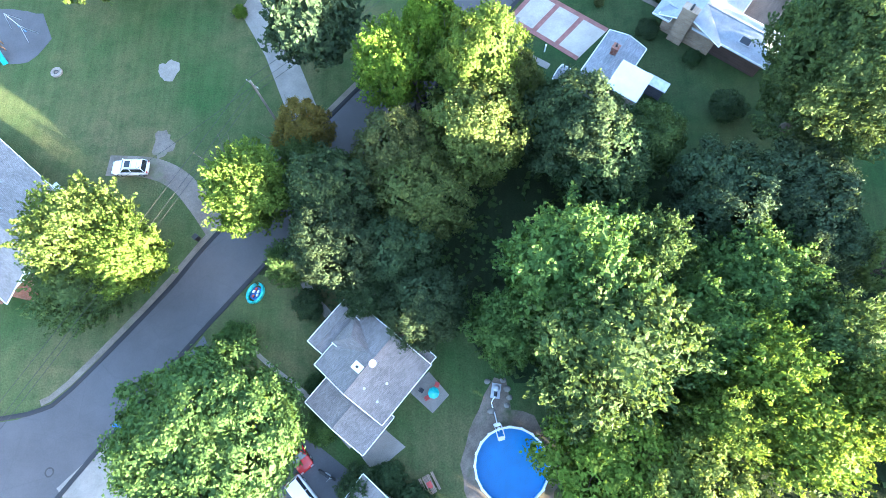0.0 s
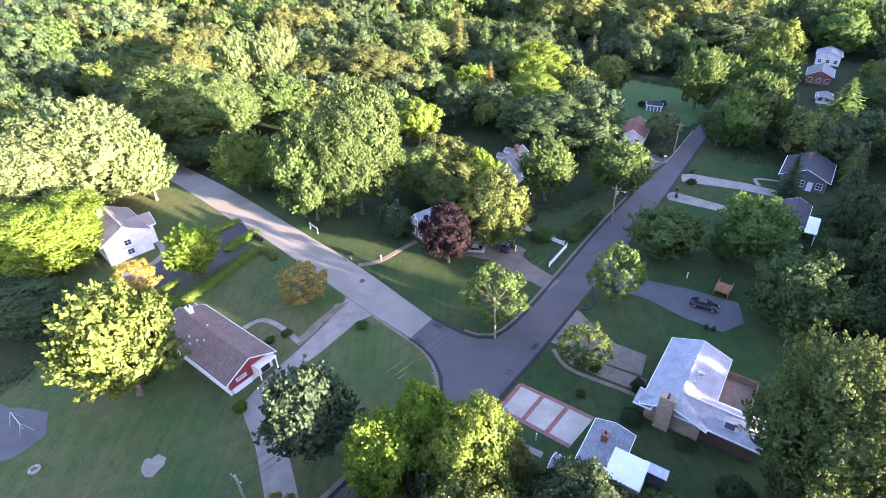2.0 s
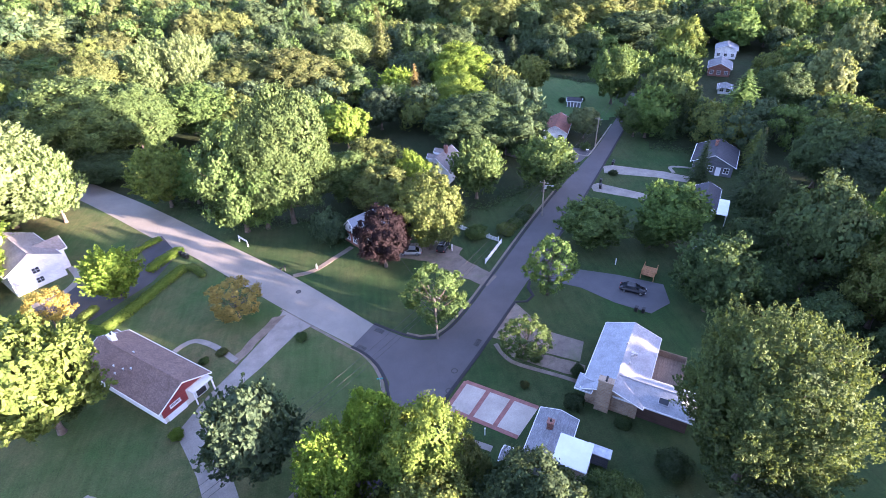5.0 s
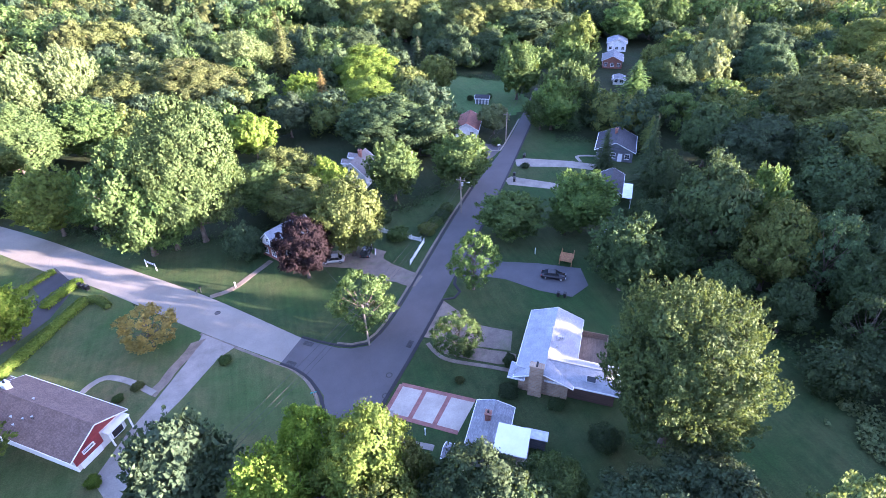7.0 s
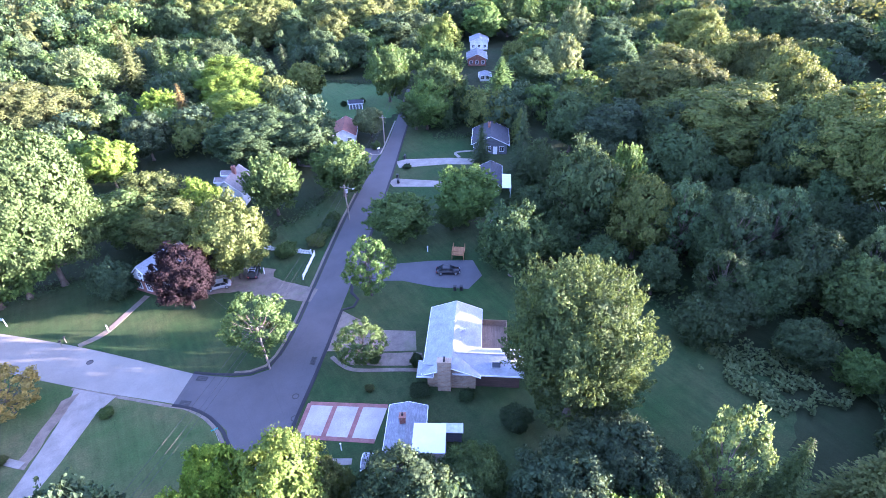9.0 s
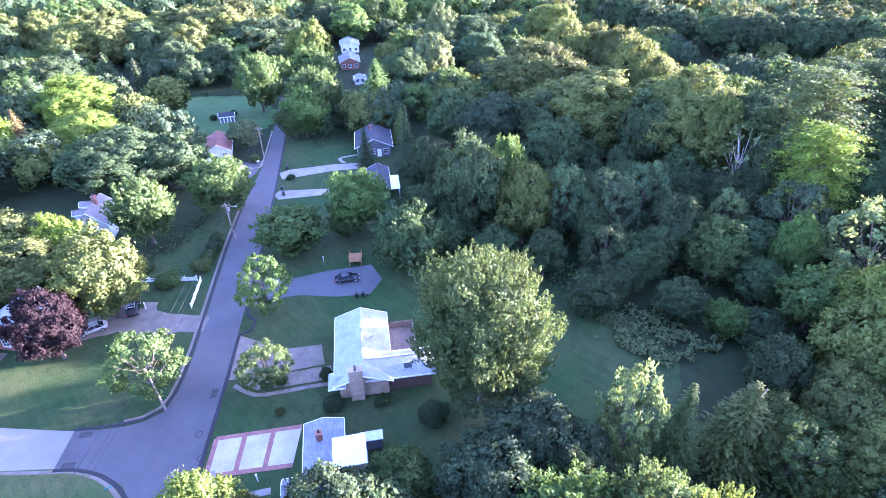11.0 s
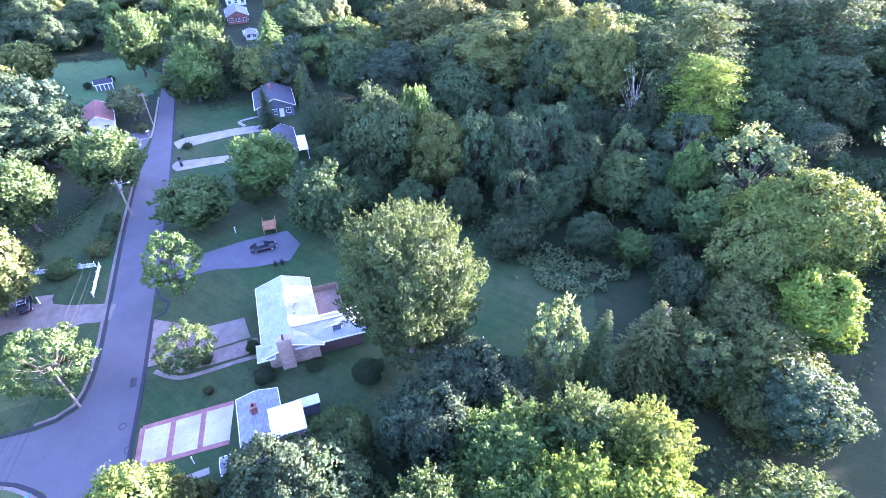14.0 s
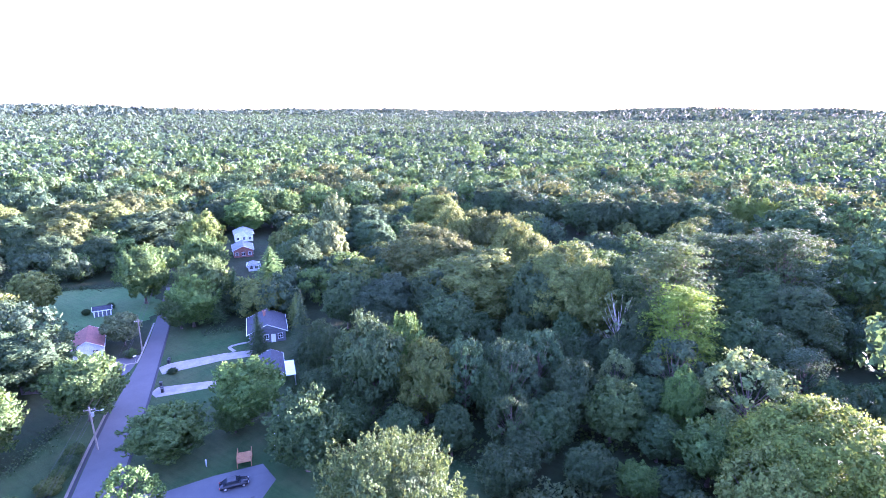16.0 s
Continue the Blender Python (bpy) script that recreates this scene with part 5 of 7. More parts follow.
def gable_wall(parent, x, y0, y1, z0, ridge, material, thick=0.2, across=False, name="gable"):
    bm = bmesh.new()
    ym = (y0 + y1) / 2
    for dx in (-thick / 2, thick / 2):
        pts = [(x + dx, y0, z0), (x + dx, y1, z0), (x + dx, ym, ridge)]
        bm.faces.new([bm.verts.new((-p[1], p[0], p[2]) if across else p) for p in pts])
    bm.verts.ensure_lookup_table()
    v = bm.verts
    for i in range(3):
        j = (i + 1) % 3
        bm.faces.new((v[i], v[j], v[3 + j], v[3 + i]))
    bmesh.ops.recalc_face_normals(bm, faces=bm.faces)
    return part(name, bm, material, parent)


def frame_ring(w, h, rim, x0, x1):
    """A rectangular frame in one piece, w by h inside, standing in the plane x = 0."""
    bm = bmesh.new()
    loops = []
    for x, o in ((x0, 0), (x1, 0), (x1, rim), (x0, rim)):
        loops.append([bm.verts.new((x, s * (w / 2 + o), t * (h / 2 + o))) for s, t in ((-1, -1), (1, -1), (1, 1), (-1, 1))])
    for a, b in zip(loops, loops[1:] + loops[:1]):
        for k in range(4):
            bm.faces.new((a[k], a[(k + 1) % 4], b[(k + 1) % 4], b[k]))
    bmesh.ops.recalc_face_normals(bm, faces=bm.faces)
    return bm


def window(parent, x, y, z, w, h, face, bars=1, shutters=None):
    """A framed window on the wall plane; face: outward direction in quarter turns from +x."""
    m = Matrix.Translation((x, y, z)) @ Matrix.Rotation(face * math.pi / 2, 4, "Z")
    f = frame_ring(w, h, 0.1, -0.05, 0.09)
    bmesh.ops.transform(f, matrix=m, verts=f.verts)
    win = part("window", f, WHITE, parent, "white framed window")
    slats = [(-0.02, 0.07, -w / 2 + w * (k + 1) / (bars + 1) - 0.03, -w / 2 + w * (k + 1) / (bars + 1) + 0.03, -h / 2, h / 2) for k in range(bars)]
    for name, b in [("glazing_bar", q) for q in slats] + [("glazing_bar", (-0.02, 0.06, -w / 2, w / 2, -0.025, 0.025)), ("sill", (0.09, 0.14, -w / 2 - 0.14, w / 2 + 0.14, -h / 2 - 0.12, -h / 2 - 0.04))]:
        g = boxed(b)
        bmesh.ops.transform(g, matrix=m, verts=g.verts)
        part(name, g, WHITE, win)
    p = boxed((-0.04, 0.025, -w / 2, w / 2, -h / 2, h / 2))
    bmesh.ops.transform(p, matrix=m, verts=p.verts)
    part("pane", p, GLASS, win, "dark window glass")
    if shutters:
        for s in (-1, 1):
            q = boxed((-0.02, 0.05, s * (w / 2 + 0.28) - 0.18, s * (w / 2 + 0.28) + 0.18, -h / 2, h / 2))
            bmesh.ops.transform(q, matrix=m, verts=q.verts)
            part("shutter", q, shutters, win)
    return win


def door(parent, x, y, face, w=0.95, h=2.05, material=WHITE, z=0.1):
    m = Matrix.Translation((x, y, z)) @ Matrix.Rotation(face * math.pi / 2, 4, "Z")
    d = boxed((-0.05, 0.06, -w / 2, w / 2, 0, h), (0.06, 0.075, -w * 0.32, w * 0.32, 0.15, h * 0.42), (0.06, 0.075, -w * 0.32, w * 0.32, h * 0.5, h * 0.92))
    bmesh.ops.transform(d, matrix=m, verts=d.verts)
    leaf = part("door", d, material, parent)
    k = boxed((0.06, 0.13, w * 0.36, w * 0.42, h * 0.46, h * 0.5))
    bmesh.ops.transform(k, matrix=m, verts=k.verts)
    part("door_handle", k, STEEL, leaf)
    f = frame_ring(w, h, 0.1, -0.04, 0.08)
    bmesh.ops.transform(f, matrix=m @ Matrix.Translation((0, 0, h / 2)), verts=f.verts)
    part("door_frame", f, WHITE, leaf)


def chimney(parent, x, y, z0, z1, w=0.9, d=0.7, material=BRICK_RED, pots=1):
    c = part("chimney", boxed((x - w / 2, x + w / 2, y - d / 2, y + d / 2, z0, z1), (x - w / 2 - 0.08, x + w / 2 + 0.08, y - d / 2 - 0.08, y + d / 2 + 0.08, z1, z1 + 0.14)), material, parent)
    for k in range(pots):
        px = x + (k - (pots - 1) / 2) * w / max(pots, 1) * 0.9
        part("chimney_pot", piped([(px, y, z1 + 0.1), (px, y, z1 + 0.5)], [0.15, 0.13], 10), IRON, c)


def vents(parent, *places):
    for x, y, z in places:
        part("roof_vent", piped([(x, y, z - 0.2), (x, y, z + 0.25), (x, y, z + 0.27)], [0.1, 0.1, 0.16], 8), STEEL, parent)


def skylight(parent, x, y, z, w, d, tilt, across=False):
    m = Matrix.Translation((x, y, z)) @ (Matrix.Rotation(tilt, 4, "Y") if across else Matrix.Rotation(tilt, 4, "X"))
    f = frame_ring(w, d, 0.07, -0.08, 0.12)
    bmesh.ops.transform(f, matrix=m @ Matrix(((0, 1, 0, 0), (0, 0, 1, 0), (1, 0, 0, 0), (0, 0, 0, 1))), verts=f.verts)
    s = part("skylight", f, STEEL, parent)
    p = boxed((-w / 2, w / 2, -d / 2, d / 2, 0, 0.07))
    bmesh.ops.transform(p, matrix=m, verts=p.verts)
    part("pane", p, GLASS, s)


def house(x, y, turn, label, category="house"):
    return thing("house", pose(x, y, 0, 0, 0, turn), label, category)


# The long ranch house with the red gable.
h = house(-35.8, 62.1, -39, "long ranch house with brown shingle roof and red gable")
walls(h, -9.2, 8.8, -3.7, 3.7, 2.85, CREAM)
part("foundation", boxed((-9.25, 8.85, -3.78, -3.62, -0.2, 1.0)), WHITE, h)
gable_roof(h, -9.8, 9.5, -4.4, 4.4, 2.95, 5.1, SHINGLE_BROWN)
gable_wall(h, 8.75, -3.7, 3.7, 2.85, 4.65, SIDING_RED)
gable_wall(h, -9.1, -3.7, 3.7, 2.85, 4.65, SIDING_RED)
part("gable_siding", boxed((8.8, 8.9, -3.72, 0.3, 1.1, 2.9)), SIDING_RED, h, "red clapboard gable siding")
part("garage_door", boxed((8.8, 8.95, -3.1, -0.3, 0.0, 1.05), (8.8, 8.97, -3.2, -3.1, 0, 1.1), (8.8, 8.97, -0.3, -0.2, 0, 1.1)), WHITE, h)
part("porch_roof", boxed((8.9, 10.1, 0.6, 4.0, 2.45, 2.6), bevel=0.02), WHITE, h)
for yy in (0.75, 3.8):
    part("porch_post", boxed((9.85, 10.02, yy - 0.09, yy + 0.09, 0, 2.45)), WHITE, h)
door(h, 8.82, 2.4, 0, 1.6, 2.1, BLACK)
window(h, 8.9, -1.6, 2.2, 1.5, 0.35, 0, 0)
for xx in (-7.4, -4.6, -1.6, 1.8, 5.0):
    window(h, xx, -3.7, 1.75, 1.3, 1.0, 3, 1)
    window(h, xx + 0.4, 3.7, 1.6, 1.4, 1.2, 1, 1)
chimney(h, -7.6, 0.9, 3.5, 5.6, 1.0, 0.8, WHITE)
vents(h, (-3, -2.2, 4.0), (-1, -2.0, 4.15), (0.2, -1.5, 4.4), (-1.8, -2.9, 3.7), (-2.0, 0.6, 4.8))
gable_roof(h, -12.0, -8.8, -2.8, 3.6, 2.75, 4.4, SHINGLE_BROWN, name="wing_roof", hip0=2.0)
walls(h, -11.4, -9.2, -2.3, 3.1, 2.65, CREAM, "wing_wall")

# The small grey house with the flat white porch roof.
h = house(19.1, 39.9, 55, "small house with grey shingle roof and white porch")
walls(h, -3.9, 3.9, -2.2, 2.2, 2.55, SIDING_WHITE)
gable_roof(h, -4.3, 4.3, -2.6, 2.6, 2.7, 3.4, SHINGLE_GREY)
for xx in (-3.8, 3.8):
    gable_wall(h, xx, -2.2, 2.2, 2.55, 3.1, SIDING_WHITE)
chimney(h, 1.15, 0.45, 2.6, 4.4, 0.75, 0.75, BRICK_RED)
part("porch_roof", boxed((-3.4, 1.05, -5.2, -1.0, 3.06, 3.2), bevel=0.03), METAL_WHITE, h, "flat white sheet metal porch roof")
part("porch_fascia", boxed((-3.4, 1.05, -5.14, -5.06, 2.86, 3.06)), WHITE, h)
for xx in (-3.2, -1.1, 0.85):
    part("porch_post", boxed((xx - 0.06, xx + 0.06, -5.06, -4.94, 0.25, 3.06)), WHITE, h)
part("porch_floor", boxed((-3.4, 1.05, -5.2, -2.2, -0.1, 0.25)), CONCRETE, h)
part("step_roof", boxed((0.4, 1.9, -7.4, -4.5, 2.1, 2.22)), STEEL, h)
walls(h, 0.6, 1.8, -7.2, -4.7, 2.1, SIDING_GREY, "shed_wall", 0.1)
gable_roof(h, -5.4, -3.0, 2.2, 5.0, 2.3, 2.8, SHINGLE_GREY, name="wing_roof", across=True)
walls(h, -5.2, -3.2, 2.2, 4.8, 2.15, SIDING_WHITE, "wing_wall", 0.15)
window(h, -1.2, 2.2, 1.5, 1.0, 1.2, 1)
window(h, 2.2, 2.2, 1.5, 1.0, 1.2, 1)
window(h, 3.9, 0.0, 1.5, 1.2, 1.2, 0)
door(h, 0.5, 2.2, 1)

# The house with the pale roof, brick end wall and a deck behind.
h = house(33.6, 50.3, 52.8, "house with pale grey roof and tan brick end wall")
walls(h, -6.9, 6.9, -3.5, 3.5, 2.9, BRICK)
gable_roof(h, -7.5, 7.5, -4.2, 4.2, 3.0, 4.6, SHINGLE_PALE)
for xx in (-6.8, 6.8):
    gable_wall(h, xx, -3.5, 3.5, 2.9, 4.5, BRICK)
chimney(h, -7.2, 1.0, -0.1, 5.7, 0.9, 1.9, BRICK, 3)
gable_roof(h, -7.0, -1.6, -10.4, -0.2, 3.0, 4.5, SHINGLE_PALE, name="wing_roof", across=True, hip0=2.6)
walls(h, -6.4, -2.2, -9.8, -3.5, 2.9, SIDING_BROWN, "wing_wall")
skylight(h, -5.7, -6.4, 3.76, 0.8, 1.2, -0.5, True)
skylight(h, -3.2, -7.6, 3.95, 0.8, 0.7, 0.5, True)
gable_roof(h, -7.6, -4.6, 2.6, 5.0, 2.8, 3.6, SHINGLE_PALE, name="entry_roof", across=True, hip1=1.2)
vents(h, (0.2, -1.0, 4.5), (1.0, -1.6, 4.2), (2.0, 0.1, 4.9), (-1.4, -1.0, 4.5))
part("roof_vent_box", boxed((0.6, 1.1, -1.4, -0.8, 4.25, 4.62), bevel=0.04), STEEL, h)
for xx in (-3.4, 0.2, 3.6):
    window(h, xx, 3.5, 1.6, 1.5, 1.3, 1, 1)
window(h, -4.2, -9.8, 1.6, 1.5, 1.2, 3, 1)
door(h, 5.4, 3.5, 1)
door(h, 2.0, -3.5, 3, 1.8, 2.05, GLASS)
deck = part("deck", boxed((-1.4, 6.4, -8.2, -4.2, 0.35, 0.5)), PLANK, h, "weathered brown timber deck")
for k in range(14):
    part("deck_board", boxed((-1.4, 6.4, -8.2 + k * 0.285, -7.945 + k * 0.285, 0.5, 0.535)), PLANK, deck)
for b in ((-1.4, 6.4, -8.3, -8.2, 0.35, 1.45), (6.4, 6.5, -8.3, -4.3, 0.35, 1.7)):
    part("deck_rail", boxed(b), PLANK, deck)

# The brown roofed house below, with its patio.
h = house(-9.3, 3.8, 50, "house with taupe shingle roof, low wings and patio")
walls(h, -3.4, 3.4, -4.2, 4.2, 2.9, SIDING_WHITE)
gable_roof(h, -3.9, 3.9, -4.8, 4.8, 3.0, 5.0, SHINGLE_TAUPE)
for xx in (-3.3, 3.3):
    gable_wall(h, xx, -4.2, 4.2, 2.9, 4.65, SIDING_WHITE)
gable_roof(h, -1.0, 2.6, 0.2, 4.9, 3.25, 4.75, SHINGLE_TAUPE, name="dormer_roof", across=True, hip1=1.6)
chimney(h, -1.0, 0.6, 3.5, 5.6, 0.7, 0.9, WHITE)
part("dish", piped([(0.2, -0.2, 4.7), (0.2, -0.25, 5.2), (0.22, -0.3, 5.3)], [0.05, 0.35, 0.42], 14), WHITE, h, "white satellite dish")
vents(h, (-2.2, -1.2, 4.5), (-0.4, -2.6, 3.95), (-2.4, -3.0, 3.8))
gable_roof(h, -2.6, 3.2, 4.6, 7.2, 2.6, 2.95, SHINGLE_TAUPE, name="porch_roof")
walls(h, -2.2, 2.8, 4.2, 6.8, 2.45, SIDING_WHITE, "porch_wall", 0.15)
gable_roof(h, -7.4, -2.6, -5.2, 3.0, 2.6, 3.4, SHINGLE_TAUPE, name="wing_roof")
walls(h, -7.0, -3.4, -4.7, 2.6, 2.45, SIDING_WHITE, "wing_wall")
gable_roof(h, 3.3, 4.9, -4.6, 1.0, 2.6, 2.8, SHINGLE_TAUPE, name="side_roof", across=True)
walls(h, 3.4, 4.6, -4.2, 0.7, 2.45, SIDING_WHITE, "side_wall", 0.15)
window(h, 0.0, -4.2, 1.6, 1.5, 1.2, 3)
window(h, 0.5, 6.8, 1.5, 1.6, 1.1, 1)
door(h, -1.6, -4.2, 3)
slab("patio", [(-5.9, 1.3), (-3.5, 3.2), (-1.3, 0.7), (-3.1, -1.2)], -0.1, 0.1, CONCRETE, "concrete patio slab behind the house", "patio")
slab("patio", [(-11.6, -4.4), (-9.0, -2.2), (-6.0, -4.6), (-8.0, -6.2), (-9.8, -6.6)], -0.1, 0.1, CONCRETE, "concrete walk in front of the low wing", "patio")

# Garage beside it.
h = house(-9.4, -11.6, 53, "garage with grey shingle roof", "garage")
walls(h, -2.9, 2.9, -2.9, 2.9, 2.5, SIDING_WHITE)
gable_roof(h, -3.3, 3.3, -3.3, 3.3, 2.6, 3.8, SHINGLE_TAUPE)
for xx in (-2.8, 2.8):
    gable_wall(h, xx, -2.9, 2.9, 2.5, 3.5, SIDING_WHITE)
part("garage_door", boxed((-2.3, 2.3, 2.88, 2.95, 0, 2.1)), WHITE, h)

# The large house across the lawn.
h = house(-54.6, 22.4, -39.5, "large house with broad taupe shingle roof")
walls(h, -11, 10.4, -5.4, 5.4, 3.6, BRICK_RED)
gable_roof(h, -11.6, 11.0, -6.1, 6.1, 3.7, 6.2, SHINGLE_TAUPE)
for xx in (-10.9, 10.3):
    gable_wall(h, xx, -5.4, 5.4, 3.6, 5.8, SIDING_WHITE)
gable_roof(h, 2.0, 8.2, -8.6, 0.0, 3.5, 5.2, SHINGLE_TAUPE, name="cross_roof", across=True)
walls(h, 2.5, 7.7, -8.0, -5.4, 3.4, BRICK_RED, "wing_wall")
vents(h, (6.0, 2.0, 5.5), (0.0, 3.0, 5.1), (3.4, 1.2, 5.8))
for xx in (-7, -3, 1, 5, 8.4):
    window(h, xx, 5.4, 1.9, 1.4, 1.3, 1)
part("entry_canopy", boxed((3.0, 5.0, 5.4, 6.6, 2.6, 2.75)), WHITE, h)

# The white house among the hedges.
h = house(-67.5, 96.5, 134, "white two-storey house with pale shingle roof")
walls(h, -6.4, 6.0, -4.3, 4.3, 4.7, SIDING_WHITE)
gable_roof(h, -6.9, 6.5, -4.9, 4.9, 4.8, 7.4, SHINGLE_TAUPE)
for xx in (-6.3, 5.9):
    gable_wall(h, xx, -4.3, 4.3, 4.7, 7.0, SIDING_WHITE)
gable_roof(h, -4.4, -0.4, -6.6, 0.0, 4.4, 6.4, SHINGLE_TAUPE, name="cross_roof", across=True)
walls(h, -4.0, -0.8, -6.0, -4.3, 4.3, SIDING_WHITE, "wing_wall")
for z in (1.5, 3.6):
    for xx in (-3.0, -1.8):
        window(h, xx, -6.0, z, 0.9, 1.1, 3)
    for xx in (1.2, 3.4):
        window(h, xx, -4.3, z, 1.1, 1.1, 3)
    window(h, -6.4, 0, z, 1.2, 1.1, 2)
chimney(h, 3.2, 1.2, 5, 8, 0.9, 0.9, WHITE)
part("porch_roof", boxed((-0.6, 3.0, -5.9, -4.3, 2.5, 2.65)), WHITE, h)
for xx in (-0.4, 2.8):
    part("porch_post", boxed((xx - 0.09, xx + 0.09, -5.8, -5.62, 0, 2.5)), WHITE, h)

# The brick cottage on the corner lot.
h = house(-0.9, 97.3, 35, "brick cottage with pale gable front")
walls(h, -4.6, 4.6, -2.7, 2.7, 2.9, BRICK_RED)
gable_roof(h, -4.9, 5.0, -3.1, 3.1, 3.0, 6.0, SHINGLE_PALE)
for xx in (-4.55, 4.55):
    gable_wall(h, xx, -2.7, 2.7, 2.9, 5.7, SIDING_WHITE)
gable_roof(h, -4.0, -0.6, -4.4, 0.0, 3.0, 5.0, SHINGLE_PALE, name="cross_roof", across=True)
walls(h, -3.7, -0.9, -4.0, -2.7, 2.9, SIDING_WHITE, "wing_wall")
window(h, -4.65, 0.0, 4.2, 0.8, 0.9, 2)
window(h, -4.6, 1.1, 1.6, 1.1, 1.3, 2)
window(h, -4.6, -1.2, 1.6, 1.1, 1.3, 2)
door(h, -2.3, -4.0, 3)
chimney(h, 2.6, 0.0, 5, 6.8)

# The white cape with dormers behind it.
h = house(19.4, 122.8, 54, "white cape house with dormers")
walls(h, -4.2, 4.2, -3.4, 3.4, 3.4, SIDING_WHITE)
gable_roof(h, -4.6, 4.6, -3.9, 3.9, 3.5, 6.8, SHINGLE_TAUPE)
for xx in (-4.1, 4.1):
    gable_wall(h, xx, -3.4, 3.4, 3.4, 6.4, SIDING_WHITE)
for yy in (-1.1, 1.1):
    window(h, -4.2, yy, 1.9, 0.9, 1.2, 2)
window(h, -4.25, 0.0, 4.7, 0.8, 1.0, 2)
for xx in (-2.0, 1.8):
    gable_roof(h, xx - 1.0, xx + 1.0, 0.4, 3.3, 5.6, 6.4, SHINGLE_TAUPE, name="dormer_roof", across=True)
    d = boxed((xx - 0.85, xx + 0.85, 0.6, 3.1, 3.7, 5.55))
    part("dormer_wall", d, SIDING_WHITE, h)
    window(h, xx, 3.1, 4.9, 0.8, 0.9, 1)
chimney(h, 0.5, -0.4, 6, 8.0)

# The dark house up the street, behind spruces.
h = house(88.6, 113.6, 52, "dark grey house with shingle roof")
walls(h, -5.6, 5.6, -4.6, 4.6, 2.9, SIDING_GREY)
gable_roof(h, -6.2, 6.2, -5.2, 5.2, 3.0, 5.4, SHINGLE_DARK)
for xx in (-5.5, 5.5):
    gable_wall(h, xx, -4.6, 4.6, 2.9, 5.0, SIDING_GREY)
for yy in (-3.2, 0.4, 2.6):
    window(h, -5.6, yy, 1.6, 1.1, 1.3, 2)
door(h, -5.6, -1.4, 2)
for xx in (-3, 2):
    window(h, xx, 4.6, 1.6, 1.3, 1.2, 1)
chimney(h, 1.5, 0.5, 4.5, 6.4)
part("white_eave", boxed((-6.25, 6.25, 5.2, 5.32, 2.75, 3.0)), WHITE, h)

# The house with the bright white carport.
h = house(73.8, 93.2, 52, "grey roofed house with white carport")
walls(h, -4.6, 5.6, -1.9, 2.9, 2.7, SIDING_WHITE)
gable_roof(h, -5.0, 6.0, -2.3, 3.3, 2.8, 4.2, SHINGLE_DARK)
for xx in (-4.5, 5.5):
    gable_wall(h, xx, -1.9, 2.9, 2.7, 3.9, SIDING_WHITE)
window(h, -4.6, 1.2, 1.5, 1.1, 1.2, 2)
window(h, -4.6, -0.6, 1.5, 1.1, 1.2, 2)
part("carport_roof", boxed((-6.4, 1.0, -4.4, -2.3, 2.72, 2.84), bevel=0.02), METAL_WHITE, h, "bright white sheet metal carport roof")
for k in range(7):
    part("carport_rib", boxed((-6.4 + k * 1.22, -6.33 + k * 1.22, -4.4, -2.3, 2.84, 2.89)), METAL_WHITE, h)
for xx in (-6.2, -2.6, 0.8):
    part("carport_post", boxed((xx - 0.05, xx + 0.05, -4.3, -4.2, 0, 2.72)), WHITE, h)

# The house behind the drive, mostly under trees, with an orange timber stair.
h = house(58.6, 69.6, 50, "grey house under trees beside the asphalt drive")
walls(h, -5, 5, -3.0, 3.0, 2.8, SIDING_GREY)
gable_roof(h, -5.5, 5.5, -3.6, 3.6, 2.9, 4.6, SHINGLE_GREY)
for xx in (-4.9, 4.9):
    gable_wall(h, xx, -3.0, 3.0, 2.8, 4.3, SIDING_GREY)
window(h, -1.5, 3.0, 1.5, 1.2, 1.2, 1)
st = thing("timber_stair", pose(49.6, 72.6, 0, 0, 0, 50), "orange cedar stair landing beside the grey house", "stair")
part("platform", boxed((-1.5, 1.5, -1.2, 1.2, 1.0, 1.12)), CEDAR, st)
for xx in (-1.45, 1.45):
    for yy in (-1.15, 1.15):
        part("post", boxed((xx - 0.06, xx + 0.06, yy - 0.06, yy + 0.06, 0, 2.0)), CEDAR, st)
for b in ((-1.5, 1.5, -1.2, -1.14, 1.9, 2.0), (-1.5, 1.5, 1.14, 1.2, 1.9, 2.0), (-1.5, -1.44, -1.2, 1.2, 1.9, 2.0), (-1.5, 1.5, 1.14, 1.2, 1.45, 1.53), (-1.5, -1.44, -1.2, 1.2, 1.45, 1.53)):
    part("rail", boxed(b), CEDAR, st)

# Farther houses.
def simple_house(x, y, turn, lx, ly, eave, ridge, wall, roof, label, wins=2, base=None):
    hs = house(x, y, turn, label)
    hs.location.z = rise(x, y)
    walls(hs, -lx, lx, -ly, ly, eave - 0.1, wall)
    gable_roof(hs, -lx - 0.4, lx + 0.4, -ly - 0.5, ly + 0.5, eave, ridge, roof)
    for xx in (-lx + 0.1, lx - 0.1):
        gable_wall(hs, xx, -ly, ly, eave - 0.1, ridge - 0.4, base or wall)
    for z in ([1.5] if eave < 4 else [1.5, 4.1]):
        for k in range(wins):
            window(hs, -lx, -ly + 2 * ly * (k + 0.5) / wins, z, 1.1, 1.2, 2)
            window(hs, -lx + 2 * lx * (k + 0.5) / wins, -ly, z, 1.2, 1.2, 3)
            window(hs, -lx + 2 * lx * (k + 0.5) / wins, ly, z, 1.2, 1.2, 1)
    return hs


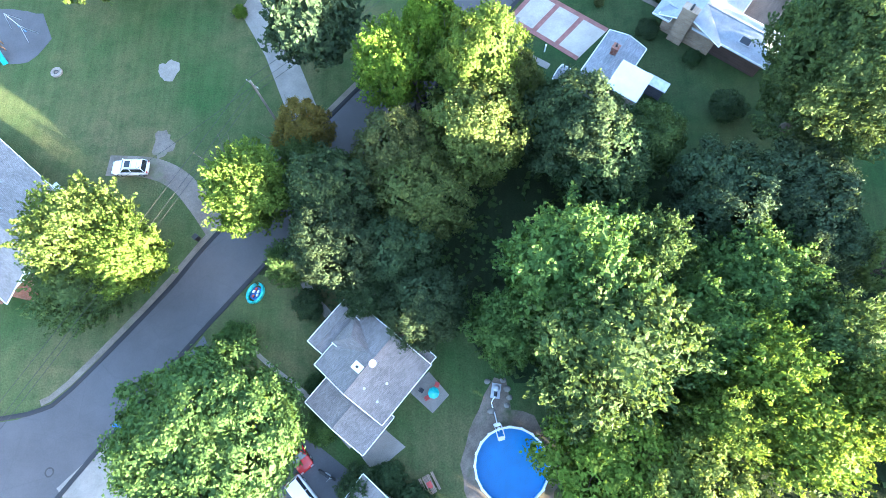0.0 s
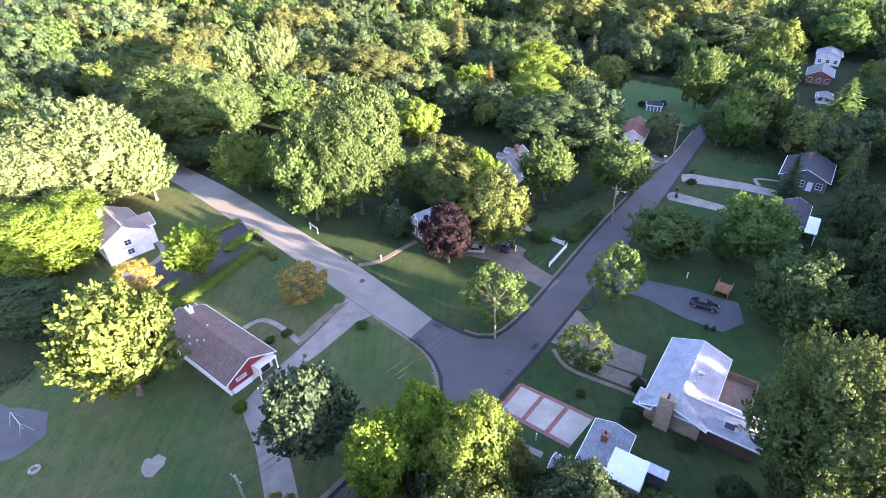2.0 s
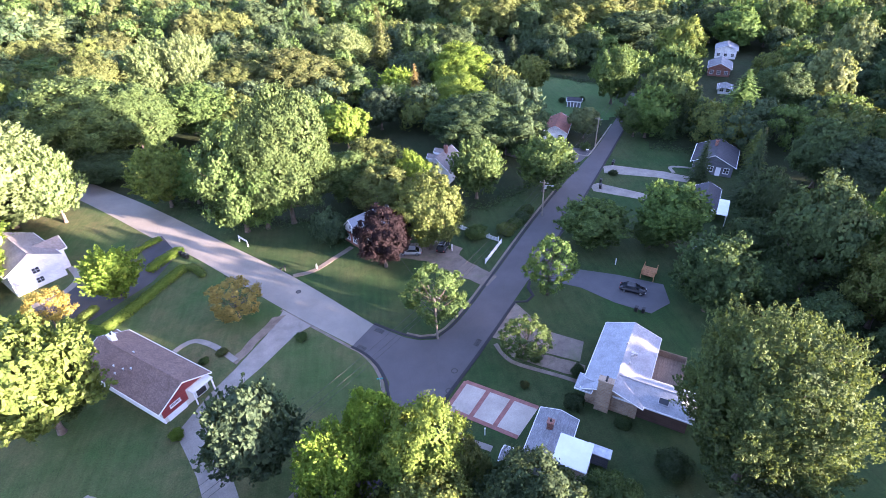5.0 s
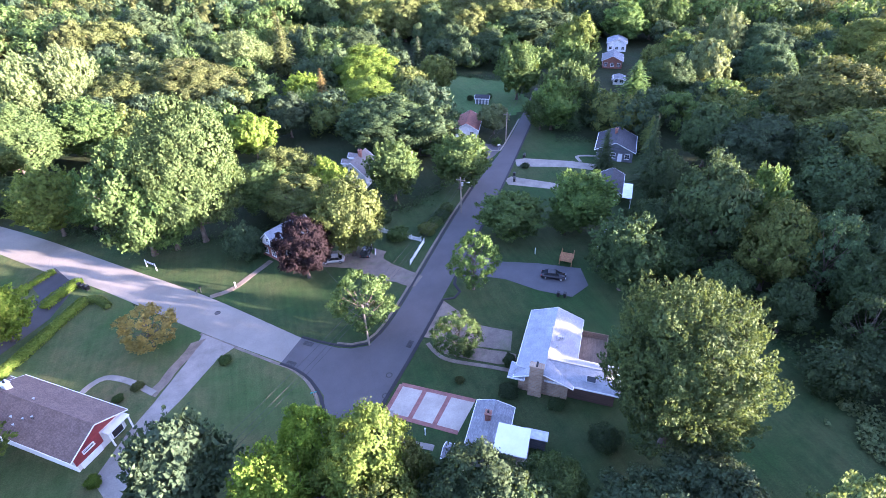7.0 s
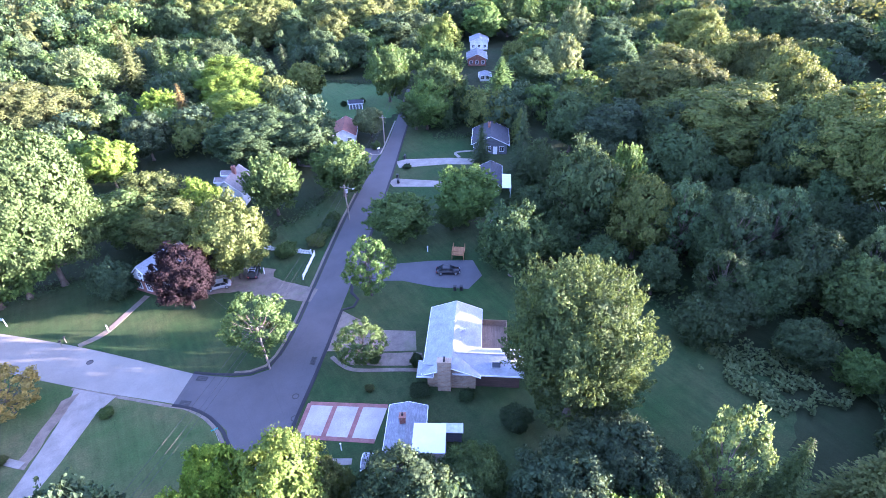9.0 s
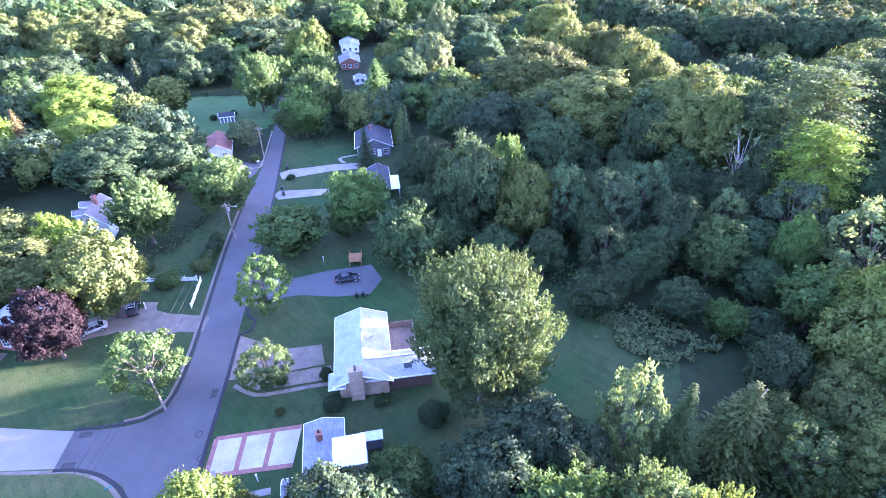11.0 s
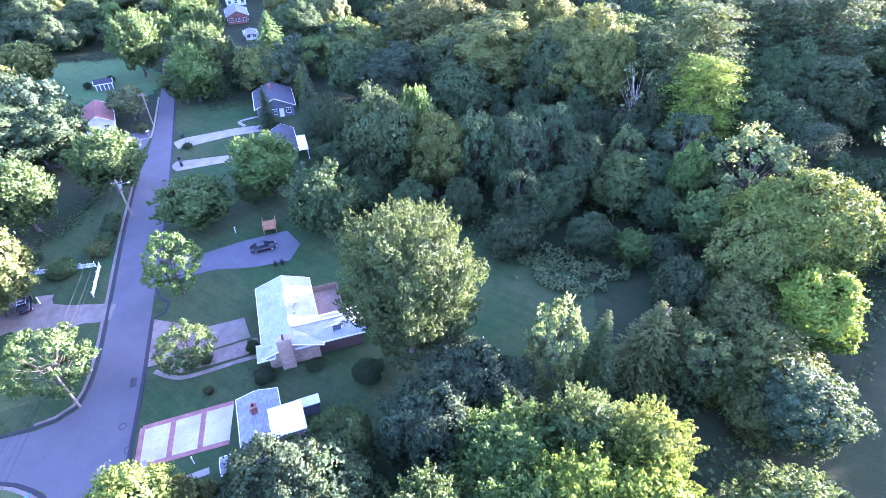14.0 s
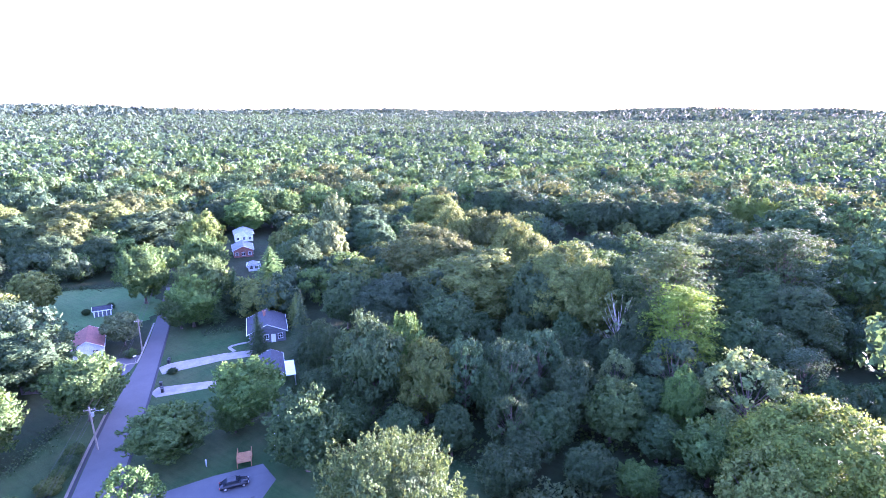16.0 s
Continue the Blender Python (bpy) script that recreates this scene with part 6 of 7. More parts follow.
simple_house(57, 143.4, 62, 5.5, 3.2, 2.8, 4.8, SIDING_WHITE, SHINGLE_RED, "white walled house with red shingle roof")
simple_house(157, 213, 55, 5, 4, 3.6, 5.4, SIDING_WHITE, SHINGLE_PALE, "far white two-storey house among trees", 3)
simple_house(139.5, 190.5, 55, 5.5, 3.8, 3.0, 5.0, BRICK_RED, SHINGLE_GREY, "far red brick house with grey roof", 3)
simple_house(127.5, 168.5, 55, 3.0, 2.0, 1.8, 2.6, SIDING_WHITE, SHINGLE_GREY, "low white shed among conifers", 2)
simple_house(-127, 172, 130, 5, 4, 3.2, 5.6, BRICK_RED, SHINGLE_PALE, "far red brick house with white gable", 2, SIDING_WHITE)
simple_house(-3.4, 133.0, 40, 4.6, 3.4, 2.8, 4.8, SIDING_WHITE, SHINGLE_TAUPE, "white house half hidden by trees", 2)
simple_house(-38.6, 129.6, 134, 5, 3.6, 3.0, 5.2, SIDING_GREY, SHINGLE_GREY, "grey roofed house hidden behind trees", 2)
sh = thing("garden_shed", pose(71.2, 166.4, 0, 0, 0, -28), "small purple-roofed shed with white posts", "shed")
walls(sh, -2.2, 2.2, -1.2, 1.2, 1.9, SIDING_GREY, thick=0.12)
gable_roof(sh, -2.5, 2.5, -1.6, 1.6, 2.0, 2.9, SHINGLE_DARK)
for k in range(5):
    part("white_post", boxed((-2.1 + k * 1.05 - 0.12, -2.1 + k * 1.05 + 0.12, -1.45, -1.25, 0, 1.9)), WHITE, sh)

# ---- vehicles ----
def car(x, y, turn, paint, label, kind="saloon"):
    """Length along x, nose towards +x: a lofted body, a glazed cabin, wheels and lamps."""
    c = thing("car", pose(x, y, 0.05, 0, 0, turn), label, "car")
    tall = kind in ("suv", "van")
    L, W = (2.3, 0.92)
    hood, roof = (1.02, 1.72) if tall else (0.86, 1.42)
    bm = bmesh.new()
    secs = [(-L, 0.55, hood - 0.22, 0.8), (-L + 0.12, 0.32, hood - 0.03, 0.95), (-1.2, 0.26, hood + 0.02, 1.0), (0.0, 0.25, hood + 0.02, 1.0), (1.1, 0.26, hood - 0.02, 1.0), (L - 0.35, 0.28, hood - 0.14, 0.95), (L, 0.42, hood - 0.34, 0.78)]
    prev = None
    for sx, z0, z1, k in secs:
        w = W * k
        ring = [bm.verts.new(p) for p in ((sx, -w, z0 + 0.08), (sx, -w * 1.0, (z0 + z1) / 2), (sx, -w * 0.92, z1), (sx, 0, z1 + 0.03), (sx, w * 0.92, z1), (sx, w, (z0 + z1) / 2), (sx, w, z0 + 0.08), (sx, 0, z0))]
        if prev:
            for i in range(8):
                bm.faces.new((prev[i], prev[(i + 1) % 8], ring[(i + 1) % 8], ring[i]))
        else:
            bm.faces.new(ring[::-1])
        prev = ring
    bm.faces.new(prev)
    bmesh.ops.recalc_face_normals(bm, faces=bm.faces)
    part("body", bm, paint, c, smooth=True)
    rear, rtop, ftop, front = (-2.15, -1.95, 0.35, 1.05) if tall else (-1.75, -1.05, 0.3, 1.05)
    g = bmesh.new()
    lo = [g.verts.new(p) for p in ((rear, -0.82, hood), (front, -0.82, hood), (front, 0.82, hood), (rear, 0.82, hood))]
    hi = [g.verts.new(p) for p in ((rtop, -0.66, roof - 0.05), (ftop, -0.66, roof - 0.05), (ftop, 0.66, roof - 0.05), (rtop, 0.66, roof - 0.05))]
    for i in range(4):
        g.faces.new((lo[i], lo[(i + 1) % 4], hi[(i + 1) % 4], hi[i]))
    g.faces.new(hi)
    bmesh.ops.recalc_face_normals(g, faces=g.faces)
    part("window_band", g, GLASS, c, "dark tinted glass")
    part("roof_panel", boxed((rtop - 0.02, ftop + 0.03, -0.68, 0.68, roof - 0.06, roof), bevel=0.025), paint, c)
    for s in (-1, 1):
        for a, b in (((rear, s * 0.83, hood), (rtop, s * 0.67, roof - 0.04)), ((front, s * 0.83, hood), (ftop, s * 0.67, roof - 0.04)), ((-0.45, s * 0.83, hood), (-0.42, s * 0.67, roof - 0.04))):
            part("pillar", piped([a, b], 0.045, 5), paint, c)
        for xx in (-1.4, 1.42):
            t = piped([(xx, s * 0.72, 0.32), (xx, s * 0.93, 0.32)], 0.33, 14)
            wheel = part("wheel", t, RUBBER, c, "black tyre")
            part("rim", piped([(xx, s * 0.9, 0.32), (xx, s * 0.945, 0.32)], 0.2, 10), STEEL, wheel)
        part("headlight", boxed((L - 0.2, L - 0.02, s * 0.62 - 0.16, s * 0.62 + 0.16, hood - 0.36, hood - 0.24)), STEEL, c)
        part("tail_light", boxed((-L - 0.01, -L + 0.12, s * 0.7 - 0.1, s * 0.7 + 0.1, hood - 0.25, hood - 0.08)), RED_PLASTIC, c)
        part("mirror", boxed((0.85, 1.0, s * 0.95 - 0.1, s * 0.95 + 0.1, hood, hood + 0.13), bevel=0.03), paint, c)
    if kind == "suv":
        part("sunroof", boxed((-0.5, 0.2, -0.45, 0.45, roof, roof + 0.012)), GLASS, c)
        for s in (-1, 1):
            part("roof_rail", piped([(-1.8, s * 0.6, roof + 0.06), (0.2, s * 0.6, roof + 0.06)], 0.03, 5), STEEL, c)
        for xx in (-1.4, -0.7):
            part("roof_bar", piped([(xx, -0.6, roof + 0.07), (xx, 0.6, roof + 0.07)], 0.03, 5), STEEL, c)
    return c


car(-40.6, 28.2, 179, CAR_WHITE, "white SUV with roof rails on the gravel drive", "suv")
car(44.7, 68.9, -33, CAR_BLACK, "black saloon car on the asphalt drive")
car(13.6, 89.3, 65, CAR_BLACK, "black car on the gravel driveway", "suv")
car(6.8, 88.8, 168, CAR_SILVER, "silver car half under the trees")
car(-17.6, -5.0, -52, CAR_RED, "red car on the asphalt driveway")
car(-16.3, -9.4, -48, CAR_WHITE, "white van on the asphalt driveway", "van")

mo = thing("motorcycle", pose(-14.2, -7.3, 0.05, 0, 0, -30), "black motorcycle on the asphalt driveway", "motorcycle")
for xx in (-0.75, 0.75):
    part("wheel", piped([(xx, -0.07, 0.33), (xx, 0.07, 0.33)], 0.33, 14), RUBBER, mo)
part("tank", boxed((-0.1, 0.45, -0.15, 0.15, 0.6, 0.92), bevel=0.07), CAR_BLACK, mo)
part("seat", boxed((-0.75, -0.1, -0.15, 0.15, 0.65, 0.8), bevel=0.05), RUBBER, mo)
part("engine", boxed((-0.25, 0.35, -0.2, 0.2, 0.25, 0.62), bevel=0.04), STEEL, mo)
part("handlebar", piped([(0.42, -0.4, 1.0), (0.5, 0, 0.95), (0.42, 0.4, 1.0)], 0.02, 6), STEEL, mo)
part("fork", piped([(0.75, 0, 0.33), (0.48, 0, 0.98)], 0.05, 6), STEEL, mo)

# ---- the pool and its things ----
pool = thing("swimming_pool", pose(5.1, -6.4, 0), "round above-ground pool full of blue water", "pool")
R = 3.75


def round_wall(r0, r1, z0, z1, sides=20):
    bm = bmesh.new()
    rings = [[bm.verts.new((r * math.cos(k * math.tau / sides), r * math.sin(k * math.tau / sides), z)) for k in range(sides)] for r, z in ((r0, z0), (r1, z0), (r1, z1), (r0, z1))]
    for a, b in zip(rings, rings[1:] + rings[:1]):
        for k in range(sides):
            bm.faces.new((a[k], a[(k + 1) % sides], b[(k + 1) % sides], b[k]))
    bmesh.ops.recalc_face_normals(bm, faces=bm.faces)
    return bm


part("pool_wall", round_wall(R, R + 0.06, 0, 1.2), METAL_WHITE, pool)
part("top_rail", round_wall(R - 0.06, R + 0.17, 1.2, 1.26), WHITE, pool)
part("pool_floor", piped([(0, 0, 0.05), (0, 0, 0.12)], R - 0.005, 20), LINER, pool, "bright blue pool liner")
part("pool_liner", round_wall(R - 0.05, R - 0.006, 0.12, 1.19), LINER, pool)
wb = bmesh.new()
wb.faces.new([wb.verts.new(((R - 0.06) * math.cos(k * math.tau / 40), (R - 0.06) * math.sin(k * math.tau / 40), 1.02)) for k in range(40)])
wat = part("water", wb, WATER, pool, "clear pool water")
wat.visible_shadow = False
for k in range(20):
    a = k * math.tau / 20
    part("upright", boxed((R + 0.06, R + 0.14, -0.09, 0.09, 0, 1.27)), WHITE, pool).matrix_basis = Matrix.Rotation(a, 4, "Z")
    part("joint_cap", boxed((R - 0.08, R + 0.2, -0.13, 0.13, 1.255, 1.3), bevel=0.015), WHITE, pool).matrix_basis = Matrix.Rotation(a, 4, "Z")
lad = thing("pool_ladder", pose(3.9, -2.9, 0, 0, 0, 105), "white plastic pool ladder over the pool wall", "ladder")
for s in (-0.35, 0.35):
    part("rail", piped([(0.6, s, 0.1), (0.45, s, 1.6), (0.1, s, 2.0), (-0.5, s, 2.0), (-0.85, s, 1.6), (-0.95, s, 0.3)], 0.05, 6), WHITE, lad)
for k in range(4):
    part("step", boxed((0.45 - 0.02 * k, 0.7 - 0.02 * k, -0.33, 0.33, 0.3 + 0.33 * k, 0.36 + 0.33 * k)), WHITE, lad)
    part("step", boxed((-1.05, -0.7, -0.33, 0.33, 0.3 + 0.33 * k, 0.36 + 0.33 * k)), WHITE, lad)
pm = thing("pool_pump", pose(3.8, 1.2, 0, 0, 0, 80), "grey pool filter pump with white hose", "pump")
part("base", boxed((-0.9, 0.7, -0.5, 0.5, 0, 0.12)), STEEL, pm)
part("tank", piped([(0.2, 0, 0.12), (0.2, 0, 0.2), (0.2, 0, 0.85), (0.2, 0, 1.0)], [0.32, 0.38, 0.38, 0.15], 12), STEEL, pm)
part("motor", piped([(-0.7, 0, 0.35), (-0.1, 0, 0.35)], 0.18, 10), BLACK, pm)
part("hose", piped([tuple(v) for v in smooth_line([(-0.7, 0, 0.3), (-1.4, 0.3, 0.1), (-2.2, -0.1, 0.08), (-3.4, -0.6, 0.1), (-4.2, -0.9, 0.5)], 0.3)], 0.06, 6), WHITE, pm, "white pool hose")
for k, (x, y, s) in enumerate(((4.6, 2.2, 0.5), (5.0, 1.3, 0.6), (5.2, 0.4, 0.5), (4.9, -0.4, 0.45), (2.9, 2.1, 0.5), (3.2, -1.0, 0.6))):
    st = bmesh.new()
    bmesh.ops.create_icosphere(st, subdivisions=2, radius=s * 0.6)
    for v in st.verts:
        v.co = Vector((v.co.x * 1.2, v.co.y, v.co.z * 0.5)) * (1 + 0.25 * noise.noise(v.co * 3 + Vector((k, 0, 0))))
    ob = part("stepping_stone", st, CONCRETE, None, smooth=True)
    ob.location = (x, y, 0.1)
    tagged(ob, "grey flat stone beside the pool pump", "stone", "stones by the pool")

pt = thing("picnic_table", pose(-3.4, -8.2, 0.03, 0, 0, 118), "weathered picnic table with a red cloth", "table")
for k in range(5):
    part("top_board", boxed((-0.95, 0.95, -0.4 + k * 0.16, -0.26 + k * 0.16, 0.72, 0.76)), PLANK, pt)
for s in (-1, 1):
    for k in range(2):
        part("bench_board", boxed((-0.95, 0.95, s * 0.72 - 0.14 + k * 0.145, s * 0.72 - 0.01 + k * 0.145, 0.42, 0.46)), PLANK, pt)
    part("leg_frame", boxed((s * 0.7 - 0.04, s * 0.7 + 0.04, -0.85, 0.85, 0.36, 0.42), (s * 0.7 - 0.04, s * 0.7 + 0.04, -0.4, -0.3, 0, 0.72), (s * 0.7 - 0.04, s * 0.7 + 0.04, 0.3, 0.4, 0, 0.72)), PLANK, pt)
rc = part("table_cloth", boxed((-0.4, 0.3, -0.25, 0.25, 0, 0.02), bevel=0.008), RED_PLASTIC)
rc.matrix_world = pose(-3.4, -8.2, 0.795, 0, 0, 118)
tagged(rc, "folded red cloth on the picnic table", "cloth")

pg = thing("patio_table", pose(-2.9, 0.9, 0.1), "round patio table with a green parasol", "table")
part("table_top", piped([(0, 0, 0.7), (0, 0, 0.74)], 0.55, 16), STEEL, pg)
part("pole", piped([(0, 0, 0), (0, 0, 2.2)], 0.03, 6), STEEL, pg)
part("canopy", piped([(0, 0, 1.9), (0, 0, 2.1), (0, 0, 2.25)], [0.62, 0.35, 0.03], 8), TEAL_PLASTIC, pg, "green folded parasol")


def chair(x, y, turn, paint, label):
    c = thing("patio_chair", pose(x, y, 0.1, 0, 0, turn), label, "chair", "chairs on the patio")
    part("seat", boxed((-0.24, 0.24, -0.24, 0.24, 0.4, 0.45), bevel=0.015), paint, c)
    part("backrest", boxed((-0.26, -0.21, -0.24, 0.24, 0.45, 0.95), bevel=0.015), paint, c)
    for xx in (-0.21, 0.21):
        for yy in (-0.21, 0.21):
            part("leg", boxed((xx - 0.02, xx + 0.02, yy - 0.02, yy + 0.02, 0, 0.4)), paint, c)


chair(-3.7, 0.4, 30, RED_PLASTIC, "red patio chair beside the parasol table")
chair(-2.6, 1.8, 250, RED_PLASTIC, "red patio chair beside the parasol table")
chair(-4.3, 1.2, 330, BLACK, "dark patio chair on the concrete patio")

# ---- small things about the yards ----
raft = thing("paddling_pool", pose(-23.6, 12.2, 0.03, 0, 0, 65), "blue inflatable paddling pool full of toys", "paddling pool")
tor = bmesh.new()
for j in range(2):
    line = [(1.15 * math.cos(k * math.tau / 20), 0.8 * math.sin(k * math.tau / 20), 0.16 + j * 0.28) for k in range(21)]
    tube(tor, line, [0.17] * 21, 8, cap=False)
part("ring", tor, TEAL_PLASTIC, raft, "blue inflated ring", smooth=True)
part("base", piped([(0, 0, 0.02), (0, 0, 0.06)], 0.78, 16), BLUE_PLASTIC, raft)
for k, (x, y, m) in enumerate(((-0.4, 0.1, RED_PLASTIC), (0.3, -0.2, WHITE), (0.1, 0.3, WHITE), (0.5, 0.2, RED_PLASTIC), (-0.1, -0.3, CREAM))):
    part("toy", boxed((x - 0.18, x + 0.18, y - 0.12, y + 0.12, 0.1, 0.36), bevel=0.06), m, raft)


def wheelie_bin(x, y, turn, paint, label):
    b = thing("wheelie_bin", pose(x, y, 0.05, 0, 0, turn), label, "bin", "bins by the street")
    bm = bmesh.new()
    made = box(bm, -0.3, 0.3, -0.28, 0.28, 0.08, 0.95)
    for v in made:
        if v.co.z < 0.5:
            v.co.x *= 0.8
            v.co.y *= 0.8
    part("bin_body", bm, paint, b)
    part("lid", boxed((-0.33, 0.34, -0.3, 0.3, 0.95, 1.02), bevel=0.02), paint, b)
    for s in (-0.24, 0.24):
        part("wheel", piped([(-0.26, s - 0.04, 0.1), (-0.26, s + 0.04, 0.1)], 0.1, 10), RUBBER, b)
    part("handle", piped([(-0.36, -0.25, 0.92), (-0.36, 0.25, 0.92)], 0.02, 6), paint, b)


wheelie_bin(-37.2, -2.2, 50, BLUE_PLASTIC, "blue wheelie bin at the kerb")
wheelie_bin(-31.2, 19.0, 50, BLACK, "black wheelie bin on the lawn edge")
for x, y in ((42.7, 63.6), (43.7, 63.0)):
    wheelie_bin(x, y, 50, BLACK, "black wheelie bin beside the asphalt drive")
for x, y in ((56.6, 110.6), (55.6, 108.4), (55.2, 107.6), (63.8, 119.6), (64.4, 120.4)):
    wheelie_bin(x, y, 230, BLACK, "dark wheelie bin at the kerb")
for x, y in ((-38.6, 96.6), (-37.8, 96.0), (-39.4, 97.4)):
    wheelie_bin(x, y, 40, BLACK, "black wheelie bin beside the pale street")
wheelie_bin(-83.6, 139.6, 40, BLACK, "black wheelie bin far down the pale street")


def utility_pole(x, y, h, lean, label, lamp=False, pot=False):
    p = thing("utility_pole", pose(x, y, 0, lean[1], lean[0], 0), label, "utility pole", "poles along the street")
    part("pole", piped([(0, 0, -0.3), (0, 0, h * 0.5), (0, 0, h)], [0.17, 0.145, 0.12], 10), WOOD_POLE, p)
    arm = part("cross_arm", boxed((-1.0, 1.0, -0.06, 0.06, h - 0.7, h - 0.58)), WOOD_POLE, p)
    arm.rotation_euler = (0, 0, radians(-38))
    for s in (-0.85, -0.3, 0.3, 0.85):
        part("insulator", piped([(s, 0, h - 0.58), (s, 0, h - 0.42)], [0.05, 0.03], 8), STEEL, arm)
    if pot:
        part("transformer", piped([(0.35, 0, h - 2.1), (0.35, 0, h - 2.0), (0.35, 0, h - 1.3), (0.35, 0, h - 1.2)], [0.2, 0.26, 0.26, 0.12], 12), STEEL, p)
    if lamp:
        part("lamp_arm", piped([(0, 0, h - 1.4), (0.7, -0.5, h - 1.0), (1.4, -1.0, h - 1.0)], 0.035, 6), STEEL, p)
        part("lamp_head", boxed((1.3, 1.8, -1.25, -0.9, h - 1.12, h - 0.96), bevel=0.04), STEEL, p)


utility_pole(8.3, 63.3, 9.4, (-1.6, 0), "weathered timber utility pole on the corner lawn")
utility_pole(37.4, 98.0, 8.8, (-1.5, 0), "timber utility pole with a transformer and street lamp", True, True)
utility_pole(64.0, 131.8, 8.8, (0.5, 0), "timber utility pole at the cross street")
utility_pole(-23.2, 34.9, 8.5, (0, 0), "timber utility pole behind the lawn trees")
utility_pole(-108, 172, 10, (0, 0), "timber utility pole far down the pale street")


def wire(a, b, sag, drop=0.0):
    pts = []
    for k in range(15):
        t = k / 14
        p = Vector(a).lerp(Vector(b), t)
        pts.append((p.x, p.y, p.z - sag * 4 * t * (1 - t)))
    w = part("overhead_wire", piped(pts, 0.022, 4), IRON)
    tagged(w, "thin dark overhead wire between poles", "wire", "overhead wires")


for dz, off in ((8.8, -0.6), (8.8, 0.6), (7.0, 0.0)):
    o = Vector((off * 0.78, -off * 0.62, 0))
    chain = [Vector((-60, -26, dz)) + o, Vector((-23.2, 34.9, dz - 0.6)) + o, Vector((8.1, 63.3, dz)) + o, Vector((37.2, 98, dz - 0.6)) + o, Vector((64, 131.8, dz - 0.6)) + o, Vector((92, 172, dz - 0.6)) + o]
    for a, b in zip(chain, chain[1:]):
        wire(a, b, 0.8)
wire((-23.2, 34.9, 7.6), (-46, 20, 4.4), 0.6)
wire((8.3, 63.3, 7.2), (1.0, 95, 4.0), 0.7)

# The white picket fence on the corner lot.
def picket_run(a, b, label):
    a, b = Vector(a), Vector(b)
    n = max(2, round((b - a).length / 2.4))
    run = thing("picket_fence", Matrix.Translation((a.x, a.y, 0)) @ Matrix.Rotation(math.atan2(b.y - a.y, b.x - a.x), 4, "Z"), label, "fence")
    step = (b - a).length / n
    pick = None
    for k in range(n + 1):
        part("post", boxed((k * step - 0.06, k * step + 0.06, -0.06, 0.06, -0.1, 1.2), (k * step - 0.08, k * step + 0.08, -0.08, 0.08, 1.2, 1.25)), WHITE, run)
    for k in range(n):
        for z in (0.25, 0.85):
            part("rail", boxed((k * step + 0.06, (k + 1) * step - 0.06, -0.03, 0.03, z, z + 0.08)), WHITE, run)
        m = int(step / 0.17)
        for j in range(m):
            x = k * step + (j + 0.5) * step / m
            if pick is None:
                bm = bmesh.new()
                prism(bm, [(-0.055, 0.1), (0.055, 0.1), (0.055, 0.98), (0, 1.06), (-0.055, 0.98)], 0.03, 0.055)
                bmesh.ops.transform(bm, matrix=Matrix.Rotation(math.pi / 2, 4, "X"), verts=bm.verts)
                first = part("picket", bm, WHITE, run)
                pick = first.data
                first.location.x = x
            else:
                o = new("picket", pick)
                o.parent = run
                o.location.x = x


picket_run((17.3, 97.2), (25.2, 89.6), "white picket fence along the side of the garden")
picket_run((25.6, 88.8), (20.8, 82.4), "white picket fence facing the street")

# Street ironwork.
def manhole(x, y, z=0.05):
    m = thing("manhole", pose(x, y, z), "dark iron manhole cover in the street", "manhole", "manholes")
    part("ring", round_wall(0.36, 0.52, -0.04, 0.012, 24), IRON, m)
    part("lid", piped([(0, 0, -0.04), (0, 0, 0.008)], 0.35, 24), ASPHALT, m)


for x, y in ((-14.9, 80.4), (9.7, 55.9), (-44.3, -7.0), (8.2, 52.2)):
    manhole(x, y)
for x, y, a in ((-0.9, 67.0, -40), (-4.0, 63.5, -40), (14.5, 61.2, 52)):
    g = thing("storm_drain", pose(x, y, 0.052, 0, 0, a), "black iron storm drain grate at the kerb", "drain", "storm drains")
    ring = frame_ring(1.44, 0.68, 0.08, -0.03, 0.03)
    bmesh.ops.transform(ring, matrix=Matrix(((0, 1, 0, 0), (0, 0, 1, 0), (1, 0, 0, 0), (0, 0, 0, 1))), verts=ring.verts)
    part("frame", ring, IRON, g)
    for k in range(9):
        part("grate_bar", boxed((-0.68 + k * 0.165, -0.6 + k * 0.165, -0.34, 0.34, -0.03, 0.02)), IRON, g)


def mailbox(x, y, turn):
    m = thing("mailbox", pose(x, y, 0.02, 0, 0, turn), "dark mailbox on a timber post by the street", "mailbox", "mailboxes")
    part("post", boxed((-0.05, 0.05, -0.05, 0.05, 0, 1.05)), WOOD_POLE, m)
    part("box", boxed((-0.25, 0.25, -0.1, 0.1, 1.05, 1.3), bevel=0.05), BLACK, m)


mailbox(-18.4, 87.0, 45)
mailbox(-17.8, 87.6, 45)
for x, y, hgt, label in ((-11.7, 87.0, 1.1, "short white post on the corner lawn"), (45.2, 77.2, 1.3, "white post beside the asphalt drive"), (15.2, 88.2, 1.4, "white post in the flower bed"), (11.6, 43.9, 1.3, "white lamp post beside the pad")):
    w = thing("marker_post", pose(x, y, 0), label, "post")
    part("post", boxed((-0.07, 0.07, -0.07, 0.07, -0.1, hgt), (-0.1, 0.1, -0.1, 0.1, hgt, hgt + 0.08)), WHITE, w)
fs = thing("rail_sign", pose(-27.2, 99.2, 0, 0, 0, -48), "white post and rail sign frame on the lawn", "sign")
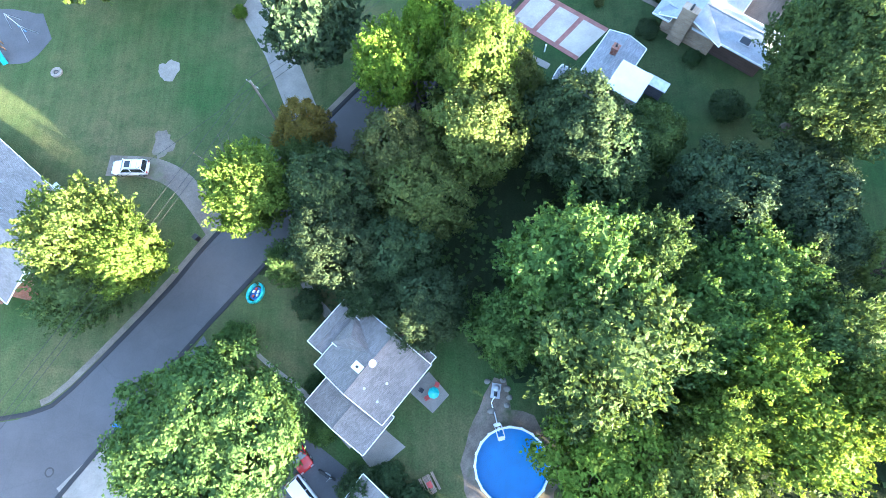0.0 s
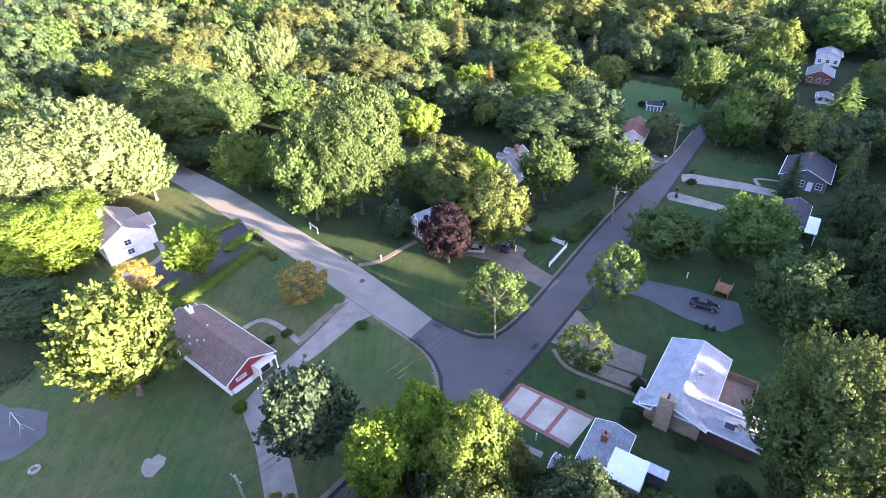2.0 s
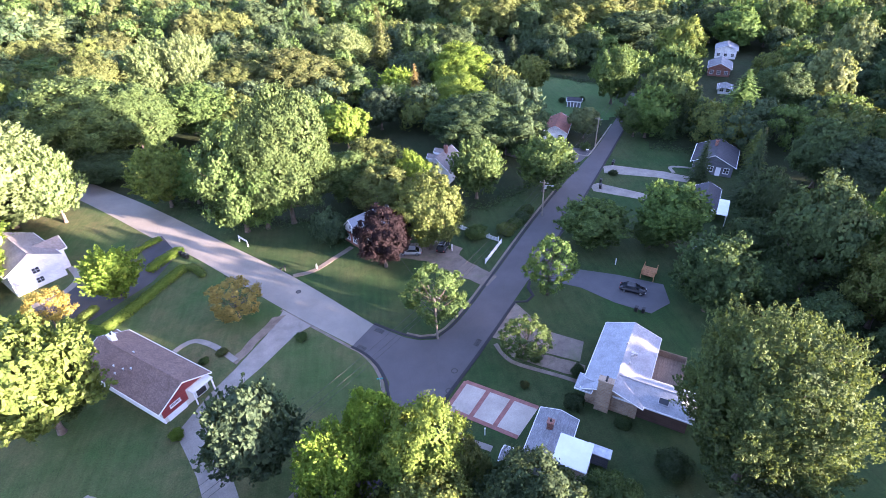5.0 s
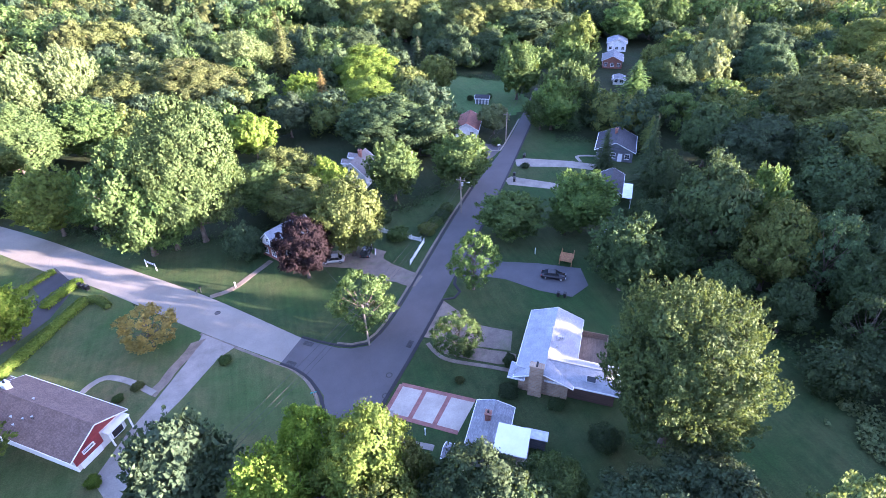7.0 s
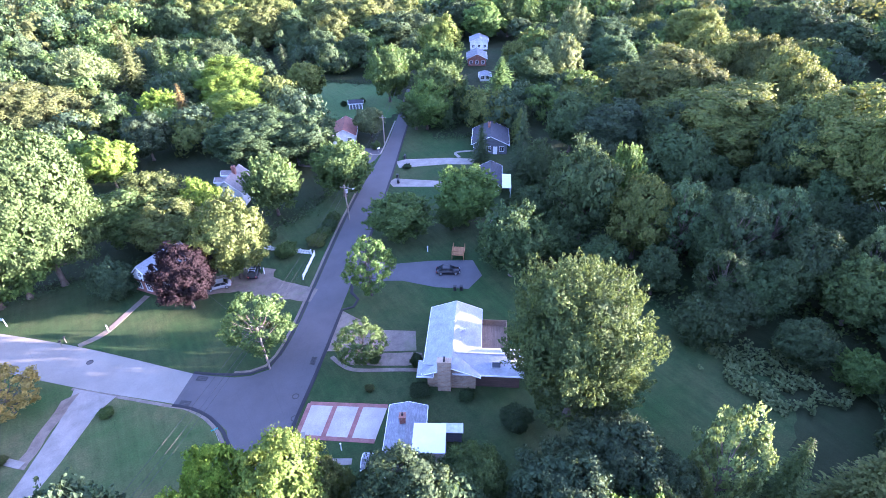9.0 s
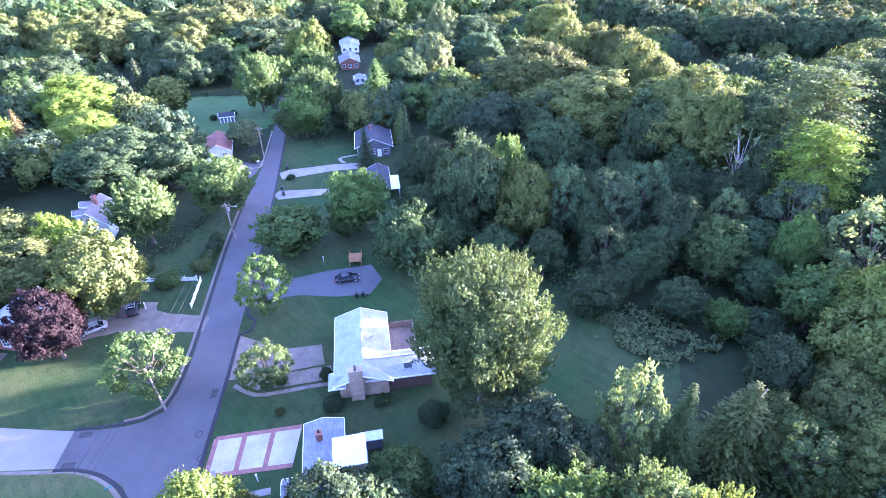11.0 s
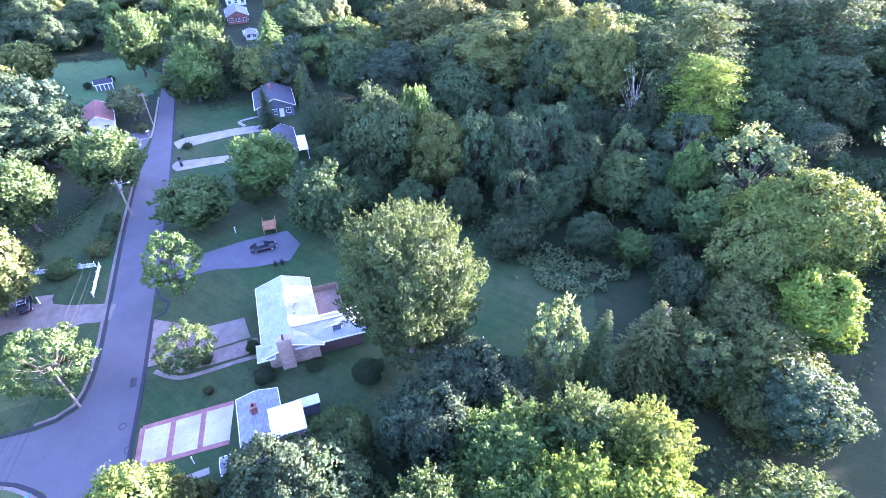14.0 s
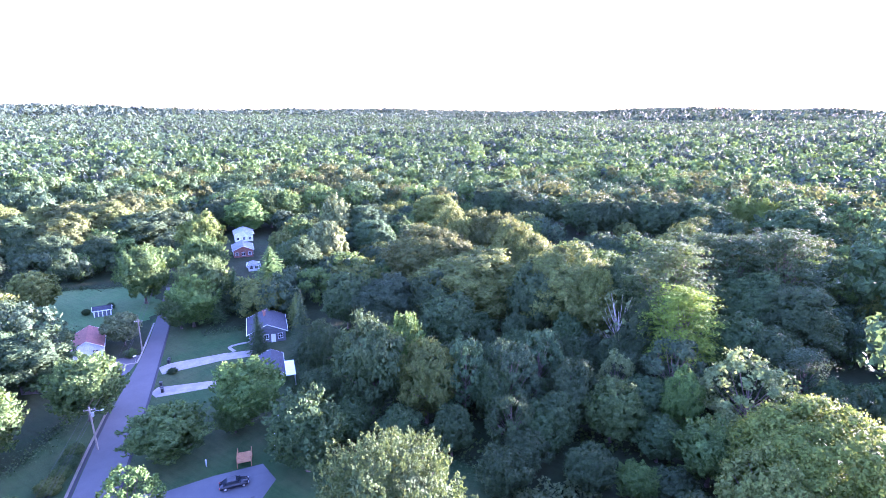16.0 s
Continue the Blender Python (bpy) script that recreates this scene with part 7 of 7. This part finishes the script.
for s in (-1.5, 1.5):
    part("post", boxed((s - 0.06, s + 0.06, -0.06, 0.06, -0.1, 1.7)), WHITE, fs)
for z in (1.2, 1.5):
    part("rail", boxed((-1.44, 1.44, -0.03, 0.03, z, z + 0.1)), WHITE, fs)
ss = thing("street_sign", pose(-1.5, 54.2, 0), "green street name sign on a steel post", "sign")
part("post", piped([(0, 0, -0.1), (0, 0, 2.6)], 0.03, 6), STEEL, ss)
part("blade", boxed((-0.45, 0.45, -0.015, 0.015, 2.35, 2.55)), TEAL_PLASTIC, ss)
s2 = thing("street_sign", pose(59.8, 127.2, 0), "white sign on a post at the cross street", "sign")
part("post", piped([(0, 0, -0.1), (0, 0, 1.8)], 0.03, 6), STEEL, s2)
part("plate", boxed((-0.4, 0.4, -0.02, 0.02, 1.4, 1.8)), WHITE, s2)
ty = thing("tyre_planter", pose(-53.3, 42.6, 0.03), "weathered tan tyre planter on the lawn", "planter")
part("tyre", round_wall(0.35, 0.75, 0, 0.24, 24), TAN_TYRE, ty)
part("inner_ring", round_wall(0.22, 0.36, 0, 0.2, 24), BLACK, ty)
part("soil", piped([(0, 0, 0), (0, 0, 0.16)], 0.33, 16), SOIL, ty)

sw = thing("swing_set", pose(-59.2, 49.4, 0.05, 0, 0, -38), "steel A-frame swing set", "swing")
part("top_bar", piped([(-1.7, 0, 2.2), (1.7, 0, 2.2)], 0.05, 8), STEEL, sw)
for s in (-1.7, 1.7):
    for t in (-0.9, 0.9):
        part("leg", piped([(s, 0, 2.2), (s * 1.08, t, 0)], 0.045, 8), STEEL, sw)
for s in (-0.7, 0.7):
    part("swing_seat", boxed((s - 0.24, s + 0.24, -0.09, 0.09, 0.5, 0.53)), BLUE_PLASTIC, sw)
    for t in (-0.2, 0.2):
        part("chain", piped([(s + t, 0, 0.53), (s + t, 0, 2.2)], 0.012, 4), STEEL, sw)
sl = thing("play_slide", pose(-62.0, 46.6, 0.05, 0, 0, -60), "play tower with a teal slide and red panel", "slide")
for xx in (-0.6, 0.6):
    for yy in (-0.6, 0.6):
        part("post", boxed((xx - 0.06, xx + 0.06, yy - 0.06, yy + 0.06, 0, 2.2)), CEDAR, sl)
part("platform", boxed((-0.66, 0.66, -0.66, 0.66, 1.2, 1.28)), CEDAR, sl)
part("panel", boxed((-0.66, -0.62, -0.6, 0.6, 1.3, 2.0)), RED_PLASTIC, sl)
chute = bmesh.new()
for b in ((-0.3, 0.3, -0.02, 0.03), (-0.34, -0.3, -0.02, 0.2), (0.3, 0.34, -0.02, 0.2)):
    box(chute, 0, 2.6, b[0], b[1], b[2], b[3])
c = part("chute", chute, TEAL_PLASTIC, sl)
c.matrix_basis = Matrix.Translation((0.62, 0, 1.25)) @ Matrix.Rotation(radians(26), 4, "Y")

# ---- hedges, shrubs and weeds ----
def hedge(pts, width, height, label, tint="yellow", seed=1):
    """A clipped hedge: a leafy bank along a line, rounded at the shoulders."""
    rng = np.random.default_rng(seed)
    line = smooth_line(pts, 0.5)
    pos, nrm, cc, cr = [], [], [], []
    for i, p in enumerate(line):
        d = (line[min(i + 1, len(line) - 1)] - line[max(i - 1, 0)]).normalized()
        side = np.array([-d.y, d.x, 0])
        m = int(46 * width * height) + 24
        a = rng.uniform(0, math.pi, m)
        out = side[None] * np.cos(a)[:, None] + np.array([0, 0, 1.0])[None] * np.sin(a)[:, None]
        sq = 1 / np.maximum(np.abs(np.cos(a)), np.abs(np.sin(a))) ** 0.75
        wob = 1 + 0.12 * noise.noise((p.x * 0.7, p.y * 0.7, 2))
        pos.append(np.array(p) + [0, 0, 0.12] + side[None] * (np.cos(a) * sq * width / 2 * wob)[:, None] + np.array([0, 0, 1.0]) * (np.sin(a) * sq * (height - 0.12) * wob)[:, None] + np.array(d) * rng.uniform(-0.3, 0.3, (m, 1)))
        nrm.append(unit(out + rng.normal(size=(m, 3)) * 0.4))
        cc.append(np.array(p) + [0, 0, height * 0.42])
        cr.append((width * 0.42, width * 0.42, height * 0.44))
    pos, nrm = np.concatenate(pos), np.concatenate(nrm)
    me = raw_mesh("hedge", [leaf_quads(rng, pos, nrm, 0.2 * rng.uniform(0.7, 1.4, len(pos)), soft=nrm), blobs(rng, np.array(cc), np.array(cr))], LEAF[tint])
    return tagged(new("hedge", me), label, "hedge")


hedge([(-46.8, 75.2), (-43.6, 80.4), (-40.4, 86.6), (-37.6, 91.6)], 1.7, 1.3, "long clipped yellow-green hedge by the lawn", "yellow", 3)
hedge([(-37.6, 91.6), (-35.2, 91.2), (-33.4, 88.8)], 1.6, 1.2, "clipped hedge turning along the street", "yellow", 4)
hedge([(-51.6, 77.2), (-48.6, 76.0), (-46.0, 74.4)], 1.4, 1.2, "clipped hedge behind the ranch house", "yellow", 5)
hedge([(-44.0, 92.6), (-41.6, 96.6), (-39.6, 98.6)], 1.9, 1.3, "clipped hedge beside the dark drive", "yellow", 6)
hedge([(-49.6, 99.0), (-47.6, 102.0), (-45.4, 104.4)], 1.4, 0.9, "low hedge along the drive", "yellow", 7)
hedge([(-54.0, 73.8), (-52.0, 78.0), (-50.4, 82)], 1.6, 1.1, "hedge at the end of the drive", "yellow", 8)


def shrub(x, y, r, h, tint, label="small rounded shrub with {} leaves"):
    ob = tree("bush", tint, x, y, h, r, "garden shrubs")
    tagged(ob, label.format(WORDS[tint]), "shrub")
    return ob


for x, y, r, h, tint in ((-29.2, 51.0, 0.9, 1.3, "yellow"), (61.5, 114.2, 1.0, 1.2, "dark"), (-13.6, 67.4, 0.9, 1.0, "green"), (21.0, 92.2, 2.0, 2.4, "green"), (27.5, 92.4, 1.8, 2.2, "olive"),
                         (30.2, 94.8, 1.5, 1.8, "green"), (32.4, 97.0, 1.5, 1.9, "dark"), (34.4, 99.6, 1.4, 2.0, "green"), (19.6, 100.0, 1.6, 1.8, "dark"), 
                         (30.2, 42.0, 1.0, 1.2, "dark"), (25.0, 46.4, 1.3, 1.6, "dark"), (24.2, 36.0, 0.5, 0.7, "green"), (26.0, 35.2, 0.5, 0.7, "green"),
                         (-17.2, 10.6, 1.6, 2.0, "dark"), (-15.6, 2.0, 1.2, 1.4, "dark"), (-13.6, -0.6, 1.0, 1.2, "green"), (-25.0, 6.8, 2.0, 2.4, "green"), (-14.6, -2.6, 1.6, 2.6, "green"),
                         (-10.6, -8.4, 1.9, 3.2, "dark"), (-7.6, -7.6, 1.6, 2.0, "dark"), (-5.0, -9.8, 1.8, 2.2, "dark"), (27.4, 51.4, 0.9, 2.2, "dark"), (22.4, 55.8, 0.9, 1.0, "green"),
                         (19.2, 51.0, 0.6, 0.9, "olive"), (68.5, 170.5, 1.0, 1.8, "dark"), (75.0, 169.5, 1.0, 1.9, "dark"), (60.6, 131.0, 1.4, 2.0, "green"), (-26.0, 66.4, 0.8, 0.8, "olive"),
                         (-28.4, 64.8, 0.7, 0.8, "green"), (-1.0, 91.6, 1.4, 1.0, "olive"), (33.0, 34.6, 1.9, 2.6, "dark")):
    shrub(x, y, r, h, tint)

# Tall broad-leaved weeds in the damp hollow below the wood.
rng = np.random.default_rng(77)
n = 8000
ang, rad = rng.uniform(0, math.tau, n), np.sqrt(rng.uniform(0, 1, n))
wx, wy = 70.5 + rad * np.cos(ang) * 11 + rad * np.sin(ang) * 3, 20.5 + rad * np.sin(ang) * 8.5 - rad * np.cos(ang) * 4
keep = np.array([noise.noise((a * 0.3, b * 0.3, 3)) + 0.4 * noise.noise((a, b, 3)) > 0.8 * q - 0.45 for a, b, q in zip(wx, wy, rad)])
wx, wy = wx[keep], wy[keep]
n = len(wx)
wz = rng.uniform(0.2, 1.0, n) * np.array([1.2 + 1.1 * noise.noise((a * 0.3, b * 0.3, 8)) for a, b in zip(wx, wy)]).clip(0.3)
me = raw_mesh("weeds", [leaf_quads(rng, np.stack([wx, wy, wz], 1), unit(rng.normal(size=(n, 3)) * 0.5 + [0, 0, 1]), rng.uniform(0.25, 0.6, n), 0.46)], LEAF["pale"])
tagged(new("weeds", me), "tall broad-leaved pale weeds in a damp hollow", "weeds", kind="stuff")

# Rough undergrowth along the edge of the wood.
pos = []
for poly in (YARDS_EAST, FIELD, WEST, CORNER):
    for (ax, ay), (bx, by) in zip(poly, poly[1:] + poly[:1]):
        if math.hypot((ax + bx) / 2 - 6, (ay + by) / 2 + 4) < 13 or math.hypot((ax + bx) / 2 - 64, (ay + by) / 2 - 17) < 14:
            continue
        if beside((ax + bx) / 2, (ay + by) / 2, (-80, -50), (98, 174), 9) or beside((ax + bx) / 2, (ay + by) / 2, (-4, 66), (-110, 166), 9):
            continue
        m = int(math.hypot(bx - ax, by - ay) * 26)
        t = rng.uniform(0, 1, m)
        wide = rng.normal(size=(m, 2)) * 1.3
        pos.append(np.stack([ax + (bx - ax) * t + wide[:, 0], ay + (by - ay) * t + wide[:, 1], rng.uniform(0.05, 0.9, m) ** 1.5], 1))
pos = np.concatenate(pos)
me = raw_mesh("undergrowth", [leaf_quads(rng, pos, unit(rng.normal(size=(len(pos), 3)) * 0.6 + [0, 0, 1]), rng.uniform(0.25, 0.6, len(pos)))], LEAF["dark"])
tagged(new("undergrowth", me), "rough green undergrowth along the edge of the wood", "undergrowth", kind="stuff")

# Ferns and brambles on the floor of the near wood.
n = 44000
ux, uy = rng.uniform(-16, 135, n), rng.uniform(-50, 100, n)
keep = np.array([noise.noise((a * 0.22, b * 0.22, 5)) > -0.2 and not open_ground(a, b) for a, b in zip(ux, uy)])
ux, uy = ux[keep], uy[keep]
n = len(ux)
uz = rng.uniform(0.05, 1.0, n) ** 1.4 * np.array([1.1 + 1.2 * noise.noise((a * 0.15, b * 0.15, 2)) for a, b in zip(ux, uy)]).clip(0.3)
me = raw_mesh("brambles", [leaf_quads(rng, np.stack([ux, uy, uz], 1), unit(rng.normal(size=(n, 3)) * 0.6 + [0, 0, 1]), rng.uniform(0.4, 1.0, n), 0.4)], LEAF["green"])
tagged(new("brambles", me), "green ferns and brambles on the woodland floor", "undergrowth", kind="stuff")
